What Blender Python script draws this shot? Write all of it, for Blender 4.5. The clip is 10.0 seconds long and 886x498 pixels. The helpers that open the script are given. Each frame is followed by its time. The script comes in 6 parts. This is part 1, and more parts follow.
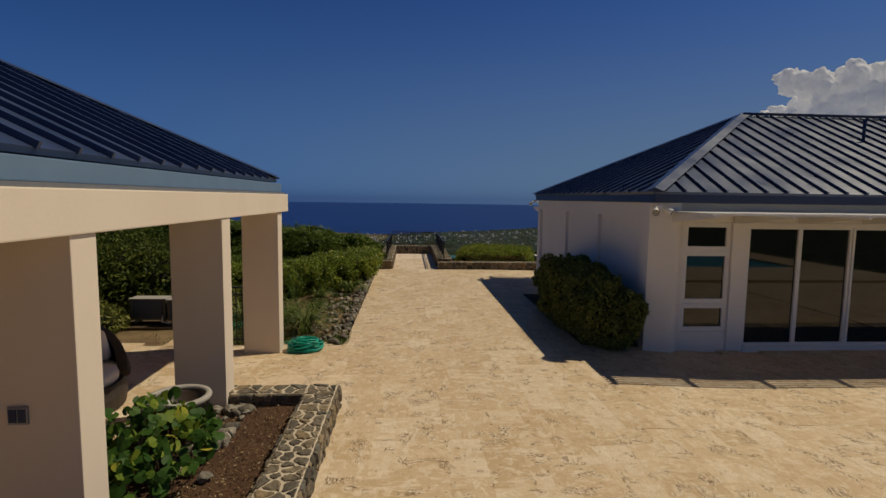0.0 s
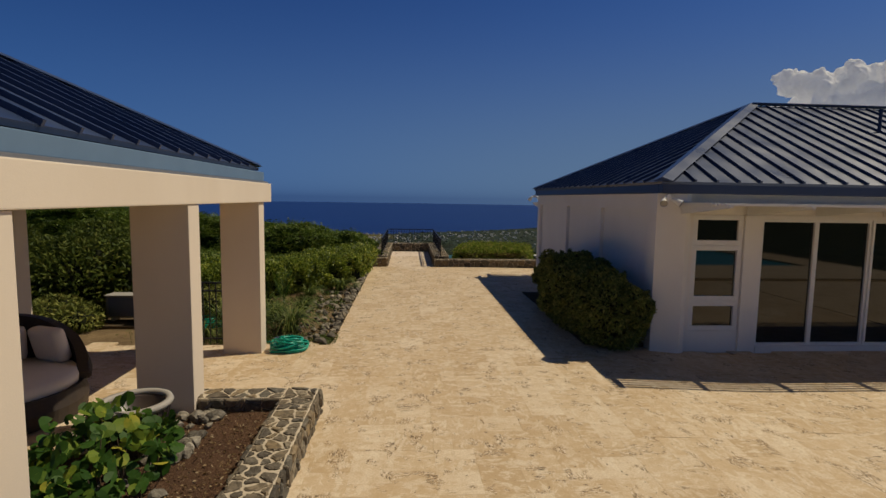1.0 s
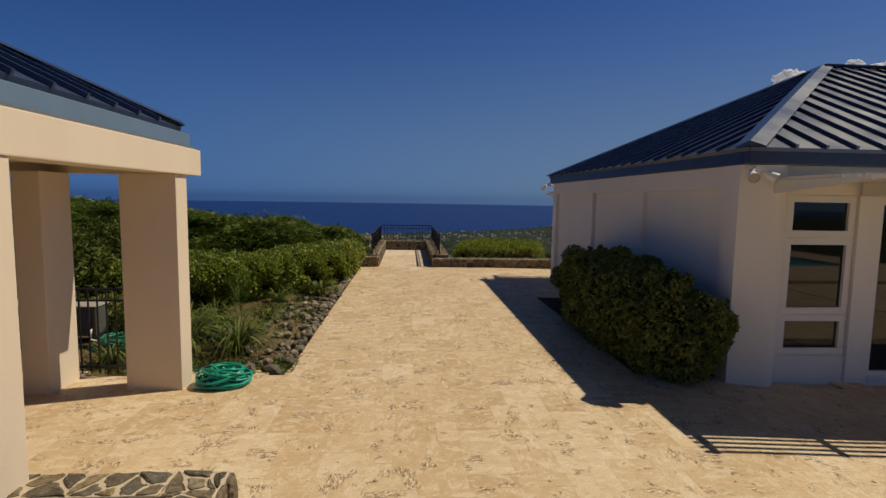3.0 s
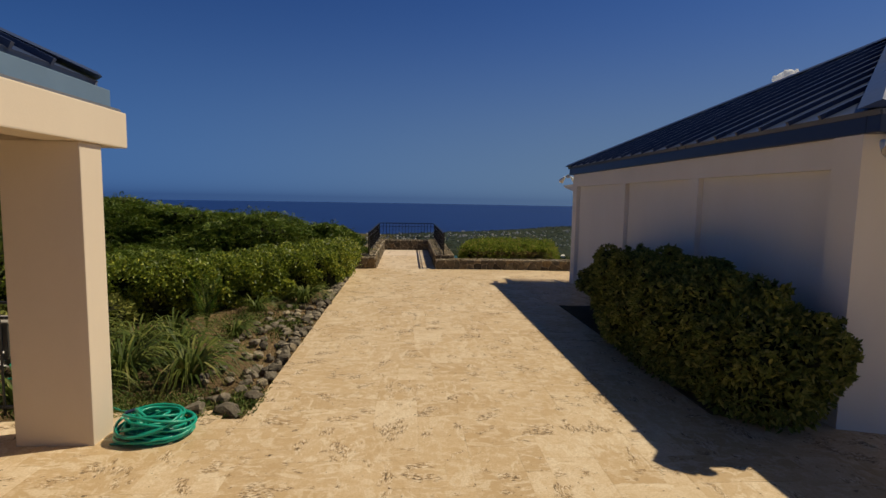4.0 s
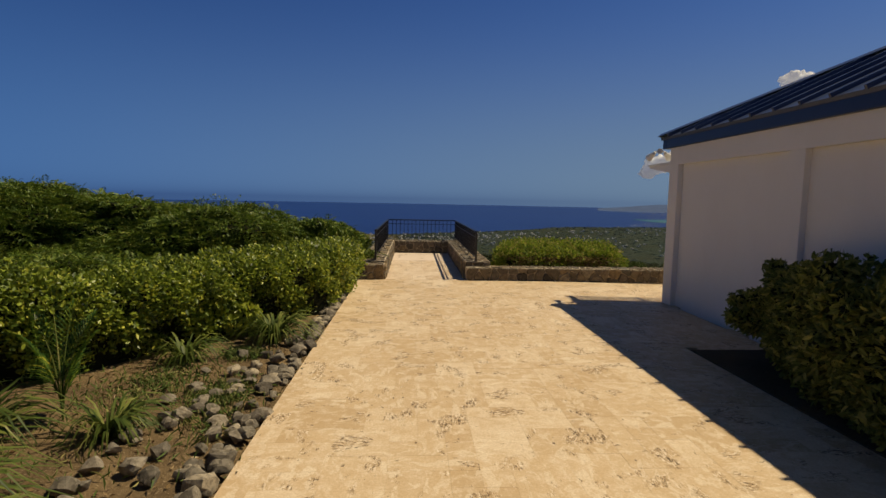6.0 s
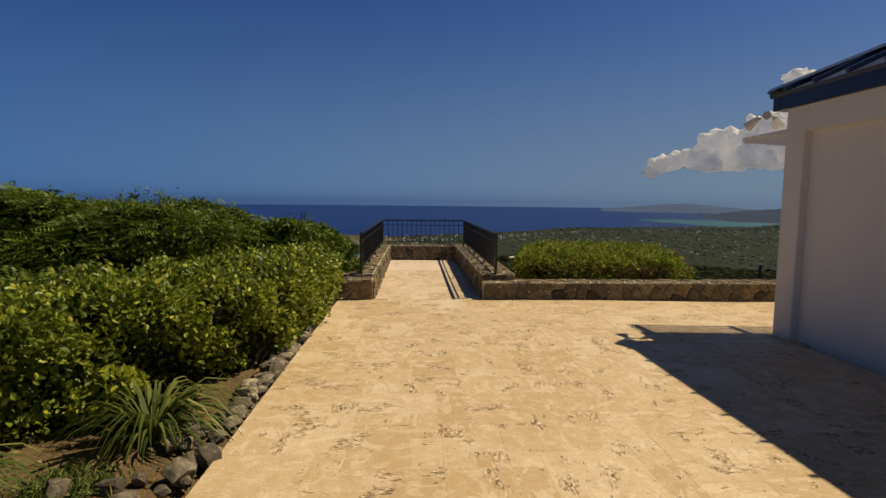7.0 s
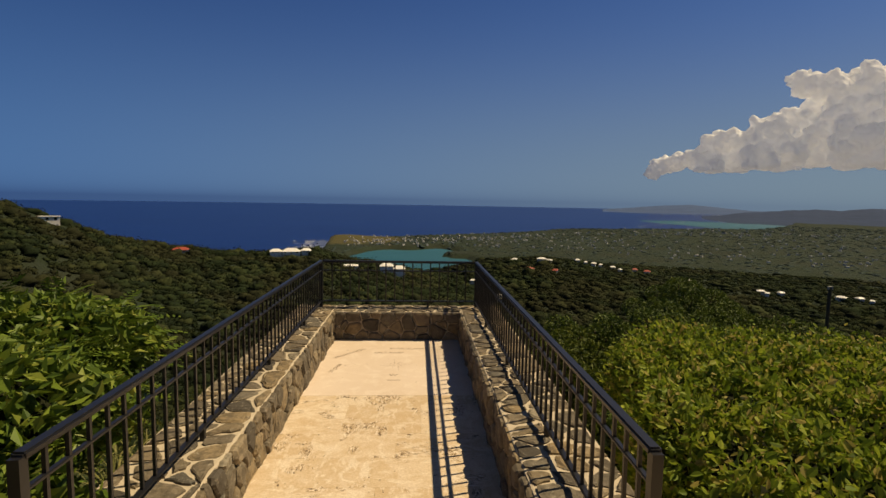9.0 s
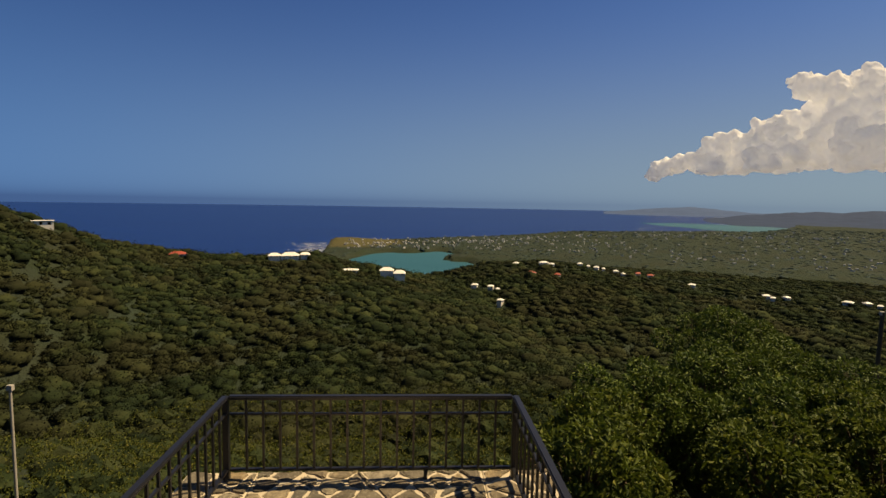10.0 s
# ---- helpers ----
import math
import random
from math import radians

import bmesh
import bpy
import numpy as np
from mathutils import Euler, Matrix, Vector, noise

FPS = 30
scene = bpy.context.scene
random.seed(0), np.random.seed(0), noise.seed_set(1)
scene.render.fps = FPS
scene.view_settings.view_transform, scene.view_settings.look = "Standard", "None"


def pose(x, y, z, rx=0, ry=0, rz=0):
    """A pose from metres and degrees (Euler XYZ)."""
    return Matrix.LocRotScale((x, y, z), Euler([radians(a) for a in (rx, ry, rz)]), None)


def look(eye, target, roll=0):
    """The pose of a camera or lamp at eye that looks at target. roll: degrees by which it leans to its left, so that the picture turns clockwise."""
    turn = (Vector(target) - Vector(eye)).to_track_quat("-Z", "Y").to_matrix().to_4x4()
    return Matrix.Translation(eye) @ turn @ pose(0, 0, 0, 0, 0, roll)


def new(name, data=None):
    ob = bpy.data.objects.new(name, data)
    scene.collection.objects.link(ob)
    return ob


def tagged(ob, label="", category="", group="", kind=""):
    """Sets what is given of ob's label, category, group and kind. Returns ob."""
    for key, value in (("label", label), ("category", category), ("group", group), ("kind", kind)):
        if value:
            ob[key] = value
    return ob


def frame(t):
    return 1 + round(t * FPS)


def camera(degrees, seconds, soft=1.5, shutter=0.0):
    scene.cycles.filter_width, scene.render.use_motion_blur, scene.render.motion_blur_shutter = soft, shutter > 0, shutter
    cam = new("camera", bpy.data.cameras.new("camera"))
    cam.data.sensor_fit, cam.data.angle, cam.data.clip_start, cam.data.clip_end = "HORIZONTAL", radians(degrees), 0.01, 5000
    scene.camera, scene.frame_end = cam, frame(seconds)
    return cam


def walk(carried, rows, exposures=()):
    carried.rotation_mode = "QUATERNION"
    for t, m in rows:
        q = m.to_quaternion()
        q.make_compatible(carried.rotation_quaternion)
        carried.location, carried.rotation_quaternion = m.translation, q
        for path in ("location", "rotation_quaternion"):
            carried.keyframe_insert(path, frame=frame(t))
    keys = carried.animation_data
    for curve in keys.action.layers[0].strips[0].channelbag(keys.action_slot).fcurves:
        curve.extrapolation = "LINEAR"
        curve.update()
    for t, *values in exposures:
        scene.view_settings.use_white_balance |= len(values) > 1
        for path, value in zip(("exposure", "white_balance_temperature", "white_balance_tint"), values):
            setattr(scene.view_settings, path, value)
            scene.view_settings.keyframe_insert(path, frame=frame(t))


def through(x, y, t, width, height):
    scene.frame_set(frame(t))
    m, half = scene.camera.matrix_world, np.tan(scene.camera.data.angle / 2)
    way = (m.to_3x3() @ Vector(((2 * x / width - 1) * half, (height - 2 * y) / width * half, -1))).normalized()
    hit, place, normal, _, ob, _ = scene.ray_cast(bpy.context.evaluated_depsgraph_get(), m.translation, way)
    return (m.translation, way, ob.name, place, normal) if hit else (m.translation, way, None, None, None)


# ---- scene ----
cam = camera(81.0, 10.0)
PATH = [
    (0, (-0.326, 0.803, 2.743), (-0.193, 2.789, 2.548), 0.8),
    (0.5, (-0.3, 1.056, 2.664), (-0.164, 3.042, 2.468), 0.9),
    (1, (-0.189, 1.375, 2.575), (-0.053, 3.361, 2.38), 0.9),
    (1.5, (-0.087, 1.796, 2.502), (0.049, 3.782, 2.308), 0.9),
    (2, (-0.029, 2.332, 2.4), (0.109, 4.318, 2.207), 0.9),
    (2.5, (0.01, 3.055, 2.321), (0.147, 5.041, 2.127), 0.9),
    (4, (-0.006, 5.576, 2.07), (0.129, 7.562, 1.876), 1.0),
    (4.5, (-0.036, 6.377, 2.001), (0.096, 8.363, 1.81), 0.9),
    (5, (-0.168, 7.227, 1.962), (-0.037, 9.213, 1.764), 1.0),
    (6.5, (-0.394, 10.965, 1.653), (-0.282, 12.953, 1.464), 1.0),
    (7, (-0.287, 12.464, 1.588), (-0.178, 14.453, 1.402), 0.6),
    (7.5, (-0.126, 14.108, 1.527), (-0.023, 16.097, 1.346), 0.7),
    (8, (-0.003, 15.835, 1.628), (0.1, 17.824, 1.446), 0.8),
    (8.5, (0.11, 17.462, 1.78), (0.212, 19.45, 1.593), 1.1),
    (9, (0.183, 19.195, 1.939), (0.287, 21.184, 1.751), 1.0),
    (9.5, (0.292, 20.964, 2.163), (0.394, 22.953, 1.979), 1.0),
    (10, (0.274, 22.711, 2.547), (0.375, 24.7, 2.367), 1.0),
]
walk(cam, [(t, look(eye, target, roll)) for t, eye, target, roll in PATH],
     exposures=[(0.0, -0.45, 6600, 8), (1.0, -0.33, 6600, 8), (2.5, -0.2, 6700, 8), (4.5, -0.1, 6950, 8), (6.5, 0.05, 7500, 8), (8.0, -0.1, 7800, 8), (8.7, 0.0, 8050, 8), (10.0, 0.52, 9000, 8)])

# ---- world and light ----
SUN_WAY = Vector((0.68, 0.20, 1.0)).normalized()
world = bpy.data.worlds.new("sky")
scene.world = world
world.use_nodes = True
wn = world.node_tree
sky = wn.nodes.new("ShaderNodeTexSky")
sky.sky_type = "NISHITA"
sky.sun_disc = False
sky.sun_elevation = math.asin(SUN_WAY.z)
sky.sun_rotation = math.atan2(SUN_WAY.x, SUN_WAY.y)
sky.altitude = 1500
sky.air_density, sky.dust_density, sky.ozone_density = 0.65, 0.8, 6.0
tint = wn.nodes.new("ShaderNodeMix")
tint.data_type, tint.blend_type = "RGBA", "MULTIPLY"
tint.inputs[0].default_value = 1.0
way = wn.nodes.new("ShaderNodeTexCoord")
lift = wn.nodes.new("ShaderNodeVectorMath")
lift.operation = "ADD"
lift.inputs[1].default_value = (0, 0, 0.45)
unit = wn.nodes.new("ShaderNodeVectorMath")
unit.operation = "NORMALIZE"
wn.links.new(way.outputs["Generated"], lift.inputs[0])
wn.links.new(lift.outputs[0], unit.inputs[0])
wn.links.new(unit.outputs[0], sky.inputs[0])
wn.links.new(sky.outputs[0], tint.inputs[6])
split = wn.nodes.new("ShaderNodeSeparateXYZ")
wn.links.new(way.outputs["Generated"], split.inputs[0])


def sky_math(op, a, b=0.0):
    m = wn.nodes.new("ShaderNodeMath")
    m.operation = op
    for i, v in enumerate((a, b)):
        if isinstance(v, bpy.types.NodeSocket):
            wn.links.new(v, m.inputs[i])
        else:
            m.inputs[i].default_value = v
    return m.outputs[0]


def sky_mix(fac, a, b):
    m = wn.nodes.new("ShaderNodeMix")
    m.data_type = "RGBA"
    for i, v in ((0, fac), (6, a), (7, b)):
        if isinstance(v, bpy.types.NodeSocket):
            wn.links.new(v, m.inputs[i])
        else:
            m.inputs[i].default_value = (*v, 1)
    return m.outputs[2]


# haze thins out with height: 0.9 exp(-(z / 0.25)^2); colours are divided by the background's strength
steep = sky_math("MULTIPLY", split.outputs[2], 4.0)
overhead = sky_math("MINIMUM", sky_math("MULTIPLY", sky_math("MULTIPLY", steep, steep), 0.11), 1.0)
wn.links.new(sky_mix(overhead, (0.36, 0.94, 1.78), (0.46, 0.49, 0.49)), tint.inputs[7])
thin = sky_math("MULTIPLY", sky_math("EXPONENT", sky_math("MULTIPLY", sky_math("MULTIPLY", steep, steep), -1.0)), 0.9)
sunward = sky_math("MULTIPLY", sky_math("ADD", split.outputs[0], 1.0), 0.5)
haze = sky_mix(sunward, (0.38, 1.80, 5.6), (2.55, 3.65, 4.4))
veil = sky_mix(thin, tint.outputs[2], haze)
# the sky sinks into the sea's blue over the last two degrees, less so towards the sun
foot = sky_math("EXPONENT", sky_math("MULTIPLY", sky_math("MAXIMUM", split.outputs[2], 0.0), -70.0))
foot = sky_math("MULTIPLY", foot, sky_math("SUBTRACT", 0.75, sky_math("MULTIPLY", sunward, 0.65)))
wn.links.new(sky_mix(foot, veil, (0.22, 0.55, 2.1)), wn.nodes["Background"].inputs[0])
wn.nodes["Background"].inputs[1].default_value = 0.073
sun = new("sun", bpy.data.lights.new("sun", "SUN"))
sun.data.energy, sun.data.angle, sun.data.color = 4.3, radians(0.55), (1.0, 0.885, 0.69)
sun.matrix_world = look(SUN_WAY * 50, (0, 0, 0))


# ---- materials ----
HEADLAND = (-79.0, 655.0)
class Nodes:
    """A small helper to write node materials."""

    def __init__(self, name, rough=0.6, metal=0.0, spec=0.5):
        self.mat = bpy.data.materials.new(name)
        self.mat.use_nodes = True
        self.tree = self.mat.node_tree
        self.bsdf = self.tree.nodes["Principled BSDF"]
        self.set(self.bsdf, "Roughness", rough)
        self.set(self.bsdf, "Metallic", metal)
        self.set(self.bsdf, "Specular IOR Level", spec)
        self.coord = None

    def set(self, node, socket, value):
        target = node.inputs[socket]
        if isinstance(value, bpy.types.NodeSocket):
            self.tree.links.new(value, target)
        elif isinstance(value, (tuple, list)) and len(value) == 3 and target.type == "RGBA":
            target.default_value = (*value, 1)
        else:
            target.default_value = value

    def add(self, kind, **values):
        node = self.tree.nodes.new("ShaderNode" + kind)
        for key, value in values.items():
            self.set(node, key.replace("_", " "), value)
        return node

    def place(self, stretch=(1, 1, 1), world=True):
        if self.coord is None:
            self.coord = self.add("NewGeometry") if world else self.add("TexCoord")
        source = self.coord.outputs["Position"] if world else self.coord.outputs["Object"]
        if stretch == (1, 1, 1):
            return source
        m = self.add("Mapping", Vector=source)
        m.inputs["Scale"].default_value = stretch
        return m.outputs[0]

    def noise(self, scale, detail=4.0, rough=0.55, stretch=(1, 1, 1), distort=0.0):
        n = self.add("TexNoise", Vector=self.place(stretch), Scale=scale, Detail=detail, Roughness=rough, Distortion=distort)
        return n.outputs[0]

    def ramp(self, value, stops):
        r = self.add("ValToRGB", Fac=value)
        while len(r.color_ramp.elements) < len(stops):
            r.color_ramp.elements.new(0.5)
        for e, (p, c) in zip(r.color_ramp.elements, stops):
            e.position = p
            e.color = (*c, 1) if isinstance(c, (tuple, list)) else (c, c, c, 1)
        return r.outputs[0]

    def mix(self, fac, a, b, blend="MIX"):
        m = self.tree.nodes.new("ShaderNodeMix")
        m.data_type, m.blend_type = "RGBA", blend
        for i, v in ((0, fac), (6, a), (7, b)):
            if isinstance(v, bpy.types.NodeSocket):
                self.tree.links.new(v, m.inputs[i])
            else:
                m.inputs[i].default_value = v if i == 0 else (*v, 1)
        return m.outputs[2]

    def math(self, op, a, b=0.0):
        m = self.tree.nodes.new("ShaderNodeMath")
        m.operation = op
        self.set(m, 0, a)
        self.set(m, 1, b)
        return m.outputs[0]

    def island(self):
        return self.add("NewGeometry").outputs["Random Per Island"]

    def object_random(self):
        return self.add("ObjectInfo").outputs["Random"]

    def colour(self, value):
        self.set(self.bsdf, "Base Color", value)
        return self

    def bump(self, height, strength=0.3, distance=0.01):
        b = self.add("Bump", Height=height, Strength=strength, Distance=distance)
        self.set(self.bsdf, "Normal", b.outputs[0])
        return self


def material_stucco(name, base, dirt):
    n = Nodes(name, 0.85, spec=0.25)
    big = n.noise(0.9, 5, 0.6, (1, 1, 0.45))
    fine = n.noise(60, 3, 0.6)
    c = n.mix(n.ramp(big, [(0.35, 0.0), (0.75, 0.55)]), base, dirt)
    n.colour(n.mix(n.math("MULTIPLY", fine, 0.18), c, tuple(v * 0.75 for v in base)))
    return n.bump(n.math("ADD", fine, n.math("MULTIPLY", n.noise(9, 3), 0.6)), 0.25, 0.004).mat


def material_roof():
    n = Nodes("painted_steel_roof", 0.32, 0.0, 0.35)
    big = n.noise(1.3, 4, 0.6)
    streak = n.noise(7, 3, 0.6, (1, 1, 0.2))
    n.colour(n.mix(n.ramp(n.math("ADD", big, n.math("MULTIPLY", streak, 0.4)), [(0.45, 0.0), (0.9, 1.0)]), (0.030, 0.048, 0.105), (0.050, 0.072, 0.14)))
    n.set(n.bsdf, "Roughness", n.ramp(big, [(0.3, 0.26), (0.8, 0.44)]))
    return n.bump(n.noise(3.0, 2), 0.12, 0.01).mat


def material_plain(name, base, rough=0.5, metal=0.0, vary=0.15, scale=14.0, spec=0.5, bump=0.1):
    n = Nodes(name, rough, metal, spec)
    v = n.noise(scale, 4, 0.6)
    n.colour(n.mix(v, tuple(c * (1 - vary) for c in base), tuple(min(1, c * (1 + vary)) for c in base)))
    return n.bump(n.noise(scale * 5, 3), bump, 0.003).mat


def material_travertine(name="travertine", cast=(1.0, 1.0, 1.0)):
    n = Nodes(name, 0.6, spec=0.3)
    both = n.math("FRACT", n.math("ADD", n.object_random(), n.island()))
    other = n.math("FRACT", n.math("MULTIPLY", both, 7.31))
    base = n.ramp(both, [(0.0, (0.515, 0.365, 0.200)), (0.3, (0.59, 0.435, 0.255)), (0.7, (0.64, 0.485, 0.297)), (1.0, (0.73, 0.59, 0.40))])
    turned = n.ramp(other, [(0.49, 0.0), (0.51, 1.0)])

    def either(scale, detail, rough, long, distort):
        a, b = n.noise(scale, detail, rough, (1 / long, long, 1), distort), n.noise(scale, detail, rough, (long, 1 / long, 1), distort)
        return n.math("ADD", n.math("MULTIPLY", a, n.math("SUBTRACT", 1.0, turned)), n.math("MULTIPLY", b, turned))

    flake = either(6.5, 5, 0.6, 1.45, 0.9)
    vein = either(3.2, 6, 0.72, 1.3, 0.8)
    cloud = n.noise(0.8, 4, 0.6)
    c = n.mix(n.ramp(flake, [(0.535, 0.0), (0.575, 0.6)]), base, (0.80, 0.68, 0.49))
    c = n.mix(n.ramp(vein, [(0.50, 0.0), (0.64, 0.32)]), c, (0.50, 0.335, 0.165))
    c = n.mix(n.ramp(cloud, [(0.45, 0.0), (0.62, 0.35)]), c, (0.52, 0.355, 0.18))
    mottle = n.noise(8.5, 7, 0.72, (1, 1, 1), 0.4)
    c = n.mix(n.ramp(mottle, [(0.50, 0.0), (0.62, 0.55)]), c, (0.75, 0.61, 0.425))
    c = n.mix(n.ramp(mottle, [(0.36, 0.45), (0.46, 0.0)]), c, (0.50, 0.345, 0.175))
    grain = n.noise(60, 4, 0.7)
    c = n.mix(n.ramp(grain, [(0.40, 0.35), (0.58, 0.0)]), c, (0.42, 0.285, 0.14))
    holes = either(36, 5, 0.7, 1.8, 1.0)
    patch = either(3.6, 4, 0.6, 1.15, 0.3)
    pits = n.math("MULTIPLY", n.ramp(holes, [(0.54, 0.0), (0.565, 1.0)]), n.ramp(patch, [(0.565, 0.0), (0.62, 1.0)]))
    few = n.ramp(either(15, 4, 0.65, 1.3, 0.4), [(0.67, 0.0), (0.69, 1.0)])
    pits = n.math("MAXIMUM", pits, few)
    stain = n.math("MULTIPLY", n.ramp(patch, [(0.55, 0.0), (0.61, 0.55)]), n.ramp(grain, [(0.35, 0.4), (0.6, 1.0)]))
    c = n.mix(stain, c, (0.40, 0.25, 0.11))
    crust = n.math("MULTIPLY", n.ramp(holes, [(0.43, 0.8), (0.47, 0.0)]), n.ramp(patch, [(0.54, 0.0), (0.60, 1.0)]))
    c = n.mix(crust, c, (0.80, 0.68, 0.50))
    c = n.mix(n.math("MULTIPLY", pits, 0.92), c, (0.105, 0.066, 0.034))
    n.colour(n.mix(1.0, c, cast, "MULTIPLY"))
    n.set(n.bsdf, "Roughness", n.ramp(vein, [(0.3, 0.5), (0.8, 0.72)]))
    return n.bump(n.math("SUBTRACT", n.math("MULTIPLY", grain, 0.25), pits), 0.6, 0.006).mat


def material_stone(name, stops, rough=0.85):
    n = Nodes(name, rough, spec=0.3)
    tone = n.math("FRACT", n.math("ADD", n.object_random(), n.island()))
    c = n.ramp(tone, stops)
    mott = n.noise(14, 6, 0.7)
    c = n.mix(n.ramp(mott, [(0.42, 0.6), (0.56, 0.0)]), c, (0.060, 0.048, 0.034))
    lichen = n.noise(30, 4, 0.7)
    c = n.mix(n.ramp(lichen, [(0.57, 0.0), (0.66, 0.4)]), c, (0.42, 0.37, 0.28))
    n.colour(c)
    return n.bump(n.math("ADD", mott, n.math("MULTIPLY", n.noise(55, 4), 0.4)), 0.6, 0.012).mat


def material_leaf(name, stops, rough=0.62, spec=0.18, through=0.0):
    n = Nodes(name, rough, spec=spec)
    tone = n.island()
    patch = n.noise(3.2, 4, 0.7)
    value = n.math("ADD", n.math("MULTIPLY", tone, 0.7), n.math("MULTIPLY", patch, 0.45))
    c = n.ramp(value, stops)
    n.colour(c)
    if through:
        t = n.add("BsdfTranslucent", Color=c)
        m = n.add("MixShader", Fac=through)
        n.tree.links.new(n.bsdf.outputs[0], m.inputs[1])
        n.tree.links.new(t.outputs[0], m.inputs[2])
        n.tree.links.new(m.outputs[0], n.tree.nodes["Material Output"].inputs[0])
    return n.mat


def material_soil(name, a, b, c3):
    n = Nodes(name, 0.95, spec=0.15)
    big = n.noise(1.3, 5, 0.65)
    fine = n.noise(45, 5, 0.75)
    c = n.mix(n.ramp(big, [(0.35, 0.0), (0.65, 1.0)]), a, b)
    c = n.mix(n.ramp(fine, [(0.56, 0.0), (0.68, 0.8)]), c, c3)
    n.colour(c)
    return n.bump(n.math("ADD", fine, n.noise(9, 4)), 0.8, 0.03).mat


def material_terrain():
    n = Nodes("wooded_hillside", 0.95, spec=0.1)
    a = n.noise(0.05, 5, 0.65)
    b = n.noise(0.35, 5, 0.7)
    # grey-green drifts put the plain's haze into the ground colour
    c = n.mix(n.ramp(a, [(0.4, 0.2), (0.75, 0.7)]), forest_tone(n, False), (0.036, 0.050, 0.039))
    m = n.add("Mapping", Vector=n.place())
    m.vector_type = "TEXTURE"
    m.inputs["Location"].default_value = (*HEADLAND, -46)
    m.inputs["Scale"].default_value = (80, 110, 60)
    grass = n.add("TexGradient", Vector=m.outputs[0])
    grass.gradient_type = "SPHERICAL"
    c = n.mix(n.ramp(n.math("ADD", grass.outputs["Fac"], n.math("MULTIPLY", b, 0.15)), [(0.2, 0.0), (0.4, 0.85)]), c, (0.095, 0.082, 0.034))
    n.colour(c)
    return n.bump(b, 1.0, 1.5).mat


def material_water(name, deep, shallow, rough=0.12, spec=0.5):
    n = Nodes(name, rough, spec=spec)
    sweep = n.noise(0.0025, 4, 0.6, (1, 2.5, 1))
    n.colour(n.mix(n.ramp(sweep, [(0.35, 0.0), (0.7, 1.0)]), deep, shallow))
    return n.bump(n.noise(0.6, 4, 0.7, (1, 2, 1)), 0.35, 0.4).mat


def forest_tone(n, island):
    """Stippled greens with brown drifts, in three sizes; the extra blue is painted haze."""
    big, mid, fine = n.noise(0.035, 4, 0.6), n.noise(0.16, 3, 0.6), n.noise(1.1, 6, 0.78)
    tone = n.math("ADD", n.math("MULTIPLY", mid, 0.4), n.math("MULTIPLY", fine, 0.6))
    if island:
        tone = n.math("ADD", tone, n.math("MULTIPLY", n.math("SUBTRACT", n.island(), 0.5), 0.34))
    c = n.ramp(tone, [(0.34, (0.012, 0.018, 0.009)), (0.47, (0.018, 0.027, 0.012)), (0.55, (0.024, 0.034, 0.014)), (0.70, (0.042, 0.049, 0.020))])
    return n.mix(n.ramp(big, [(0.46, 0.0), (0.6, 0.45)]), c, (0.036, 0.031, 0.016))


def material_forest():
    n = Nodes("forest_canopy", 0.95, spec=0.04)
    n.colour(forest_tone(n, True))
    return n.bump(n.noise(1.3, 5, 0.75), 0.6, 0.35).mat


def material_tufts():
    n = Nodes("forest_tufts", 0.8, spec=0.08)
    c = forest_tone(n, True)
    n.colour(c)
    t, m = n.add("BsdfTranslucent", Color=c), n.add("MixShader", Fac=0.4)
    n.tree.links.new(n.bsdf.outputs[0], m.inputs[1])
    n.tree.links.new(t.outputs[0], m.inputs[2])
    n.tree.links.new(m.outputs[0], n.tree.nodes["Material Output"].inputs[0])
    return n.mat


STUCCO = material_stucco("cream_stucco", (0.72, 0.62, 0.50), (0.62, 0.51, 0.39))
STUCCO_HOUSE = material_stucco("white_stucco", (0.80, 0.765, 0.71), (0.68, 0.635, 0.57))
ROOF = material_roof()
FASCIA = material_plain("dark_blue_fascia", (0.022, 0.032, 0.075), 0.4, vary=0.2, scale=3)
GUTTER = material_plain("grey_blue_gutter", (0.13, 0.20, 0.29), 0.4, vary=0.15, scale=3)
WHITE = material_plain("white_painted_frame", (0.74, 0.72, 0.68), 0.45, vary=0.06)
BLACK_METAL = material_plain("black_painted_iron", (0.012, 0.012, 0.014), 0.38, 0.0, 0.4, 30)
GREY_METAL = material_plain("grey_metal", (0.3, 0.3, 0.3), 0.4, 0.6)
TRAVERTINE = material_travertine(cast=(0.985, 1.0, 1.06))
GROUT = material_plain("sandy_grout", (0.55, 0.41, 0.24), 0.95, vary=0.2, scale=20, spec=0.2)
MORTAR = material_plain("pale_mortar", (0.50, 0.42, 0.31), 0.95, vary=0.25, scale=18, spec=0.2, bump=0.5)
STONE_STOPS = [(0.0, (0.058, 0.050, 0.040)), (0.2, (0.145, 0.118, 0.084)), (0.4, (0.215, 0.165, 0.105)), (0.6, (0.125, 0.115, 0.094)), (0.8, (0.26, 0.185, 0.098)), (1.0, (0.28, 0.24, 0.175))]
STONE = material_stone("field_stone", STONE_STOPS)
ROCK = material_stone("grey_rock", [(0.0, (0.095, 0.080, 0.062)), (0.5, (0.19, 0.165, 0.125)), (0.85, (0.30, 0.255, 0.19)), (1.0, (0.42, 0.35, 0.24))])
PALE_ROCK = material_stone("river_rock", [(0.0, (0.12, 0.105, 0.085)), (0.5, (0.21, 0.185, 0.145)), (1.0, (0.34, 0.30, 0.235))])
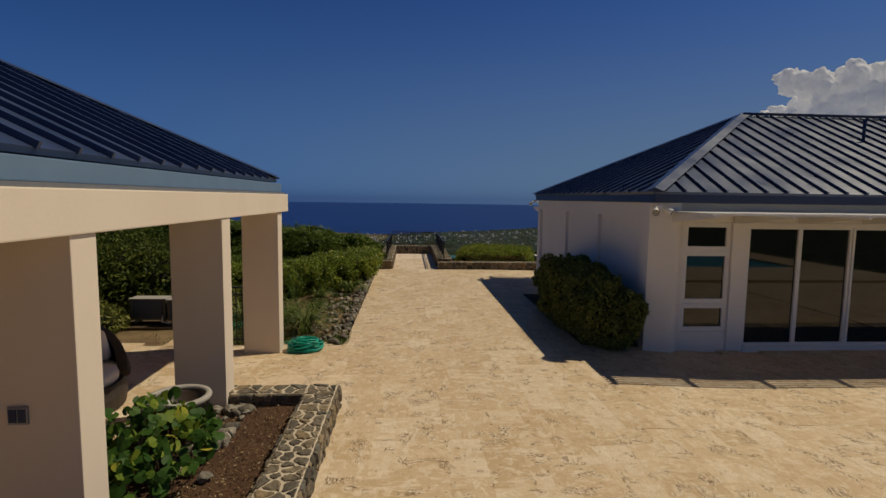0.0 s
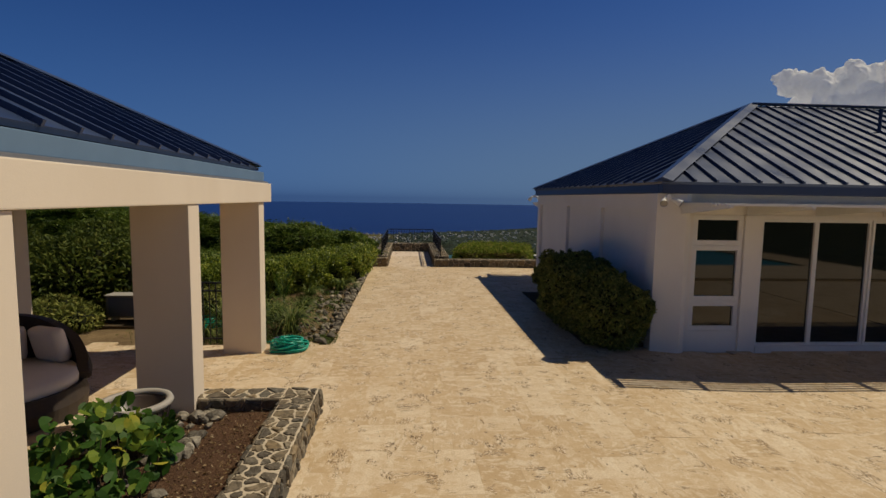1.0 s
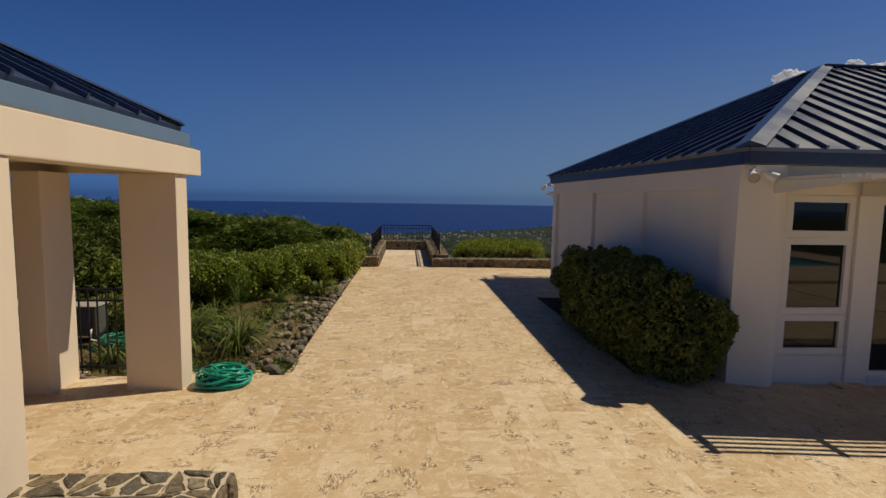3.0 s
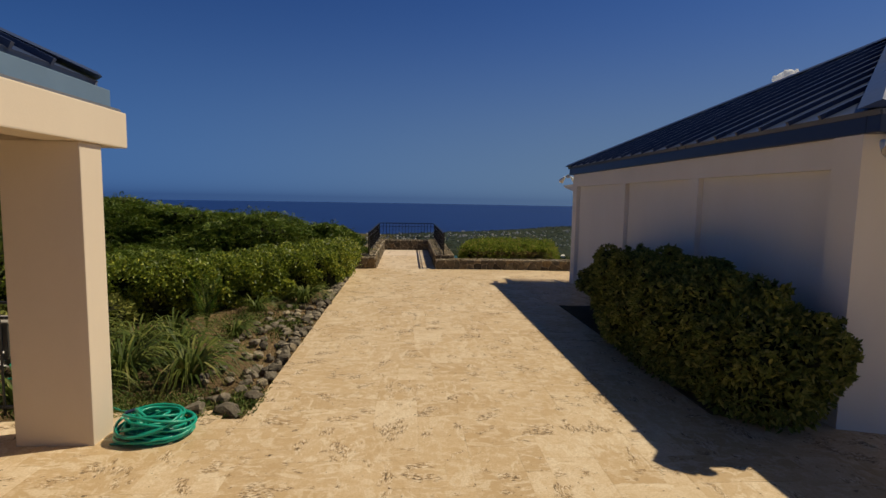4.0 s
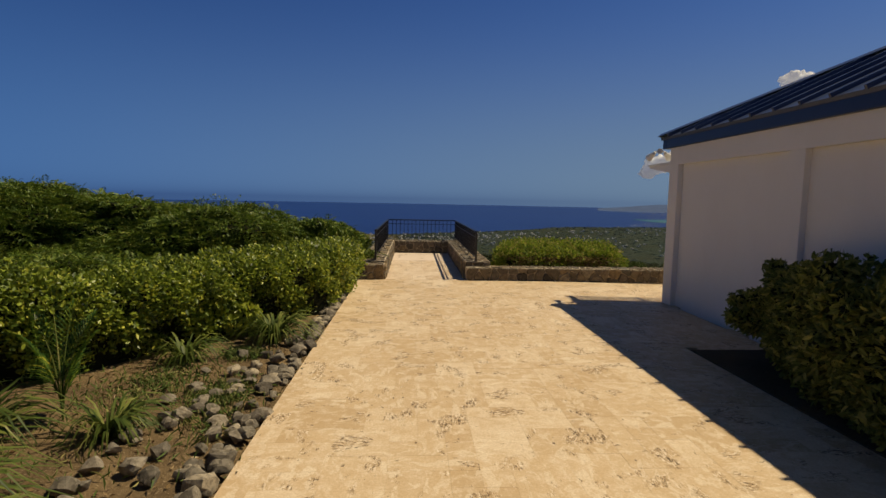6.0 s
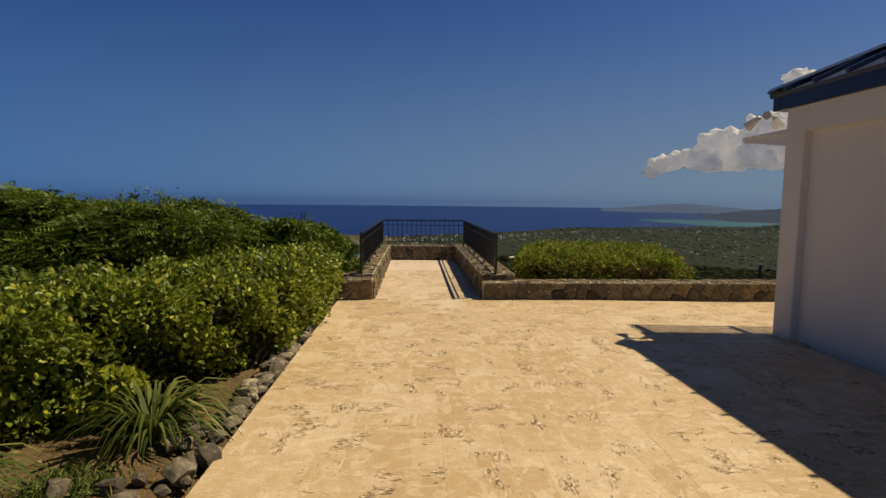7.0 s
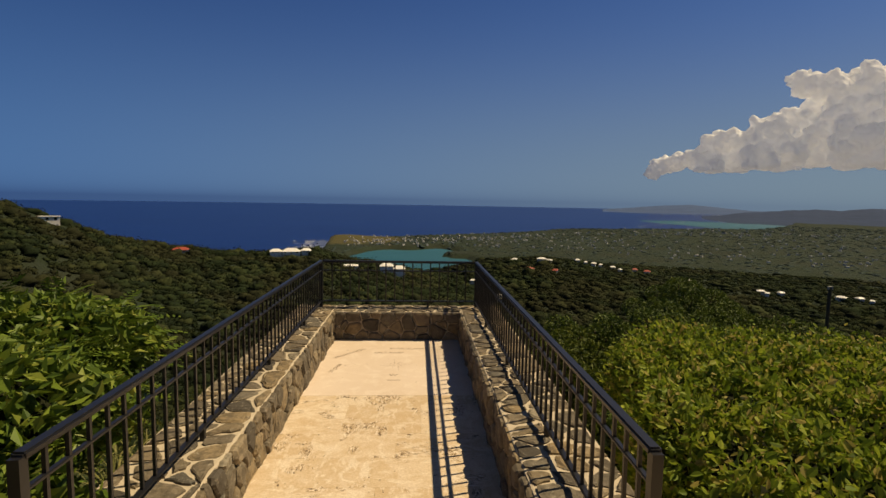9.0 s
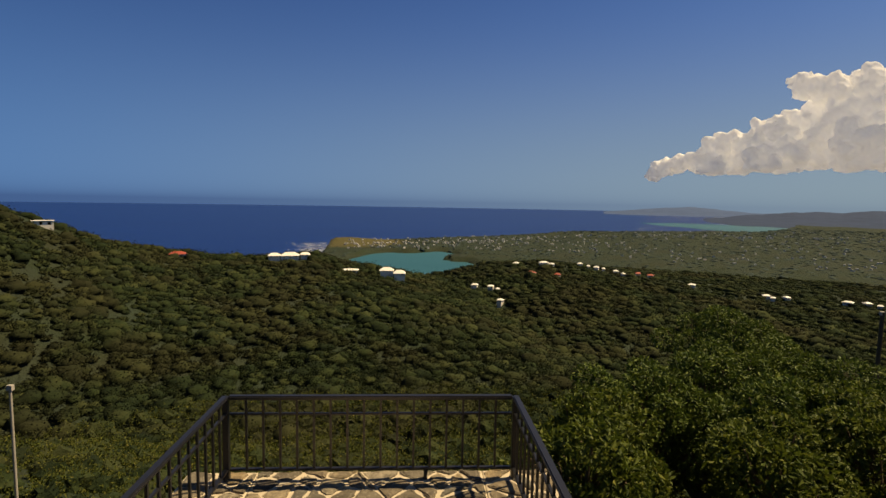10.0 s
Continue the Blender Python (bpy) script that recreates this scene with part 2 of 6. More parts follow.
SOIL = material_soil("dry_soil", (0.115, 0.078, 0.042), (0.24, 0.165, 0.085), (0.44, 0.33, 0.20))
MULCH = material_soil("brown_mulch", (0.075, 0.038, 0.022), (0.11, 0.06, 0.034), (0.23, 0.16, 0.10))
DARK_SOIL = material_soil("dark_brown_soil", (0.07, 0.05, 0.03), (0.11, 0.078, 0.045), (0.20, 0.15, 0.09))
HEDGE_LEAF = material_leaf("hedge_leaf", [(0.2, (0.048, 0.078, 0.012)), (0.5, (0.150, 0.208, 0.026)), (0.8, (0.32, 0.38, 0.047)), (1.0, (0.62, 0.58, 0.09))], 0.42, 0.4, 0.33)
NEW_LEAF = material_leaf("fresh_yellow_leaf", [(0.1, (0.09, 0.13, 0.018)), (0.5, (0.27, 0.33, 0.04)), (0.8, (0.50, 0.51, 0.065)), (1.0, (0.74, 0.68, 0.12))], 0.42, 0.4, 0.4)
DARK_LEAF = material_leaf("dark_leaf", [(0.15, (0.030, 0.047, 0.009)), (0.55, (0.072, 0.100, 0.015)), (0.85, (0.128, 0.153, 0.025)), (1.0, (0.196, 0.187, 0.043))], through=0.3)
BUSH_LEAF = material_leaf("shaded_bush_leaf", [(0.15, (0.070, 0.092, 0.020)), (0.6, (0.18, 0.205, 0.045)), (1.0, (0.38, 0.36, 0.10))], through=0.3)
LUSH_LEAF = material_leaf("lush_leaf", [(0.1, (0.018, 0.052, 0.009)), (0.6, (0.052, 0.118, 0.016)), (0.88, (0.17, 0.23, 0.026)), (1.0, (0.50, 0.42, 0.05))], 0.55, 0.18, 0.3)
STRAP_LEAF = material_leaf("strap_leaf", [(0.15, (0.032, 0.055, 0.012)), (0.6, (0.085, 0.120, 0.024)), (0.88, (0.20, 0.22, 0.055)), (1.0, (0.46, 0.40, 0.17))], 0.5, 0.2, 0.25)
SHRUB_LEAF = material_leaf("shrub_leaf", [(0.15, (0.042, 0.075, 0.013)), (0.5, (0.092, 0.150, 0.020)), (0.8, (0.165, 0.225, 0.030)), (1.0, (0.29, 0.28, 0.06))], 0.5, 0.3, 0.22)
TREE_LEAF = material_leaf("tree_leaf", [(0.15, (0.028, 0.050, 0.010)), (0.55, (0.070, 0.108, 0.018)), (0.85, (0.125, 0.165, 0.032)), (1.0, (0.20, 0.22, 0.05))], 0.6, 0.2, 0.2)
BROWN_HEDGE = material_leaf("browning_hedge_leaf", [(0.15, (0.066, 0.098, 0.016)), (0.45, (0.155, 0.225, 0.026)), (0.75, (0.33, 0.385, 0.048)), (0.88, (0.36, 0.30, 0.085)), (1.0, (0.50, 0.39, 0.15))], through=0.38)
# near-black filler: the shade inside foliage is put into its colour
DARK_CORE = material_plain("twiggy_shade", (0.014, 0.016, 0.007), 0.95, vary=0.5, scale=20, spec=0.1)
BARK = material_plain("bark", (0.10, 0.075, 0.05), 0.9, vary=0.35, scale=25, spec=0.1, bump=0.7)
TERRAIN = material_terrain()
FOREST_LEAF = material_forest()
FOREST_TUFT = material_tufts()
SCRUB_LEAF = material_leaf("scrub_leaf", [(0.15, (0.025, 0.035, 0.006)), (0.55, (0.054, 0.065, 0.012)), (0.85, (0.094, 0.097, 0.022)), (1.0, (0.180, 0.151, 0.043))], 0.8, 0.1, 0.15)
# distance haze over the plain is painted into this blue-grey green
FAR_FOREST = material_plain("haze_tinted_canopy", (0.046, 0.066, 0.064), 0.95, vary=0.35, scale=0.012, spec=0.03)
SEA = material_water("deep_sea", (0.0012, 0.011, 0.092), (0.0018, 0.016, 0.112), 0.32, 0.10)
LAGOON = material_water("shallow_lagoon", (0.014, 0.082, 0.112), (0.028, 0.12, 0.15), 0.5, 0.2)
# both ranges carry the air's blue haze in their base colour
NEAR_RIDGE = material_plain("haze_painted_ridge", (0.038, 0.056, 0.105), 0.95, vary=0.3, scale=0.02, spec=0.05)
MOUNTAIN = material_plain("haze_painted_range", (0.064, 0.100, 0.195), 0.95, vary=0.25, scale=0.015, spec=0.05)
RUBBER = material_plain("green_rubber_hose", (0.005, 0.30, 0.21), 0.35, vary=0.12, scale=8)
WICKER = material_plain("dark_wicker", (0.03, 0.02, 0.014), 0.6, vary=0.4, scale=60, bump=0.8)
CUSHION = material_plain("white_cushion", (0.72, 0.66, 0.6), 0.9, vary=0.05)
CERAMIC = material_plain("glazed_pot", (0.055, 0.04, 0.035), 0.4, vary=0.3)
DULL_METAL = material_plain("weathered_dark_metal", (0.085, 0.08, 0.072), 0.5, 0.2, 0.25, 9)
GREY_RIM = material_plain("grey_pot_rim", (0.34, 0.31, 0.27), 0.7, vary=0.2)


def material_glass():
    n = Nodes("dark_window_glass", 0.03, spec=0.5)
    n.colour((0.006, 0.008, 0.007))
    n.set(n.bsdf, "IOR", 1.6)
    return n.bump(n.noise(0.8, 2), 0.02, 0.01).mat


GLASS = material_glass()
GRASS_BLADE = material_leaf("grass_blade", [(0.15, (0.05, 0.09, 0.018)), (0.6, (0.10, 0.15, 0.03)), (1.0, (0.30, 0.25, 0.10))], 0.6, 0.2)
LITTER = material_leaf("leaf_litter", [(0.1, (0.12, 0.07, 0.03)), (0.6, (0.26, 0.18, 0.09)), (1.0, (0.5, 0.40, 0.26))], 0.9, 0.1)
DRY_LEAF = material_leaf("dry_hedge_leaf", [(0.1, (0.10, 0.065, 0.028)), (0.6, (0.20, 0.14, 0.06)), (1.0, (0.40, 0.30, 0.15))], 0.85, 0.1, 0.2)
REED = material_leaf("dry_reed", [(0.1, (0.043, 0.051, 0.013)), (0.6, (0.111, 0.111, 0.030)), (1.0, (0.281, 0.238, 0.085))], 0.7, 0.2)
POOL = material_water("pool_water_blue", (0.03, 0.25, 0.32), (0.05, 0.32, 0.38), 0.15)
ENGRAVED = material_plain("dark_engraving", (0.36, 0.26, 0.19), 0.9, vary=0.2)
def material_walk(name, base, warm, pale):
    n = Nodes(name, 0.62, spec=0.3)
    broad, mottle, grain = n.noise(1.1, 5, 0.65), n.noise(5.5, 6, 0.7, (1, 1, 1), 0.6), n.noise(70, 4, 0.7)
    c = n.mix(n.ramp(broad, [(0.40, 0.0), (0.62, 0.65)]), base, warm)
    c = n.mix(n.ramp(mottle, [(0.50, 0.0), (0.60, 0.55)]), c, pale)
    c = n.mix(n.ramp(grain, [(0.38, 0.3), (0.55, 0.0)]), c, warm)
    spots = n.ramp(n.noise(17, 4, 0.65), [(0.675, 0.0), (0.70, 0.7)])
    n.colour(n.mix(spots, c, (0.20, 0.13, 0.07)))
    return n.bump(n.math("SUBTRACT", n.math("MULTIPLY", grain, 0.3), spots), 0.4, 0.004).mat


PINK_SLAB = material_walk("smooth_cast_stone", (0.70, 0.575, 0.465), (0.64, 0.51, 0.39), (0.77, 0.66, 0.55))
HONED = material_travertine("honed_travertine", (1.04, 1.08, 1.23))
WHITE_ROOF = material_plain("white_roof", (0.78, 0.75, 0.70), 0.6, vary=0.05)
RED_ROOF = material_plain("red_roof", (0.34, 0.06, 0.035), 0.6, vary=0.15)
TOWN = material_plain("pale_town_walls", (0.55, 0.53, 0.50), 0.8, vary=0.3, scale=0.05)
FOAM = material_plain("sea_foam", (0.75, 0.78, 0.8), 0.9, vary=0.05, scale=0.1)


def material_cloud():
    n = Nodes("cumulus", 1.0, spec=0.0)
    n.colour((0.97, 0.95, 0.92))
    # faint added glow in place of sunlight scattered within the cloud
    n.set(n.bsdf, "Emission Color", (0.80, 0.84, 0.92))
    n.set(n.bsdf, "Emission Strength", 0.10)
    n.bump(n.noise(0.02, 6, 0.7), 0.25, 12)
    t, m = n.add("BsdfTranslucent", Color=(0.97, 0.95, 0.91)), n.add("MixShader", Fac=0.42)
    n.tree.links.new(n.bsdf.outputs[0], m.inputs[1])
    n.tree.links.new(t.outputs[0], m.inputs[2])
    n.tree.links.new(m.outputs[0], n.tree.nodes["Material Output"].inputs[0])
    return n.mat


CLOUD = material_cloud()
rng = np.random.default_rng(7)


# ---- mesh helpers ----
def finish(name, mesh, mat, parent=None, label="", smooth=False):
    for m in mat if isinstance(mat, (list, tuple)) else [mat]:
        mesh.materials.append(m)
    mesh.polygons.foreach_set("use_smooth", [smooth] * len(mesh.polygons))
    ob = new(name, mesh)
    if parent:
        ob.parent = parent
    if label:
        ob["label"] = label
    return ob


def part(name, bm, mat, parent=None, label="", smooth=False):
    mesh = bpy.data.meshes.new(name)
    bm.to_mesh(mesh)
    bm.free()
    return finish(name, mesh, mat, parent, label, smooth)


def soup(name, verts, faces, mat, parent=None, label="", smooth=False):
    """One mesh from arrays: verts (n, 3), faces (m, 3 or 4)."""
    verts, faces = np.asarray(verts, np.float32), np.asarray(faces, np.int32)
    mesh = bpy.data.meshes.new(name)
    k = faces.shape[1]
    mesh.vertices.add(len(verts))
    mesh.vertices.foreach_set("co", verts.ravel())
    mesh.loops.add(len(faces) * k)
    mesh.loops.foreach_set("vertex_index", faces.ravel())
    mesh.polygons.add(len(faces))
    mesh.polygons.foreach_set("loop_start", np.arange(0, len(faces) * k, k, dtype=np.int32))
    mesh.update(calc_edges=True)
    mesh.validate()
    return finish(name, mesh, mat, parent, label, smooth)


def box(bm, lo, hi, bevel=0.0, turn=None):
    made = bmesh.ops.create_cube(bm, size=1.0)["verts"]
    size = [b - a for a, b in zip(lo, hi)]
    mid = Vector([(a + b) / 2 for a, b in zip(lo, hi)])
    for v in made:
        v.co = Vector((v.co.x * size[0], v.co.y * size[1], v.co.z * size[2]))
        if turn:
            v.co = turn @ v.co
        v.co += mid
    if bevel:
        edges = list({e for v in made for e in v.link_edges})
        bmesh.ops.bevel(bm, geom=edges, offset=bevel, segments=2, affect="EDGES", profile=0.6)
    return bm


def boxed(name, lo, hi, mat, parent=None, label="", bevel=0.0):
    return part(name, box(bmesh.new(), lo, hi, bevel), mat, parent, label)


def bar(bm, a, b, w, h=None, round_=0):
    """A straight bar from a to b with a w x h section (or round with that many sides)."""
    a, b = Vector(a), Vector(b)
    turn = (b - a).to_track_quat("Z", "Y").to_matrix().to_4x4()
    m = Matrix.Translation((a + b) / 2) @ turn
    if round_:
        bmesh.ops.create_cone(bm, cap_ends=True, segments=round_, radius1=w / 2, radius2=(h or w) / 2, depth=(b - a).length, matrix=m)
    else:
        bmesh.ops.create_cube(bm, size=1.0, matrix=m @ Matrix.Diagonal((w, h or w, (b - a).length, 1)))
    return bm


def tube(bm, points, radius, sides=8):
    pts = [Vector(p) for p in points]
    rings = []
    for i, p in enumerate(pts):
        d = (pts[min(i + 1, len(pts) - 1)] - pts[max(i - 1, 0)]).normalized()
        u = d.cross(Vector((0, 0, 1)))
        u = u.normalized() if u.length > 1e-4 else Vector((1, 0, 0))
        w = u.cross(d)
        r = radius[i] if isinstance(radius, (list, tuple)) else radius
        rings.append([bm.verts.new(p + r * (math.cos(k) * u + math.sin(k) * w)) for k in np.linspace(0, 2 * math.pi, sides, endpoint=False)])
    for a, b in zip(rings, rings[1:]):
        for k in range(sides):
            bm.faces.new((a[k], a[(k + 1) % sides], b[(k + 1) % sides], b[k]))
    bm.faces.new(rings[0][::-1])
    bm.faces.new(rings[-1])
    return bm


def thing(name, at, label, category, group="", kind=""):
    ob = new(name)
    ob.location = at
    ob.empty_display_size = 0.2
    return tagged(ob, label, category, group, kind)


def settle(ob):
    """Keep world-built parts in place under an empty that stands away from the origin."""
    inv = Matrix.Translation(-Vector(ob.location))
    for o in ob.children:
        o.matrix_parent_inverse = inv
    return ob


def leaf_soup(pos, out, size, droop=0.3, width=0.45, spread=0.9, broad=False):
    """Folded leaves at pos, pointing roughly along out: two triangles each, or four where broad."""
    n = len(pos)
    d = out + rng.normal(0, spread, (n, 3))
    d[:, 2] -= droop * rng.random(n)
    d /= np.linalg.norm(d, axis=1, keepdims=True) + 1e-9
    s = rng.normal(0, 1, (n, 3))
    s -= d * (s * d).sum(1, keepdims=True)
    s /= np.linalg.norm(s, axis=1, keepdims=True) + 1e-9
    up = np.cross(d, s)
    L = (size * rng.uniform(0.6, 1.3, n))[:, None]
    W = L * width / 2
    base, tip = pos - d * L * 0.5, pos + d * L * 0.5 - up * L * 0.08
    i = np.arange(n)[:, None]
    if not broad:
        mid = pos + up * L * 0.06
        v = np.stack([base, mid + s * W, tip, mid - s * W], 1).reshape(-1, 3)
        i = i * 4
        return v, np.concatenate([i + [0, 1, 2], i + [0, 2, 3]], 1).reshape(-1, 3)
    low, high = pos - d * L * 0.18 + up * L * 0.05, pos + d * L * 0.20 + up * L * 0.02
    v = np.stack([base, low + s * W, high + s * W * 0.9, tip, high - s * W * 0.9, low - s * W], 1).reshape(-1, 3)
    i = i * 6
    return v, np.concatenate([i + [0, 1, 2], i + [0, 2, 3], i + [0, 3, 4], i + [0, 4, 5]], 1).reshape(-1, 3)


def pinnate(pos, out, length, pairs=7):
    """Drooping sprays with two ranks of narrow leaflets along a bent stalk."""
    n = len(pos)
    d = out + rng.normal(0, 0.55, (n, 3))
    d[:, 2] = np.abs(d[:, 2]) * 0.45
    d /= np.linalg.norm(d, axis=1, keepdims=True) + 1e-9
    s = np.cross(d, [0, 0, 1.0]) + rng.normal(0, 0.15, (n, 3))
    s /= np.linalg.norm(s, axis=1, keepdims=True) + 1e-9
    L = (length * rng.uniform(0.6, 1.25, n))[:, None]
    sag = rng.uniform(0.15, 0.55, n)[:, None] * L
    verts = []
    for k in range(pairs):
        u = (k + 0.6) / pairs
        root = pos + d * L * u - np.array([0, 0, 1.0]) * sag * u * u
        reach = L * 0.30 * math.sin(math.pi * (0.2 + 0.72 * u))
        for side in (-1, 1):
            tip = root + s * side * reach + d * reach * 0.45 - np.array([0, 0, 0.25]) * reach
            half = d * L * 0.036
            verts += [root, (root + tip) / 2 + half, tip, (root + tip) / 2 - half]
    v = np.stack(verts, 1).reshape(-1, 3)
    i = np.arange(n * pairs * 2)[:, None] * 4
    return v, np.concatenate([i + [0, 1, 2], i + [0, 2, 3]], 1).reshape(-1, 3)


# ---- ground, sea and distance ----
VIEW = Vector((0.3, 22.7))
SEA_Z = -50.0


def lerp_table(x, table):
    return np.interp(x, [a for a, _ in table], [b for _, b in table])


# depression of the near ridge, in degrees, against the bearing from the lookout
RIDGE = [(-60, 0.5), (-38, 0.95), (-36.2, 1.6), (-33.8, 2.8), (-29.6, 4.45), (-25, 5.4), (-20, 6.1), (-15, 6.05), (-11, 5.8), (-9, 6.5), (-7, 7.05), (-2.3, 7.9), (1.5, 8.8), (7.2, 10.2), (10.3, 11.6), (16.6, 14.4), (22.6, 16.6), (30, 18.5), (60, 20)]
# height of the coastal land against the distance from the lookout
INLAND = [(0, -46), (300, -46.5), (360, -47.5), (900, -48.6), (2600, -47), (4000, -46)]


def fractal(x, y, size, octaves=4):
    out, amp = np.zeros(np.shape(x)), 1.0
    for k in range(octaves):
        s = size / 2 ** k
        for j in range(3):
            a = 2.4 * j + 1.7 * k
            out += amp * np.sin((x * math.cos(a) + y * math.sin(a)) / s + 1.3 * k + 2.1 * j + 1.5 * np.sin((y * math.cos(a) - x * math.sin(a)) / s * 0.7 + j))
        amp *= 0.5
    return out / 4.0


def land_height(x, y):
    dx, dy = x - VIEW.x, y - VIEW.y
    r, az = np.hypot(dx, dy), np.degrees(np.arctan2(dx, dy))
    s = np.maximum(0.0, y - 21.6)
    near = -0.14 - np.minimum(0.52 * s, 0.42 * s + 2.2)
    near = np.maximum(near, -32 - 0.08 * np.maximum(0, r - 75)) + 0.02 * np.minimum(s, 30) * fractal(x, y, 9)
    ridge_r = 250.0 - 60 * np.clip((az - 2) / 25, 0, 1) - 70 * np.clip((-25 - az) / 25, 0, 1)
    crest = 2.5 - ridge_r * np.tan(np.radians(lerp_table(az, RIDGE))) - 0.9
    up = np.clip((r - 90) / (ridge_r - 90), 0, 1)
    down = np.clip((r - ridge_r) / 160, 0, 1)
    shape = np.where(r < ridge_r, up * up * (3 - 2 * up) * 0.45 + 0.55 * up, 1 - down * down * (3 - 2 * down))
    hill = crest * shape + np.where(r < ridge_r, -34.0, -56.0) * (1 - shape) + (1.0 * fractal(x, y, 24) + 2.2 * fractal(x, y, 47, 2)) * np.clip((r - 60) / 60, 0, 1) * (1 - 0.6 * shape)
    front = np.where(r < 90, near, np.where(r < ridge_r, np.where(r < 130, near * (130 - r) / 40 + hill * (r - 90) / 40, hill), hill))
    # coastal plain with low hills, cut by the shoreline
    shore = lerp_table(az, [(-60, 300), (-12, 330), (-9, 700), (-2, 720), (9, 830), (16, 980), (25.7, 1120), (27, 1150), (31, 1230), (34.5, 1290), (36.5, 1500), (38, 2300), (60, 2600)])
    plain = lerp_table(r, INLAND) + np.clip((r - 250) / 300, 0, 1) * (1.4 + 1.4 * fractal(x, y, 130) + np.clip((az - 12) / 25, 0, 1) * 1.6 * (1 + fractal(x, y, 260)) * np.clip((1500 - r) / 900, 0, 1))
    plain += 4.5 * np.exp(-((az + 8) / 3) ** 2 - ((r - 640) / 60) ** 2)
    plain += 4 * np.exp(-((az - 19) / 3) ** 2 - ((r - 900) / 70) ** 2)
    spur = 2.5 - 310 * np.tan(np.radians(lerp_table(az, [(0, 9.0), (3, 8.3), (8, 7.0), (14, 6.45), (20, 6.9), (28, 8.0), (36, 8.5), (45, 8.3), (60, 8.5)])))
    plain = np.maximum(plain, -47 + (spur + 47 + fractal(x, y, 30)) * np.exp(-((r - 310) / 75) ** 2) * (az > -1))
    rim = np.clip((shore - r) / 30, 0, 1)
    lx, ly = dx + 4, dy - 450
    lagoon = np.hypot(lx / 50, ly / 95) + 0.26 * fractal(x, y, 34)
    lagoon += 0.9 * np.exp(-((lx - 46) / 26) ** 2 - ((ly - 22) / 16) ** 2) + 0.6 * np.exp(-((lx + 2) / 18) ** 2 - ((ly - 95) / 24) ** 2)
    cove = np.clip((lagoon - 1.0) * 4, 0, 1)
    plain = -54 + (plain + 54) * np.minimum(rim, cove)
    front = np.maximum(front, -45.5 + 1.2 * fractal(x, y, 60))
    return np.where(r < ridge_r, front, np.maximum(hill, plain))


def build_ground():
    az = np.radians(np.concatenate([np.linspace(-180, -66, 20), np.linspace(-62, 62, 300), np.linspace(66, 180, 20)]))
    r = np.concatenate([[0.01], np.geomspace(2.0, 4800, 330)])
    R_, A_ = np.meshgrid(r, az, indexing="ij")
    x, y = VIEW.x + R_ * np.sin(A_), VIEW.y + R_ * np.cos(A_)
    z = land_height(x, y)
    verts = np.stack([x, y, z], -1).reshape(-1, 3)
    na = len(az)
    i, j = np.meshgrid(np.arange(len(r) - 1), np.arange(na - 1), indexing="ij")
    a = (i * na + j).ravel()
    faces = np.stack([a, a + na, a + na + 1, a + 1], 1)
    return tagged(soup("ground", verts, faces, TERRAIN, smooth=True), "scrub-covered green hillside falling to a coastal plain", "ground", kind="structure")


build_ground()


def disc(name, centre, rx, ry, z, mat, label, wob=0.0, n=72):
    a = np.linspace(0, 2 * math.pi, n, endpoint=False)
    k = 1 + wob * (np.sin(3 * a + 1) + 0.6 * np.sin(5 * a + 2) + 0.5 * np.sin(9 * a))
    ring = np.stack([centre[0] + rx * k * np.cos(a), centre[1] + ry * k * np.sin(a), np.full(n, z)], 1)
    verts = np.concatenate([[[centre[0], centre[1], z]], ring])
    i = np.arange(n)
    faces = np.stack([np.zeros(n, int), 1 + i, 1 + (i + 1) % n], 1)
    return tagged(soup(name, verts, faces, mat), label, "water", kind="structure")


disc("water", VIEW, 4950, 4950, SEA_Z, SEA, "deep blue open sea reaching the horizon", n=180)
disc("water_lagoon", (VIEW.x - 4, VIEW.y + 450), 90, 150, SEA_Z + 0.15, LAGOON, "turquoise sheltered lagoon behind the wooded ridge", 0.03)
disc("water_bay", (VIEW.x + 790, VIEW.y + 1290), 150, 290, SEA_Z + 0.25, LAGOON, "pale turquoise shallow bay along the far shore", 0.08)


def distant_range(name, az0, az1, r, peaks, label, mat=None):
    az = np.radians(np.linspace(az0, az1, 160))
    top = lerp_table(np.degrees(az), peaks) + 2.6 * fractal(np.degrees(az) * 30, np.degrees(az) * 0, 17)
    rows = []
    for k, (dr, h) in enumerate([(-1000, 0.0), (-700, 0.16), (-330, 0.52), (0, 1.0), (250, 0.0)]):
        wob = 60 * fractal(np.degrees(az) * 25, np.full_like(az, 40.0 * k), 20)
        rr = r + dr + (wob if 0 < k < 4 else 0)
        rows.append(np.stack([VIEW.x + rr * np.sin(az), VIEW.y + rr * np.cos(az), SEA_Z - 2 + (top - SEA_Z + 2) * h], 1))
    verts = np.concatenate(rows)
    n = len(az)
    i, j = np.meshgrid(np.arange(4), np.arange(n - 1), indexing="ij")
    a = (i * n + j).ravel()
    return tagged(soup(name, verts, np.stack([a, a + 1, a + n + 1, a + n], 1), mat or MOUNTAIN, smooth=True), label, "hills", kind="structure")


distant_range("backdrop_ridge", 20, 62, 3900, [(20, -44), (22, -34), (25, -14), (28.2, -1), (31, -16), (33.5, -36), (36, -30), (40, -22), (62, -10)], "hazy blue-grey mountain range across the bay")
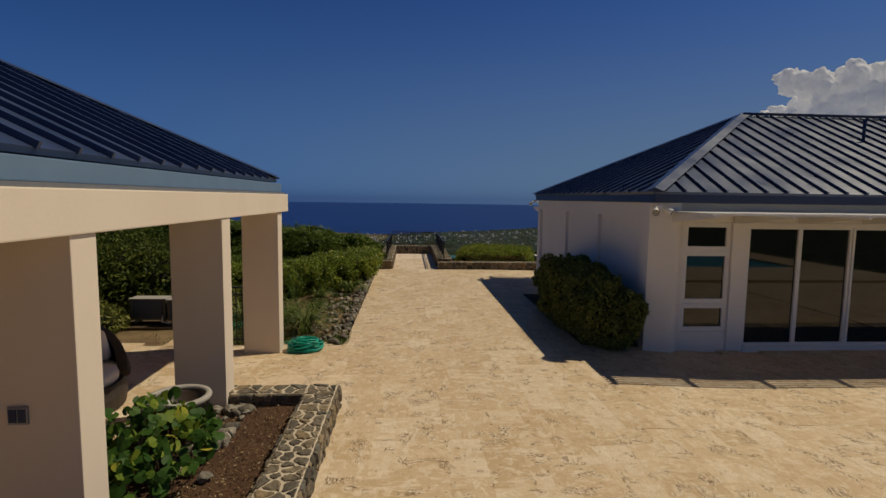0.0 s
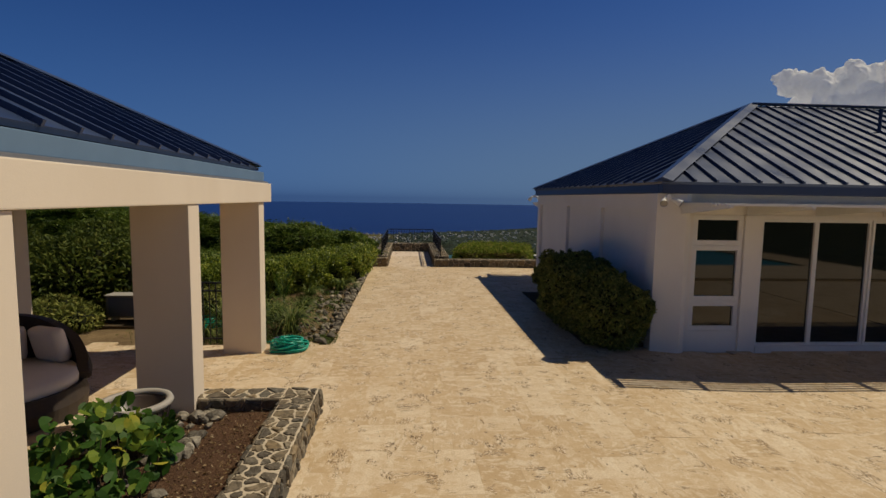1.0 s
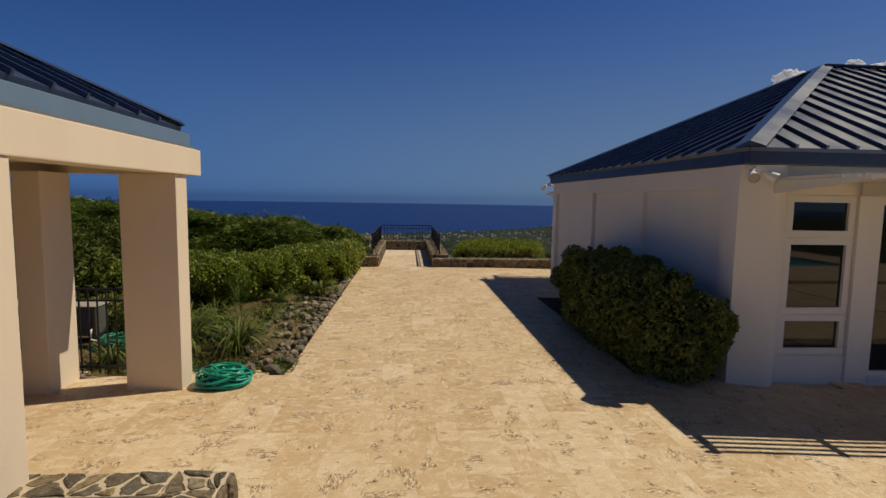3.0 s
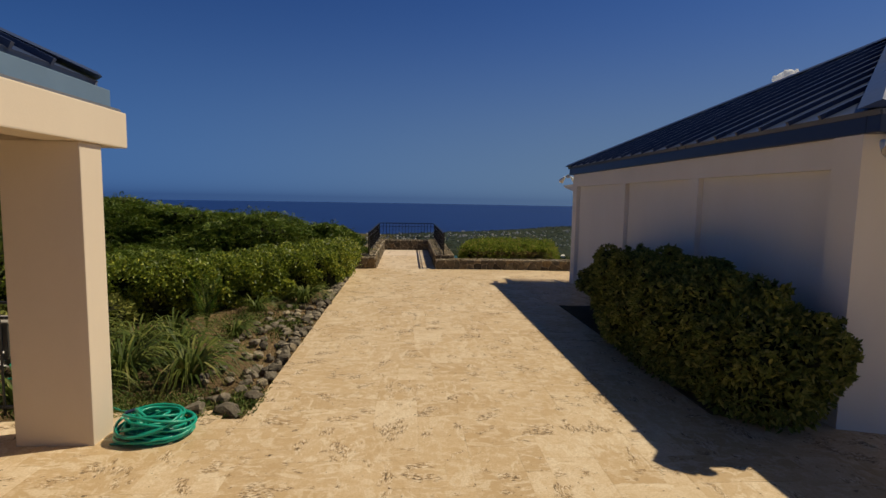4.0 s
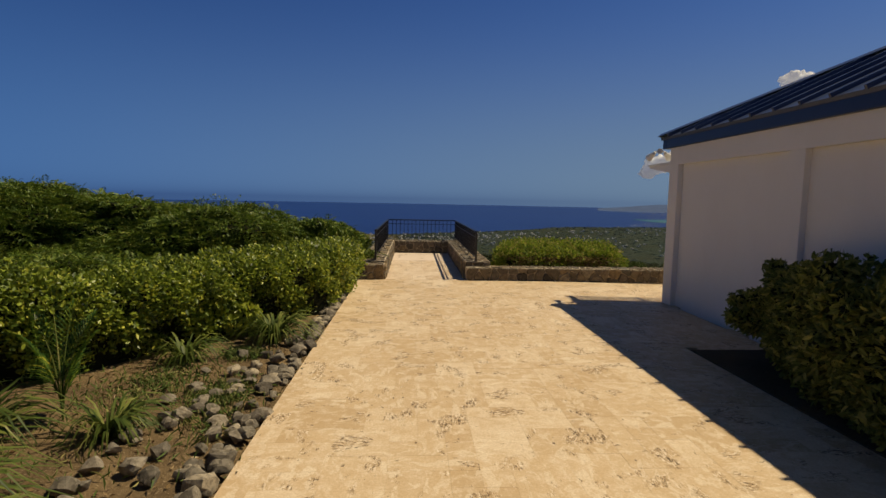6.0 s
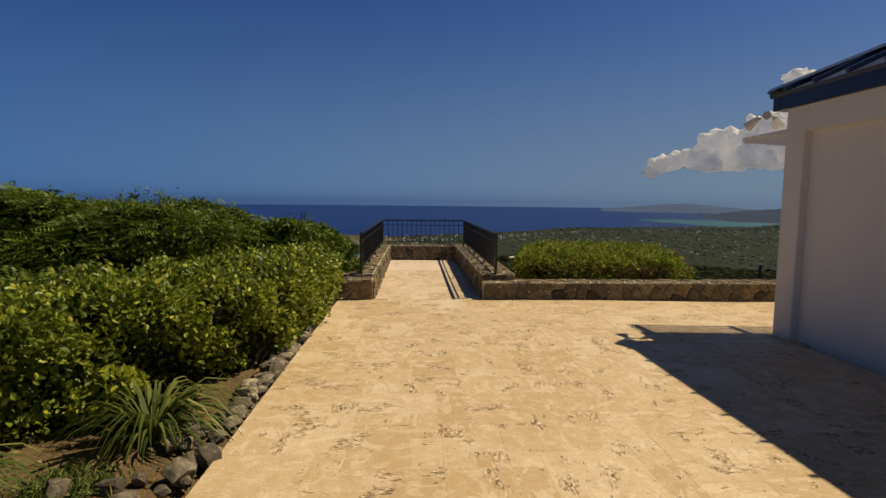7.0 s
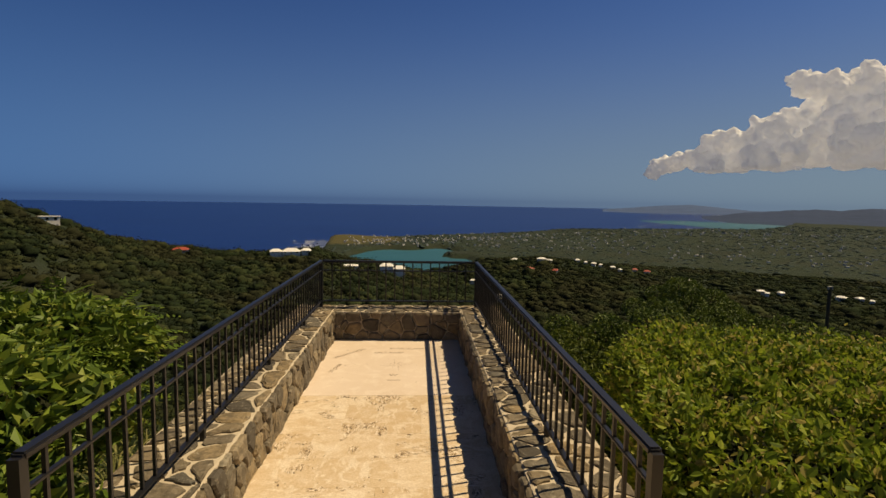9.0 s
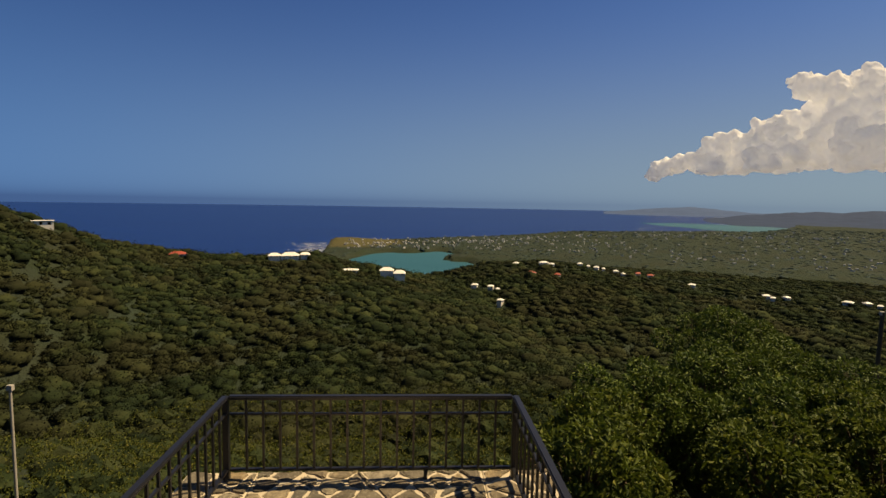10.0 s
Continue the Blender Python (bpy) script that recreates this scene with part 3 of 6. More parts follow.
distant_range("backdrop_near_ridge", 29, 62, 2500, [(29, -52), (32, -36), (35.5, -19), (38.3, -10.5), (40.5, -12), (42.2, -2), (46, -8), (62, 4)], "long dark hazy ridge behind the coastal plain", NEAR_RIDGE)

# ---- terrace paving ----
ground_slab = tagged(part("floor", box(box(box(box(box(box(bmesh.new(), (-9.5, -1.4, -0.3), (2.2, 10.34, -0.012)), (-1.5, 10.34, -0.3), (2.2, 20.95, -0.012)), (2.2, -1.4, -0.3), (18.5, 2.19, -0.012)), (2.2, 2.19, -0.3), (18.5, 20.95, -0.13)), (-9.5, -10, -0.3), (9.5, -1.4, -0.012)), (16.5, -10, -0.3), (18.5, -1.4, -0.012)), GROUT), "sandy bed of the terrace paving", "floor", kind="structure")
boxed("walk_bed", (-0.95, 20.95, -0.9), (0.83, 26.3, -0.012), GROUT, ground_slab)


def inside_paving(x0, y0, x1, y1):
    cx, cy = (x0 + x1) / 2, (y0 + y1) / 2
    if cy > 20.72:
        return False
    if 3.0 < cx < 4.2 and 10.35 < cy < 15.48:
        return False
    if cx > 4.3 and 10.2 < cy < 18.4:
        return False
    if cy > 10.35:
        return cx > -1.5
    return True


def lay_tiles():
    cell = 0.2032
    x0, y0 = -7.0 - 0.012, 2.2
    nx, ny = int(17.5 / cell), int(24.1 / cell)
    used = np.zeros((nx, ny), bool)
    shapes = [(2, 2), (3, 2), (2, 3), (2, 1), (1, 2), (1, 1), (3, 3), (2, 4)]
    chance = np.array([0.34, 0.17, 0.09, 0.16, 0.10, 0.08, 0.03, 0.03])
    pick = np.random.default_rng(3)
    out = []
    for j in range(ny):
        for i in range(nx):
            if used[i, j]:
                continue
            order = pick.choice(len(shapes), len(shapes), replace=False, p=chance)
            for k in list(order) + [5]:
                w, h = shapes[k]
                if i + w <= nx and j + h <= ny and not used[i:i + w, j:j + h].any():
                    break
            used[i:i + w, j:j + h] = True
            out.append((x0 + i * cell, y0 + j * cell, w * cell, h * cell))
    return out


TILE_MESH = {}


def fall(x, y):
    """The terrace drains towards the house."""
    return -0.045 * np.clip(x - 2.75, 0.0, 2.05) * np.clip((19.0 - y) / 6.0, 0.35, 1.0)


def tile_geometry(w, h):
    g, c, t = 0.0002, 0.0004, 0.03
    a, b = w / 2 - g, h / 2 - g
    ring = lambda p, q, z: [(-p, -q, z), (p, -q, z), (p, q, z), (-p, q, z)]
    v = ring(a, b, -t) + ring(a, b, -c) + ring(a - c, b - c, 0)
    f = [(8, 9, 10, 11)] + [(k * 4 + i, k * 4 + (i + 1) % 4, k * 4 + 4 + (i + 1) % 4, k * 4 + 4 + i) for k in range(2) for i in range(4)]
    return np.array(v), np.array(f)


def build_paving():
    bulk_v, bulk_f, count = [], [], 0
    lift = np.random.default_rng(5)
    for x, y, w, h in lay_tiles():
        xa, xb, ya, yb = x, x + w, y, y + h
        if ya < 20.7 < yb:
            yb = 20.715
        if ya >= 10.25 and xa < -1.5 < xb and yb < 20.8:
            xa = -1.5
        if ya > 20.6:
            xa, xb = max(xa, -0.925), min(xb, 0.795)
        if yb > 10.35 and ya < 15.5 and xa < 3.0 < xb:
            xb = 3.0
        if xa >= 3.0 and xb < 4.4 and ya < 15.48 < yb:
            ya = 15.481
        if xb - xa < 0.02 or not inside_paving(xa, ya, xb, yb):
            continue
        # cut tiles along the edges of the terrace
        if yb > 10.35 and ya < 20.7:
            xa = max(xa, -1.5) if ya >= 10.3 else xa
        if ya > 20.5:
            xa, xb = max(xa, -0.925), min(xb, 0.795)
            yb = min(yb, 24.2)
        if xb - xa < 0.03 or yb - ya < 0.03:
            continue
        z = lift.uniform(-0.0008, 0.0)
        v, f = tile_geometry(xb - xa, yb - ya)
        at = np.array([(xa + xb) / 2, (ya + yb) / 2, z])
        if -1.5 < at[0] < 2.0 and 9.6 < at[1] < 20.7 and count < 300:
            key = (round(xb - xa, 3), round(yb - ya, 3))
            if key not in TILE_MESH:
                m = bpy.data.meshes.new("tile")
                m.from_pydata(v.tolist(), [], f.tolist())
                m.materials.append(TRAVERTINE)
                TILE_MESH[key] = m
            ob = new("tile", TILE_MESH[key])
            ob.parent = ground_slab
            ob.location = at
            count += 1
        else:
            bulk_f.append(f + 12 * len(bulk_v))
            v = v + at
            v[:, 2] += fall(v[:, 0], v[:, 1])
            bulk_v.append(v)
    rest = soup("paving", np.concatenate(bulk_v), np.concatenate(bulk_f), TRAVERTINE, ground_slab, "honey-coloured travertine tiles in a random pattern")
    tagged(rest, kind="stuff")
    # larger tiles on the walk between the parapets
    pick = np.random.default_rng(17)
    y = 20.7155
    while y < 24.19:
        deep = min(pick.choice([0.406, 0.406, 0.61]), 24.1995 - y)
        cuts = [-0.926, *np.cumsum(pick.dirichlet([6] * int(pick.integers(3, 5)))) * 1.723 - 0.926]
        for xa, xb in zip(cuts, cuts[1:]):
            m = bpy.data.meshes.new("tile")
            v, f = tile_geometry(xb - xa, deep)
            m.from_pydata(v.tolist(), [], f.tolist())
            m.materials.append(HONED)
            ob = new("tile", m)
            ob.parent, ob.location = ground_slab, ((xa + xb) / 2, y + deep / 2, pick.uniform(-0.0008, 0.0))
        y += deep
    # plain paving out of sight behind the lookout's start
    boxed("outer_paving", (-9.5, -10, -0.02), (9.5, 2.19, -0.001), TRAVERTINE, ground_slab)
    boxed("outer_paving", (9.502, -1.4, -0.02), (18.5, 2.19, -0.001), TRAVERTINE, ground_slab)
    boxed("outer_paving", (16.5, -10, -0.02), (18.5, -1.402, -0.001), TRAVERTINE, ground_slab)
    boxed("side_paving", (10.52, 2.2, -0.12), (18.5, 10.1, -0.0932), TRAVERTINE, ground_slab)
    boxed("pavilion_paving", (-9.5, 2.2, -0.02), (-7.03, 10.3, -0.001), TRAVERTINE, ground_slab)


# ---- stone walls ----
def clip_cell(poly, p, q, lean=0.0):
    """Keep the side of poly nearer to p than to q; lean moves the border towards q."""
    d = q - p
    m = (p + q) / 2 + d * lean / max(1e-6, np.dot(d, d)) / 2
    out = []
    for k in range(len(poly)):
        a, b = poly[k], poly[(k + 1) % len(poly)]
        sa, sb = np.dot(a - m, d), np.dot(b - m, d)
        if sa <= 0:
            out.append(a)
        if sa * sb < 0:
            out.append(a + (b - a) * sa / (sa - sb))
    return out


def stone_cells(w, h, size, seed, aspect=1.35, gap=0.012):
    """Irregular stones that fill a w x h rectangle, as inset rounded polygons."""
    g = np.random.default_rng(seed)
    nx, ny = max(1, round(w / (size * aspect))), max(1, round(h / size))
    sx, sy = w / nx, h / ny
    pts = []
    for j in range(ny):
        for i in range(nx):
            if g.random() < 0.14 and nx * ny > 4:
                continue
            pts.append(((i + 0.5 + (0.25 if j % 2 else -0.25) * (nx > 1) + g.uniform(-0.46, 0.46)) * sx, (j + 0.5 + g.uniform(-0.42, 0.42)) * sy))
    pts = [np.array((min(max(a, 0.02), w - 0.02), min(max(b, 0.02), h - 0.02))) for a, b in pts]
    heft = g.uniform(-0.32, 0.32, len(pts)) * size * size
    cells = []
    for k, p in enumerate(pts):
        poly = [np.array(c, float) for c in ((0, 0), (w, 0), (w, h), (0, h))]
        for m, q in sorted(((m, q) for m, q in enumerate(pts) if m != k), key=lambda mq: np.sum((mq[1] - p) ** 2))[:14]:
            poly = clip_cell(poly, p, q, heft[k] - heft[m])
            if len(poly) < 3:
                break
        if len(poly) < 3:
            continue
        c = np.mean(poly, 0)
        ring = []
        for m in range(len(poly)):
            a, b = poly[m], poly[(m + 1) % len(poly)]
            ring += [a + (b - a) * g.uniform(0.10, 0.25), a + (b - a) * 0.5, a + (b - a) * g.uniform(0.75, 0.90)]
        ring = [c + (v - c) * max(0.3, 1 - gap * g.uniform(0.4, 2.3) / max(0.02, np.linalg.norm(v - c))) for v in ring]
        if len(ring) >= 6:
            cells.append((c, ring))
    return cells


def stone_face(parent, origin, u, v, out, w, h, size, seed, depth=0.03, mat=None, gap=0.012, aspect=1.35):
    """Stones laid on a face: origin plus u and v along it, out away from it."""
    origin, u, v, out = (np.array(a, float) for a in (origin, u, v, out))
    g = np.random.default_rng(seed + 99)
    for c, ring in stone_cells(w, h, size, seed, aspect, gap):
        d = depth * g.uniform(0.55, 1.25)
        tilt = g.uniform(-0.06, 0.06, 2)
        base = [origin + u * p[0] + v * p[1] - out * 0.02 for p in ring]
        top = [origin + u * p[0] + v * p[1] + out * (d * 0.62 + np.dot(tilt, p - c)) for p in ring]
        crown = [origin + u * q[0] + v * q[1] + out * (d + np.dot(tilt, q - c) + g.uniform(-0.006, 0.006)) for q in (c + (p - c) * 0.78 for p in ring)]
        n = len(ring)
        mid = origin + u * c[0] + v * c[1]
        verts = [tuple(p - mid) for p in base + top + crown]
        faces = [(k, (k + 1) % n, n + (k + 1) % n, n + k) for k in range(n)] + [(n + k, n + (k + 1) % n, 2 * n + (k + 1) % n, 2 * n + k) for k in range(n)] + [tuple(range(2 * n, 3 * n))]
        mesh = bpy.data.meshes.new("stone")
        mesh.from_pydata(verts, [], faces)
        mesh.materials.append(mat or STONE)
        ob = new("stone", mesh)
        ob.parent = parent
        ob.location = mid


def stone_wall(name, lo, hi, faces, label, seed, size=0.17, foot=None):
    wall = tagged(boxed(name, (lo[0], lo[1], foot if foot is not None else lo[2]), hi, MORTAR, bevel=0.012), label, "stone wall", kind="structure")
    w, d, h = (b - a for a, b in zip(lo, hi))
    for face in faces:
        seed += 1
        if face == "top":
            stone_face(wall, (lo[0], lo[1], hi[2]), (1, 0, 0), (0, 1, 0), (0, 0, 1), w, d, size, seed, 0.014, gap=0.013, aspect=1.05)
        elif face == "-y":
            stone_face(wall, lo, (1, 0, 0), (0, 0, 1), (0, -1, 0), w, h, size * 0.9, seed, 0.032, gap=0.005, aspect=1.9 if w > 5 else 1.25)
        elif face == "+x":
            stone_face(wall, (hi[0], lo[1], lo[2]), (0, 1, 0), (0, 0, 1), (1, 0, 0), d, h, size * 0.95, seed, 0.04, gap=0.006, aspect=1.2)
        elif face == "-x":
            stone_face(wall, (lo[0], hi[1], lo[2]), (0, -1, 0), (0, 0, 1), (-1, 0, 0), d, h, size * 0.95, seed, 0.04, gap=0.006, aspect=1.2)
        elif face == "+y":
            stone_face(wall, (hi[0], hi[1], lo[2]), (-1, 0, 0), (0, 0, 1), (0, 1, 0), w, h, size, seed, aspect=1.3)
    return wall


def build_walls():
    stone_wall("parapet_left", (-1.50, 20.92, -0.02), (-0.955, 26.72, 0.385), ("top", "+x", "-y"), "brown fieldstone parapet with pale mortar beside the lookout walk", 11, 0.155, -5)
    stone_wall("parapet_right", (0.825, 20.92, -0.02), (1.38, 26.72, 0.385), ("top", "-x", "-y"), "brown fieldstone parapet with pale mortar, shading the lookout walk", 21, 0.155, -5)
    stone_wall("parapet_end", (-0.952, 26.29, -0.02), (0.822, 26.72, 0.385), ("top", "-y"), "brown fieldstone parapet closing the lookout's end", 31, 0.16, -5)
    stone_wall("low_wall_left", (-2.0, 20.70, -0.02), (-0.955, 20.915, 0.33), ("top", "-y", "+x"), "short fieldstone wall end beside the trimmed hedge", 41, 0.15, -1)
    stone_wall("low_wall_right", (0.825, 20.72, -0.02), (9.5, 21.05, 0.275), ("top", "-y"), "long low fieldstone wall edging the travertine terrace", 51, 0.135, -1)
    stone_wall("planter_wall_side", (-1.60, 2.6, -0.02), (-1.235, 7.50, 0.285), ("top", "+x", "-x"), "fieldstone planter wall with pale mortar on travertine", 61, 0.122)
    stone_wall("planter_wall_end", (-2.62, 7.2, -0.02), (-1.605, 7.50, 0.285), ("top", "-y", "+y"), "fieldstone end wall of the planter beside a column", 71, 0.122)


# ---- iron railings ----


def railing(name, a, b, label, posts=(True, True)):
    a, b = Vector(a), Vector(b)
    way = (b - a).normalized()
    length = (b - a).length
    rail = thing(name, a, label, "railing", "lookout railing")
    top, mid, low, foot = 1.045 - a.z, 0.915 - a.z, 0.075, 0.0
    at = lambda s, z: way * s + Vector((0, 0, z))

    def flat(name, z, w, h):
        bm = bmesh.new()
        side = Vector((-way.y, way.x, 0))
        vs = [bm.verts.new(at(s, z + k * h / 2) + side * j * w / 2) for s in (0, length) for j, k in ((-1, -1), (1, -1), (1, 1), (-1, 1))]
        for q in ((0, 1, 2, 3), (7, 6, 5, 4), *((i, i + 4, (i + 1) % 4 + 4, (i + 1) % 4) for i in range(4))):
            bm.faces.new([vs[i] for i in q])
        bmesh.ops.recalc_face_normals(bm, faces=bm.faces)
        bmesh.ops.bevel(bm, geom=bm.edges[:], offset=min(w, h) * 0.25, segments=2, affect="EDGES")
        return part(name, bm, BLACK_METAL, rail)

    flat("handrail", top, 0.052, 0.032)
    flat("upper_rail", mid, 0.026, 0.016)
    flat("lower_rail", low, 0.036, 0.018)
    for s, on in ((0.0, posts[0]), (length, posts[1])):
        if on:
            part("post", bar(bmesh.new(), at(s, -0.02), at(s, top), 0.042), BLACK_METAL, rail)
    for s in np.arange(1.5, length - 0.5, 1.5):
        part("foot", bar(bmesh.new(), at(s, -0.02), at(s, low), 0.03), BLACK_METAL, rail)
    n = round(length / 0.128)
    mesh = None
    for k in range(1, n):
        s = length * k / n
        if mesh is None:
            ob = part("baluster", bar(bmesh.new(), (0, 0, 0), (0, 0, top - low), 0.016), BLACK_METAL, rail)
            mesh = ob.data
        else:
            ob = new("baluster", mesh)
            ob.parent = rail
        ob.location = at(s, low)
    return rail


def build_railings():
    railing("lookout_railing", (-1.16, 20.95, 0.40), (-1.16, 26.6, 0.40), "black iron railing with upright bars on a stone parapet", (True, True))
    railing("lookout_railing", (1.058, 20.95, 0.40), (1.058, 26.6, 0.40), "black iron railing casting thin shadows on the walk", (True, True))
    railing("lookout_railing", (-1.135, 26.6, 0.40), (1.033, 26.6, 0.40), "black iron railing across the end of the lookout", (False, False))


# ---- roofs ----
def roof_panel(name, parent, corners, seam_from, seam_step, mat=None, thick=0.05, label=""):
    """A roof slope from its corners (eave a, eave b, then round the top), with standing seams up the slope."""
    pts = [Vector(c) for c in corners]
    bm = bmesh.new()
    normal = (pts[1] - pts[0]).cross(pts[2] - pts[0]).normalized()
    if normal.z < 0:
        normal = -normal
    top = [bm.verts.new(p) for p in pts]
    low = [bm.verts.new(p - normal * thick) for p in pts]
    bm.faces.new(top)
    bm.faces.new(low[::-1])
    for k in range(len(pts)):
        bm.faces.new((top[k], low[k], low[(k + 1) % len(pts)], top[(k + 1) % len(pts)]))
    bmesh.ops.recalc_face_normals(bm, faces=bm.faces)
    panel = part(name, bm, mat or ROOF, parent, label)
    along = (pts[1] - pts[0]).normalized()
    up = normal.cross(along)
    if up.z < 0:
        up = -up
    length = (pts[1] - pts[0]).length
    flat = [((p - pts[0]).dot(along), (p - pts[0]).dot(up)) for p in pts]
    s = seam_from
    while s < length:
        reach = 0.0
        for k in range(len(flat)):
            (a0, b0), (a1, b1) = flat[k], flat[(k + 1) % len(flat)]
            if (a0 - s) * (a1 - s) < 0:
                reach = max(reach, b0 + (b1 - b0) * (s - a0) / (a1 - a0))
        if reach > 0.25:
            p = pts[0] + along * s
            m = Matrix((along, up, normal)).transposed().to_4x4()
            m.translation = p
            seam = bmesh.new()
            box(seam, (-0.016, -0.015, -0.005), (0.016, reach - 0.04, 0.048))
            bmesh.ops.transform(seam, matrix=m, verts=seam.verts)
            part("seam", seam, mat or ROOF, panel)
        s += seam_step
    return panel


def hip_cap(parent, a, b, width=0.17):
    a, b = Vector(a), Vector(b)
    d = (b - a).normalized()
    side = d.cross(Vector((0, 0, 1))).normalized()
    drop = Vector((0, 0, -0.34 * width))
    bm = bmesh.new()
    lift = Vector((0, 0, 0.062))
    v = [bm.verts.new(p + lift + o) for p in (a, b) for o in (side * width + drop, Vector((0, 0, 0.015)), -side * width + drop, Vector((0, 0, -0.05)))]
    for k in range(4):
        bm.faces.new((v[k], v[(k + 1) % 4], v[4 + (k + 1) % 4], v[4 + k]))
    bm.faces.new(v[3::-1])
    bm.faces.new(v[4:])
    bmesh.ops.recalc_face_normals(bm, faces=bm.faces)
    return part("hip_cap", bm, ROOF, parent)


# ---- the white house ----
def window_unit(parent, name, x0, x1, z0, z1, y, frame=0.055, mat=WHITE, label=""):
    bm = bmesh.new()
    for lo, hi in (((x0, y - 0.035, z0), (x1, y + 0.05, z0 + frame)), ((x0, y - 0.035, z1 - frame), (x1, y + 0.05, z1)),
                   ((x0, y - 0.035, z0 + frame), (x0 + frame, y + 0.05, z1 - frame)), ((x1 - frame, y - 0.035, z0 + frame), (x1, y + 0.05, z1 - frame))):
        box(bm, lo, hi, 0.006)
    unit = part(name, bm, mat, parent, label)
    boxed("pane", (x0 + frame - 0.004, y + 0.006, z0 + frame - 0.004), (x1 - frame + 0.004, y + 0.014, z1 - frame + 0.004), GLASS, unit, "dark reflecting glass")
    return unit


def awning(house, y_wall, y_out, x0, x1, z):
    side = 1 if y_out > y_wall else -1
    y_solid = y_out - side * 0.36
    lo, hi = sorted((y_wall, y_solid))
    canopy = boxed("sunshade", (x0, lo, z), (x1, hi, z + 0.035), WHITE, house, "white timber sunshade with open slats")
    for k in range(4):
        y = y_solid + side * (0.055 + 0.09 * k)
        boxed("slat", (x0, y - 0.021, z - 0.002), (x1, y + 0.021, z + 0.03), WHITE, canopy)
    x = x0 + 0.04
    while x < x1:
        bm = bmesh.new()
        v = [bm.verts.new((x + dx, y, zz)) for dx in (0, 0.065) for y, zz in ((y_wall, z - 0.17), (y_wall, z - 0.003), (y_out + side * 0.01, z - 0.003), (y_out + side * 0.01, z - 0.035))]
        for q in ((0, 1, 2, 3), (7, 6, 5, 4), *((i, i + 4, (i + 1) % 4 + 4, (i + 1) % 4) for i in range(4))):
            bm.faces.new([v[i] for i in q])
        bmesh.ops.recalc_face_normals(bm, faces=bm.faces)
        part("bracket", bm, WHITE, canopy)
        x += 1.275


def build_house():
    house = thing("house", (9, 14.3, 0), "white stuccoed single-storey house with a blue metal hip roof", "house")
    X0, X1, Y0, Y1, TOP = 4.15, 17.2, 10.12, 18.55, 2.74
    # west side: recessed panels between pilasters under a beam
    boxed("side_wall", (X0 + 0.09, Y0 + 0.3, -0.16), (X0 + 0.3, Y1 - 0.3, TOP), STUCCO_HOUSE, house)
    boxed("wall_beam", (X0, Y0 + 0.302, 2.42), (X0 + 0.088, Y1 - 0.302, TOP), STUCCO_HOUSE, house)
    for y in (12.85, 15.38):
        boxed("pilaster", (X0 + 0.01, y, -0.16), (X0 + 0.088, y + 0.26, 2.418), STUCCO_HOUSE, house)
    part("corner_pier", prism([(X0 - 0.05, Y0 - 0.03), (X0 + 0.43, Y0 - 0.13), (X0 + 0.52, Y0 - 0.09), (X0 + 0.52, Y0 + 0.298), (X0 - 0.05, Y0 + 0.298)], -0.16, 2.714), STUCCO_HOUSE, house)
    part("downpipe", tube(bmesh.new(), [(X0 + 0.545, Y0 - 0.03, z) for z in (-0.12, 0.6, 1.4, 2.3)], 0.022, 8), WHITE, house, "slim white downpipe")
    boxed("corner_pier", (X0, Y1 - 0.298, -0.16), (X0 + 0.5, Y1, TOP), STUCCO_HOUSE, house, bevel=0.01)
    boxed("rear_wall", (X0 + 0.502, Y1 - 0.25, -0.16), (X1, Y1 - 0.02, TOP), STUCCO_HOUSE, house)
    boxed("east_wall", (X1 - 0.25, Y0 + 0.25, -0.16), (X1, Y1 - 0.252, TOP), STUCCO_HOUSE, house)
    # front: window strip, pier, sliding doors
    yw = Y0 + 0.06
    boxed("sill_wall", (4.672, yw, -0.16), (5.755, yw + 0.2, 0.27), STUCCO_HOUSE, house)
    boxed("front_pier", (4.672, yw - 0.02, 0.272), (4.815, yw + 0.2, 2.36), STUCCO_HOUSE, house)
    boxed("front_pier", (5.755, yw - 0.04, -0.16), (6.08, yw + 0.2, 2.36), STUCCO_HOUSE, house, bevel=0.008)
    boxed("front_beam", (4.672, yw, 2.362), (X1, yw + 0.2, TOP), STUCCO_HOUSE, house)
    for z0, z1 in ((0.275, 0.815), (0.817, 1.815), (1.817, 2.358)):
        window_unit(house, "window", 4.82, 5.75, z0, z1, yw + 0.04, 0.09, label="white-framed casement with dark glass")
    x = 6.085
    for k in range(10):
        window_unit(house, "sliding_door", x, x + 1.048, 0.0, 2.29, yw + 0.04 + 0.02 * (k % 2), 0.047, label="white-framed sliding glass door")
        x += 1.053
    boxed("lintel", (6.082, yw - 0.02, 2.292), (16.62, yw + 0.2, 2.36), STUCCO_HOUSE, house)
    boxed("threshold", (6.085, yw - 0.05, -0.16), (16.62, yw + 0.2, 0.0), WHITE, house)
    boxed("front_end_wall", (16.625, yw, -0.16), (X1 - 0.252, yw + 0.2, 2.36), STUCCO_HOUSE, house)
    boxed("ceiling", (X0 + 0.31, Y0 + 0.3, 2.6), (X1 - 0.3, Y1 - 0.3, 2.66), STUCCO_HOUSE, house)
    # eaves
    E0, E1, F0, F1, Z = 4.10, 17.4, 9.93, 18.75, 2.93
    half, slope = (F1 - F0) / 2, 0.478
    ridge_z, mid = Z + half * slope, (F0 + F1) / 2
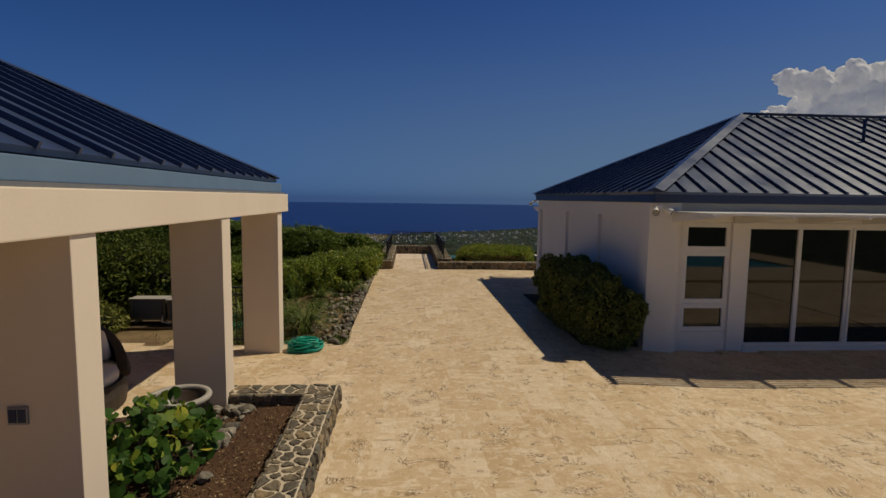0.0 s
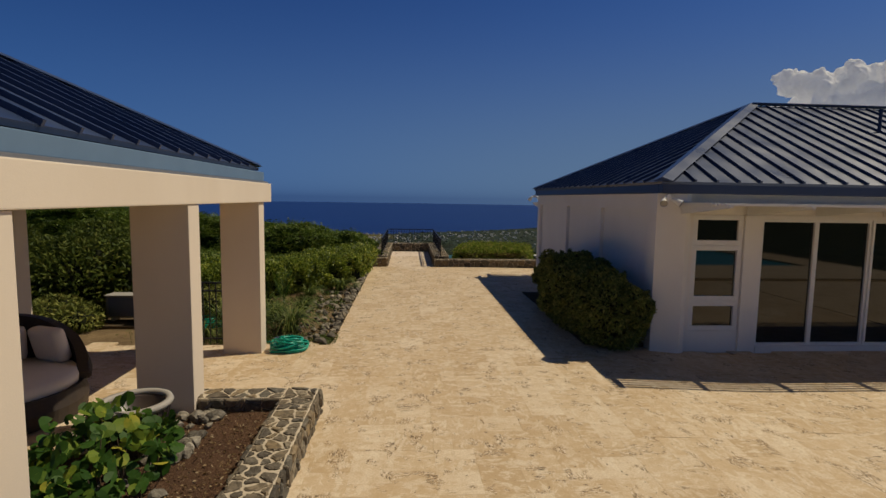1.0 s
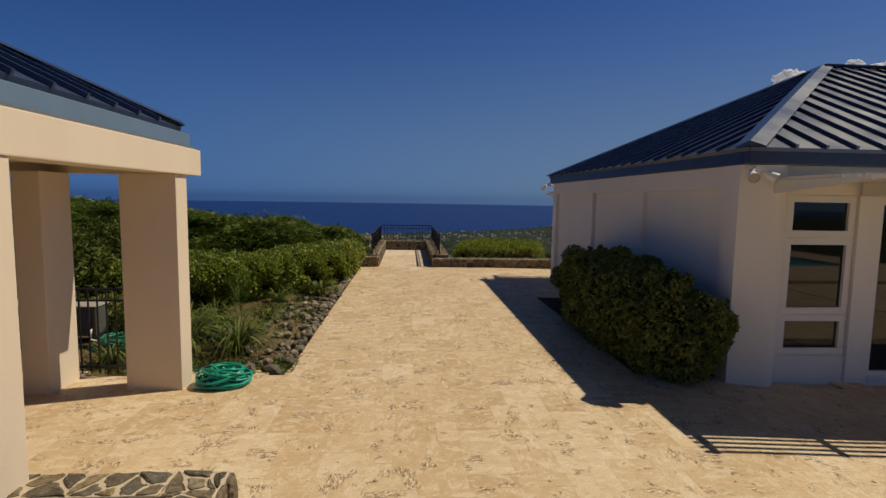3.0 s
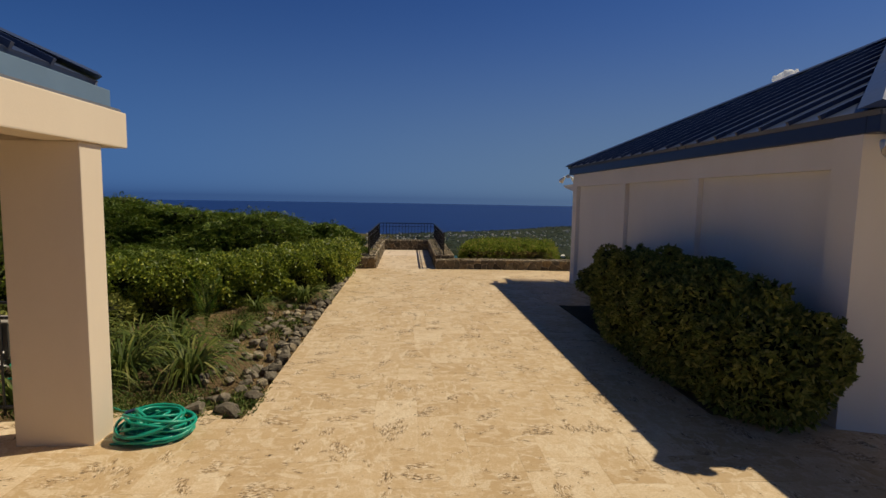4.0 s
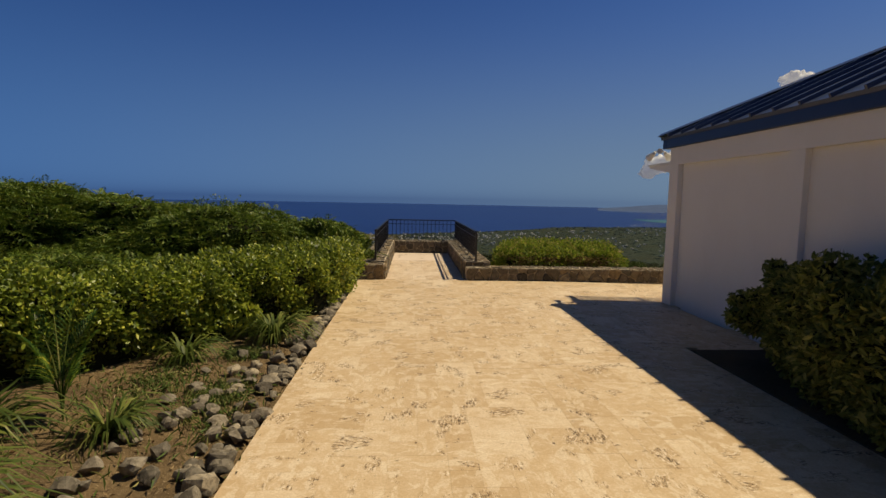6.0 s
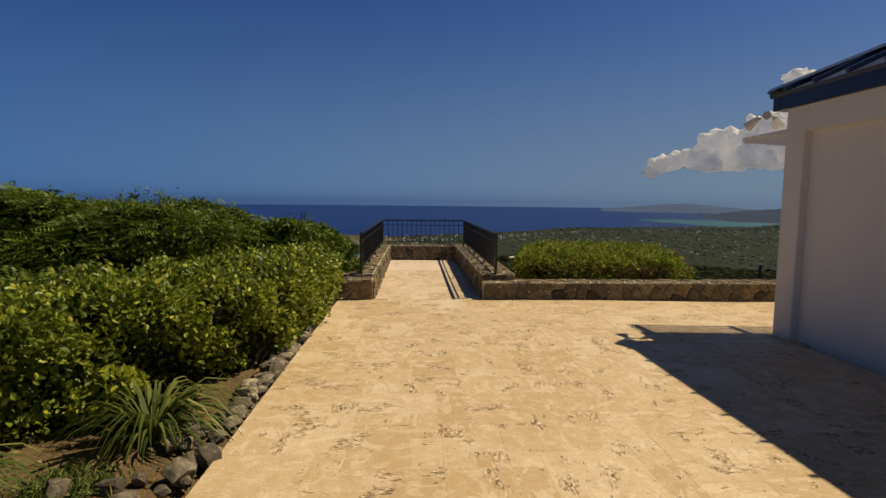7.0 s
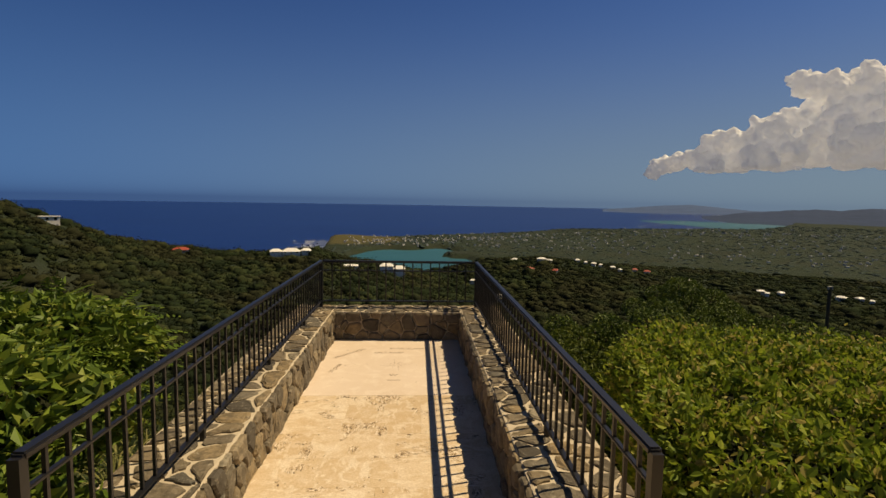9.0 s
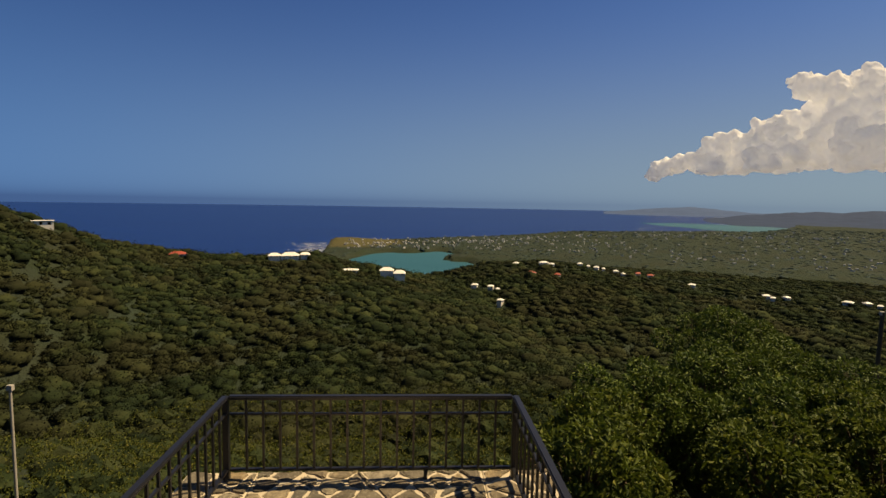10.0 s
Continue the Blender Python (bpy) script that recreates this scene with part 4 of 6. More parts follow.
    for name, lo, hi in (("fascia", (E0, F0, 2.715), (E1, F0 + 0.14, 2.885)), ("fascia", (E0, F1 - 0.14, 2.715), (E1, F1, 2.885)), ("fascia", (E0, F0 + 0.142, 2.715), (E0 + 0.14, F1 - 0.142, 2.885))):
        boxed(name, lo, hi, FASCIA, house, "dark blue metal fascia gutter", 0.012)
    boxed("soffit", (E0 + 0.142, F0 + 0.142, 2.742), (E1 - 0.01, F1 - 0.142, 2.77), STUCCO_HOUSE, house)
    a, b = (E0 - 0.03, F0 - 0.03, Z - 0.015), (E1, F0 - 0.03, Z - 0.015)
    p, q = (E0 + half, mid, ridge_z), (E1 - half, mid, ridge_z)
    c, d = (E1, F1 + 0.03, Z - 0.015), (E0 - 0.03, F1 + 0.03, Z - 0.015)
    roof = roof_panel("roof", house, (a, b, q, p), 0.58, 0.385, label="blue standing-seam metal roof")
    roof_panel("roof", house, (d, a, p), 0.3, 0.44, label="blue standing-seam metal roof")
    roof_panel("roof", house, (c, d, p, q), 0.5, 0.385, label="blue standing-seam metal roof")
    roof_panel("roof", house, (b, c, q), 0.3, 0.44, label="blue standing-seam metal roof")
    hip_cap(house, a, p)
    hip_cap(house, d, p)
    bm = bmesh.new()
    box(bm, (p[0], mid - 0.1, ridge_z + 0.03), (q[0], mid + 0.1, ridge_z + 0.075), 0.01)
    part("ridge_cap", bm, ROOF, house)
    vent = bmesh.new()
    bar(vent, (10.4, 12.6, Z + 1.2), (10.4, 12.6, Z + 1.75), 0.07, round_=12)
    bar(vent, (10.4, 12.6, Z + 1.72), (10.4, 12.6, Z + 1.78), 0.1, round_=12)
    part("vent_pipe", vent, FASCIA, house)
    awning(house, Y0 + 0.02, 8.68, 4.45, 16.7, 2.53)
    awning(house, Y1 - 0.02, 19.45, 4.17, 16.7, 2.45)
    settle(house)


def floodlight(at, turn, label):
    lamp = thing("floodlight", at, label, "floodlight", "eaves floodlights")
    bm = bmesh.new()
    bmesh.ops.create_cone(bm, cap_ends=True, segments=14, radius1=0.05, radius2=0.05, depth=0.025, matrix=pose(0, 0, 0.03, 90, 0, 0))
    part("mount", bm, WHITE, lamp)
    for sx in (-0.14, 0.14):
        bm = bmesh.new()
        m = pose(sx, -0.07, -0.05, -62, 0, 35 * (1 if sx > 0 else -1))
        bmesh.ops.create_cone(bm, cap_ends=False, segments=16, radius1=0.066, radius2=0.036, depth=0.14, matrix=m)
        bmesh.ops.create_cone(bm, cap_ends=True, segments=16, radius1=0.036, radius2=0.026, depth=0.05, matrix=m @ pose(0, 0, 0.095))
        head = part("lamp_head", bm, WHITE, lamp, smooth=True)
        bm = bmesh.new()
        bmesh.ops.create_cone(bm, cap_ends=True, segments=16, radius1=0.06, radius2=0.06, depth=0.01, matrix=m @ pose(0, 0, -0.055))
        part("lens", bm, GREY_METAL, head)
        part("arm", tube(bmesh.new(), [(0, 0, 0.03), (sx * 0.6, -0.03, 0.03), (sx, -0.06, -0.02)], 0.011, 6), WHITE, lamp)
    lamp.matrix_world = Matrix.Translation(at) @ pose(0, 0, 0, 0, 0, turn)


# ---- the pavilion ----
def build_pavilion():
    pav = thing("pavilion", (-5, 5, 0), "open cream stucco pavilion with a blue metal roof", "pavilion")
    boxed("beam", (-2.85, -6, 2.465), (-2.525, 10.475, 2.775), STUCCO, pav, bevel=0.012)
    boxed("beam", (-8.8, 10.25, 2.465), (-2.853, 10.475, 2.775), STUCCO, pav, bevel=0.012)
    boxed("beam", (-9.1, -6, 2.465), (-8.803, 10.475, 2.775), STUCCO, pav)
    for x0, y0 in ((-3.16, 4.36), (-3.15, 7.12), (-3.17, 9.84), (-3.16, 1.5), (-9.05, 9.84), (-9.05, 4.36), (-6.9, 9.84)):
        boxed("column", (x0, y0, -0.02), (x0 + 0.61, y0 + 0.29, 2.463), STUCCO, pav, bevel=0.008)
    boxed("column", (-4.22, 9.74, -0.02), (-3.93, 10.245, 2.463), STUCCO, pav, bevel=0.008)
    boxed("ceiling", (-8.8, -6, 2.56), (-2.86, 10.24, 2.60), STUCCO, pav)
    boxed("ledge", (-9.1, -6, 2.778), (-2.58, 10.49, 2.808), GREY_METAL, pav)
    boxed("gutter", (-2.76, -6, 2.81), (-2.63, 10.43, 2.965), GUTTER, pav, "grey-blue box gutter", 0.01)
    boxed("gutter", (-9, 10.30, 2.81), (-2.762, 10.43, 2.965), GUTTER, pav, "grey-blue box gutter", 0.01)
    Z, s = 3.03, 0.478
    a, b = (-2.70, 10.38, Z), (-2.70, -6.0, Z)
    half = 3.3
    p, q = (-2.70 - half, 10.38 - half, Z + half * s), (-2.70 - half, -6.0, Z + half * s)
    c, d = (-9.3, -6.0, Z), (-9.3, 10.38, Z)
    roof_panel("roof", pav, (a, b, q, p), 0.18, 0.42, label="dark blue standing-seam metal roof")
    roof_panel("roof", pav, (d, a, p), 0.2, 0.42, label="dark blue standing-seam metal roof")
    roof_panel("roof", pav, (c, d, p, q), 0.2, 0.42, label="dark blue standing-seam metal roof")
    hip_cap(pav, a, p, 0.12)
    boxed("under_eave", (-9.0, -6, 2.968), (-2.76, 10.32, 2.985), FASCIA, pav)
    settle(pav)
    plate = thing("wall_switch", (-2.94, 4.352, 1.245), "brushed metal double wall switch on a stucco column", "switch")
    part("plate", box(bmesh.new(), (-0.065, -0.012, -0.062), (0.065, 0.006, 0.062), 0.004), GREY_METAL, plate)
    for sx in (-0.03, 0.03):
        part("rocker", box(bmesh.new(), (sx - 0.024, -0.02, -0.045), (sx + 0.024, -0.010, 0.045), 0.004), FASCIA, plate)


# ---- planting ----
def shell_points(poly, z0, z1, density, jitter, top_wave=0.04):
    """Points and outward ways on the sides and top of a clipped hedge with that footprint."""
    poly = [np.array(p, float) for p in poly]
    pos, out = [], []
    area2 = sum(a[0] * b[1] - a[1] * b[0] for a, b in zip(poly, poly[1:] + poly[:1]))
    for a, b in zip(poly, poly[1:] + poly[:1]):
        e = b - a
        length = np.linalg.norm(e)
        n = int(length * (z1 - z0) * density)
        s, h = rng.random(n), rng.random(n)
        nrm = np.array([e[1], -e[0]]) / length * (1 if area2 > 0 else -1)
        p = a + e * s[:, None]
        bulge = 0.24 * np.minimum(h / 0.72, 1.0) - 0.14 + 0.07 * np.sin(p[:, 0] * 3.1 + p[:, 1] * 2.3) - 0.08 * (h > 0.9)
        p = p + nrm * bulge[:, None]
        pos.append(np.column_stack([p, z0 + (z1 - z0) * h]))
        out.append(np.tile([*nrm, 0.25], (n, 1)))
    lo, hi = np.min(poly, 0), np.max(poly, 0)
    n = int(np.prod(hi - lo) * density)
    p = lo + (hi - lo) * rng.random((n, 2))
    keep = np.zeros(n, bool)
    for a, b in zip(poly, poly[1:] + poly[:1]):
        cross = ((a[1] > p[:, 1]) != (b[1] > p[:, 1])) & (p[:, 0] < (b[0] - a[0]) * (p[:, 1] - a[1]) / (b[1] - a[1] + 1e-12) + a[0])
        keep ^= cross
    p = p[keep]
    pos.append(np.column_stack([p, z1 + top_wave * (np.sin(p[:, 0] * 2.2) * np.sin(p[:, 1] * 1.7) + 0.5 * np.sin(p[:, 0] * 5.3 + p[:, 1] * 4.1))]))
    out.append(np.tile([0, 0, 1.0], (len(p), 1)))
    pos, out = np.concatenate(pos), np.concatenate(out)
    # clusters stand proud of dark gaps
    lump = np.sin(pos[:, 0] * 8.3 + 2 * np.sin(pos[:, 2] * 7.1)) * np.sin(pos[:, 1] * 7.7 + 2 * np.sin(pos[:, 0] * 4.9)) + 0.7 * np.sin(pos[:, 2] * 9.7 + pos[:, 1] * 6.1 + pos[:, 0] * 5.3)
    # fewer leaves low on the sides, so the dark core shows as shade
    low = np.where(out[:, 2] < 0.5, np.clip((z1 - pos[:, 2]) / (z1 - z0), 0, 1), 0.0)
    keep = lump + rng.normal(0, 0.35, len(pos)) > -0.75 + 0.45 * low
    pos = pos + out * (0.065 * lump)[:, None]
    return (pos + rng.normal(0, jitter, pos.shape))[keep], out[keep]


def prism(poly, z0, z1, shrink=0.0):
    c = np.mean(np.array(poly, float), 0)
    bm = bmesh.new()
    pts = [c + (np.array(p) - c) * (1 - shrink / max(0.3, np.linalg.norm(np.array(p) - c))) for p in poly]
    low = [bm.verts.new((*p, z0)) for p in pts]
    top = [bm.verts.new((*p, z1)) for p in pts]
    bm.faces.new(low[::-1])
    bm.faces.new(top)
    for k in range(len(pts)):
        bm.faces.new((low[k], low[(k + 1) % len(pts)], top[(k + 1) % len(pts)], top[k]))
    bmesh.ops.recalc_face_normals(bm, faces=bm.faces)
    return bm


def hedge(name, poly, z0, z1, density, leaf, mat, label, jitter=0.055, ground=None):
    base = Vector((*np.mean(np.array(poly), 0), ground if ground is not None else z0))
    h = thing(name, base, label, "hedge")
    part("shade_core", prism(poly, (ground if ground is not None else z0) - 0.05, z1 - 0.10, 0.16), DARK_CORE, h)
    pos, out = shell_points(poly, z0, z1, density, jitter)
    v, f = leaf_soup(pos, out, leaf, width=0.52, spread=0.8, broad=True)
    soup("leaves", v, f, mat, h)
    return settle(h)


def blob_points(blobs, density):
    """Points on the upper and outer shell of a heap of ellipsoids (x, y, z, rx, ry, rz)."""
    pos, out = [], []
    for x, y, z, rx, ry, rz in blobs:
        n = int(4 * math.pi * ((rx * ry + rx * rz + ry * rz) / 3) * density)
        d = rng.normal(0, 1, (n, 3))
        d /= np.linalg.norm(d, axis=1, keepdims=True)
        p = np.array([x, y, z]) + d * np.array([rx, ry, rz]) * rng.uniform(0.80, 1.10, (n, 1))
        inside = np.zeros(n, bool)
        for bx, by, bz, ax, ay, az in blobs:
            inside |= (((p - [bx, by, bz]) / [ax, ay, az]) ** 2).sum(1) < 0.60
        pos.append(p[~inside])
        out.append(d[~inside])
    return np.concatenate(pos), np.concatenate(out)


def shrub(name, at, blobs, density, leaf, mat, label, category="shrub", stems=5, spread=0.8, width=0.45, ground=0.0, core=0.72):
    s = thing(name, (*at, ground), label, category)
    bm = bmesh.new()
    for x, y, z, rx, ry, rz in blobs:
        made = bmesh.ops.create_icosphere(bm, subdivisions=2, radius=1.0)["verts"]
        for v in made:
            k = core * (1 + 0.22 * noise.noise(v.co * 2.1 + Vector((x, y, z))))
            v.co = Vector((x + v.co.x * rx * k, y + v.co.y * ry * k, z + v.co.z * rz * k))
    part("shade_core", bm, DARK_CORE, s)
    bm = bmesh.new()
    for k in range(stems):
        x, y, z, rx, ry, rz = blobs[k % len(blobs)]
        foot = (at[0] + 0.35 * (x - at[0]) + 0.06 * k, at[1] + 0.35 * (y - at[1]), ground - 0.1)
        tube(bm, [foot, ((foot[0] + x) / 2 + 0.05, (foot[1] + y) / 2, (ground + z) / 2), (x, y, z)], [0.035, 0.025, 0.012], 6)
    part("stems", bm, BARK, s)
    pos, out = blob_points(blobs, density)
    v, f = leaf_soup(pos, out, leaf, spread=spread, width=width, broad=leaf < 0.1)
    soup("leaves", v, f, mat, s)
    return settle(s)


def heap(centre, size, count, seed, low=0.35):
    g = np.random.default_rng(seed)
    out = []
    for _ in range(count):
        a, b, c = g.uniform(-1, 1, 3)
        k = g.uniform(low, 0.62)
        out.append((centre[0] + a * size[0] * (1 - k * 0.5), centre[1] + b * size[1] * (1 - k * 0.5), centre[2] + c * size[2] * (1 - k) * 0.8, size[0] * k, size[1] * k, size[2] * k * 1.15))
    return out


def build_hedges():
    hedge("clipped_hedge", [(-1.52, 19.9), (-1.55, 17.7), (-2.40, 16.65), (-3.10, 15.5), (-3.5, 14.75), (-5.2, 13.7), (-9.5, 12.8), (-9.5, 14.0), (-5.5, 14.9), (-4.1, 15.5), (-3.25, 16.9), (-2.75, 18.6), (-1.75, 20.05)][::-1],
          0.03, 0.815, 4600, 0.056, HEDGE_LEAF, "clipped yellow-green leafy hedge along a stone-edged bed", ground=-0.1)
    hedge("clipped_hedge", [(1.74, 21.45), (4.4, 21.45), (5.1, 23.9), (3.0, 24.8), (2.2, 24.0)], -1.0, 0.545, 2600, 0.060, BROWN_HEDGE, "clipped green hedge with brown patches behind a stone wall", ground=-1.6)
    dry = bpy.data.objects["clipped_hedge.001"]
    n = 9500
    pos = np.column_stack([rng.uniform(1.8, 4.5, n), rng.normal(21.36, 0.06, n), 0.46 - 0.8 * rng.random(n)])
    pos = pos[np.sin(pos[:, 0] * 2.3 + 0.6) + rng.normal(0, 0.5, n) > -0.35]
    v, f = leaf_soup(pos, np.tile([0.1, -0.5, 0.6], (len(pos), 1)), 0.085, 0.1, 0.22, 0.6)
    soup("dry_growth", v, f, DRY_LEAF, dry, "browning leaves and twigs")
    settle(dry)
    bush = [(3.5, 10.45, 0.50, 0.58, 0.72, 0.66), (3.45, 11.2, 0.58, 0.62, 0.8, 0.70), (3.5, 12.1, 0.58, 0.62, 0.8, 0.72), (3.52, 13.0, 0.58, 0.60, 0.75, 0.72), (3.55, 13.7, 0.55, 0.52, 0.6, 0.70), (3.3, 11.9, 0.25, 0.45, 1.5, 0.4), (3.75, 10.1, 0.55, 0.3, 0.3, 0.35), (3.4, 12.6, 0.9, 0.35, 0.4, 0.36), (3.6, 11.6, 0.95, 0.3, 0.5, 0.3)]
    sprigs = [(3.65, 14.35, 0.55, 0.40, 0.5, 0.6), (3.7, 14.8, 0.55, 0.28, 0.34, 0.5)]
    tips = np.random.default_rng(23)
    for _ in range(26):
        q = tips.uniform(0.05, 0.13)
        sprigs.append((3.62 + tips.uniform(-0.3, 0.2), 14.9 + tips.uniform(-0.4, 0.28), tips.uniform(0.3, 1.1), q * 1.3, q * 1.3, q))
    g = np.random.default_rng(21)
    for _ in range(95):
        x, y, z, rx, ry, rz = bush[g.integers(9)]
        d = g.normal(0, 1, 3)
        d[2] = abs(d[2])
        d /= np.linalg.norm(d)
        k = g.uniform(0.06, 0.22)
        d *= g.uniform(0.95, 1.12)
        px = min(x + d[0] * rx, 4.08 - k)
        bush.append((px, y + d[1] * ry, max(0.15, z + d[2] * rz * 0.95), k, k, k))
    for _ in range(210):
        x, y, z, rx, ry, rz = bush[g.integers(9)]
        d = g.normal(0, 1, 3)
        d[2] = abs(d[2])
        d /= np.linalg.norm(d)
        q = g.uniform(0.035, 0.085)
        d *= g.uniform(1.06, 1.30)
        bush.append((min(x + d[0] * rx, 4.08 - q), y + d[1] * ry, max(0.2, z + d[2] * rz * 0.95), q, q, q * 1.2))
    bush += sprigs
    shrub("foundation_bush", (3.5, 12.2), bush, 1150, 0.076, BUSH_LEAF, "dark rounded bush in a bed against the house wall", "bush", 6, width=0.38, ground=0.005, core=0.6)
    for k, (x0, x1, y, z0, z1) in enumerate([(-2.5, -3.4, 22.6, 1.00, 1.06), (-3.5, -4.5, 22.4, 0.95, 0.92), (-4.3, -6.3, 21.8, 1.40, 1.24), (-5.8, -8.8, 22.2, 1.48, 1.66), (-8.4, -11.6, 21.4, 1.74, 2.0), (-11.2, -15.5, 20.4, 2.1, 2.45), (-5.4, -8.0, 19.8, 0.45, 0.6), (-8.6, -12.5, 18.0, 0.6, 0.8)]):
        g = np.random.default_rng(40 + k)
        blobs, sprays = [], []
        span = abs(x1 - x0)
        for u in np.arange(0.0, 1.0, 0.30 / span):
            x = x0 + (x1 - x0) * u
            top = z0 + (z1 - z0) * u + 0.06 * math.sin(x * 1.7 + k) + g.uniform(-0.05, 0.05)
            for row, drop in ((-1.0, 0.34), (-0.35, 0.10), (0.45, 0.0)):
                rz = g.uniform(0.24, 0.36)
                blobs.append((x + g.uniform(-0.25, 0.25), y + row + g.uniform(-0.25, 0.25), top - rz - drop * g.uniform(0.6, 1.3), g.uniform(0.7, 1.1), g.uniform(0.5, 0.75), rz))
                blobs.append((x + g.uniform(-0.25, 0.25), y + row, top - 0.62 - drop, 0.6, 0.5, 0.42))
            for drop in (0.95, 1.45):
                blobs.append((x, y - 1.0 + g.uniform(-0.2, 0.2), top - drop, 0.55, 0.5, 0.55))
            for _ in range(5):
                q = g.uniform(0.08, 0.2)
                blobs.append((x + g.uniform(-0.4, 0.4), y + g.uniform(-1.3, 0.6), top + g.uniform(-0.30, 0.02), q * 1.9, q * 1.9, q * 0.7))
            for _ in range(9):
                sx, sy, way = x + g.uniform(-0.4, 0.4), y + g.uniform(-1.2, 0.6), g.uniform(0, 2 * math.pi)
                reach, rise = g.uniform(0.12, 0.34), g.uniform(0.10, 0.26) * (1.8 if -5.0 < sx < -4.1 and k == 2 else 1.0)
                for j in range(12):
                    w = j / 11
                    sprays.append((sx + math.cos(way) * reach * w, sy + math.sin(way) * reach * w, top - 0.10 + rise * (1.5 * w - 0.6 * w * w)))
        s = shrub("garden_shrub", ((x0 + x1) / 2, y), blobs, 600 if k < 2 else 420, 0.115 if k < 2 else 0.11, SHRUB_LEAF, "tall loose green shrub with fine drooping sprays", "shrub", 6, 0.9, 0.46 if k < 2 else 0.36, -1.1, 0.62)
        sprays = np.array(sprays) + g.normal(0, 0.025, (len(sprays), 3))
        v, f = leaf_soup(sprays, np.tile([0, 0, 0.5], (len(sprays), 1)), 0.075, 0.3, 0.3, 0.9)
        soup("sprays", v, f, SHRUB_LEAF, s)
        pos, out = blob_points(blobs, 26 if k < 2 else 62)
        v, f = pinnate(pos, out, 0.30)
        soup("fronds", v, f, SHRUB_LEAF, s)
        settle(s)


def strap_plant(at, n, length, seed, label, mat=None):
    g = np.random.default_rng(seed)
    p = thing("strap_leaf_plant", at, label, "plant", "strap-leaved bed plants")
    verts, faces = [], []
    for k in range(n):
        a = g.uniform(0, 2 * math.pi)
        L, lift, w = length * g.uniform(0.6, 1.15), g.uniform(0.65, 1.5), g.uniform(0.008, 0.017)
        d, s = np.array([math.cos(a), math.sin(a), 0]), np.array([-math.sin(a), math.cos(a), 0])
        foot = d * g.uniform(0, 0.09)
        b = len(verts)
        for i, u in enumerate(np.linspace(0, 1, 6)):
            reach = L * (u * 0.35 + 0.45 * u * u)
            z = L * (lift * u - lift * 0.82 * u * u * u) * 0.85
            q = foot + d * reach + np.array([0, 0, max(z, 0.01)])
            ww = w * (1 - u ** 2.2) + 0.001
            verts += [q - s * ww, q + s * ww + np.array([0, 0, 0.004])]
            if i:
                faces.append((b + 2 * i - 2, b + 2 * i - 1, b + 2 * i + 1, b + 2 * i))
    soup("foliage", verts, faces, mat or STRAP_LEAF, p)
    return p


ROCKS = []


def rock_mesh(seed):
    g = np.random.default_rng(seed)
    bm = bmesh.new()
    bmesh.ops.create_icosphere(bm, subdivisions=2, radius=1.0)
    off = Vector(g.uniform(-20, 20, 3))
    for v in bm.verts:
        n = v.co.normalized()
        k = 1 + 0.42 * noise.noise(n * 1.3 + off) + 0.16 * noise.noise(n * 3.1 + off)
        v.co = Vector((n.x * k, n.y * k * 0.82, n.z * k * 0.66))
    for _ in range(9):
        c = Vector(g.normal(0, 1, 3)).normalized()
        cut = g.uniform(0.42, 0.62)
        for v in bm.verts:
            d = v.co.dot(c) - cut
            if d > 0:
                v.co -= c * d * 0.97
    mesh = bpy.data.meshes.new("rock")
    bm.to_mesh(mesh)
    bm.free()
    mesh.materials.append(ROCK)
    return mesh


def rock(x, y, z, r, g, label, group, pale=False, flat=0.85):
    if not ROCKS:
        ROCKS.extend(rock_mesh(200 + k) for k in range(9))
        for mesh in ROCKS[:9]:
            twin = mesh.copy()
            twin.materials[0] = PALE_ROCK
            ROCKS.append(twin)
    ob = new("rock", ROCKS[int(g.integers(9)) + (9 if pale else 0)])
    ob.matrix_world = Matrix.Translation((x, y, z)) @ pose(0, 0, 0, g.uniform(-20, 20), g.uniform(-20, 20), g.uniform(0, 360)) @ Matrix.Diagonal((r, r, r * flat, 1))
    return tagged(ob, label, "rock", group)


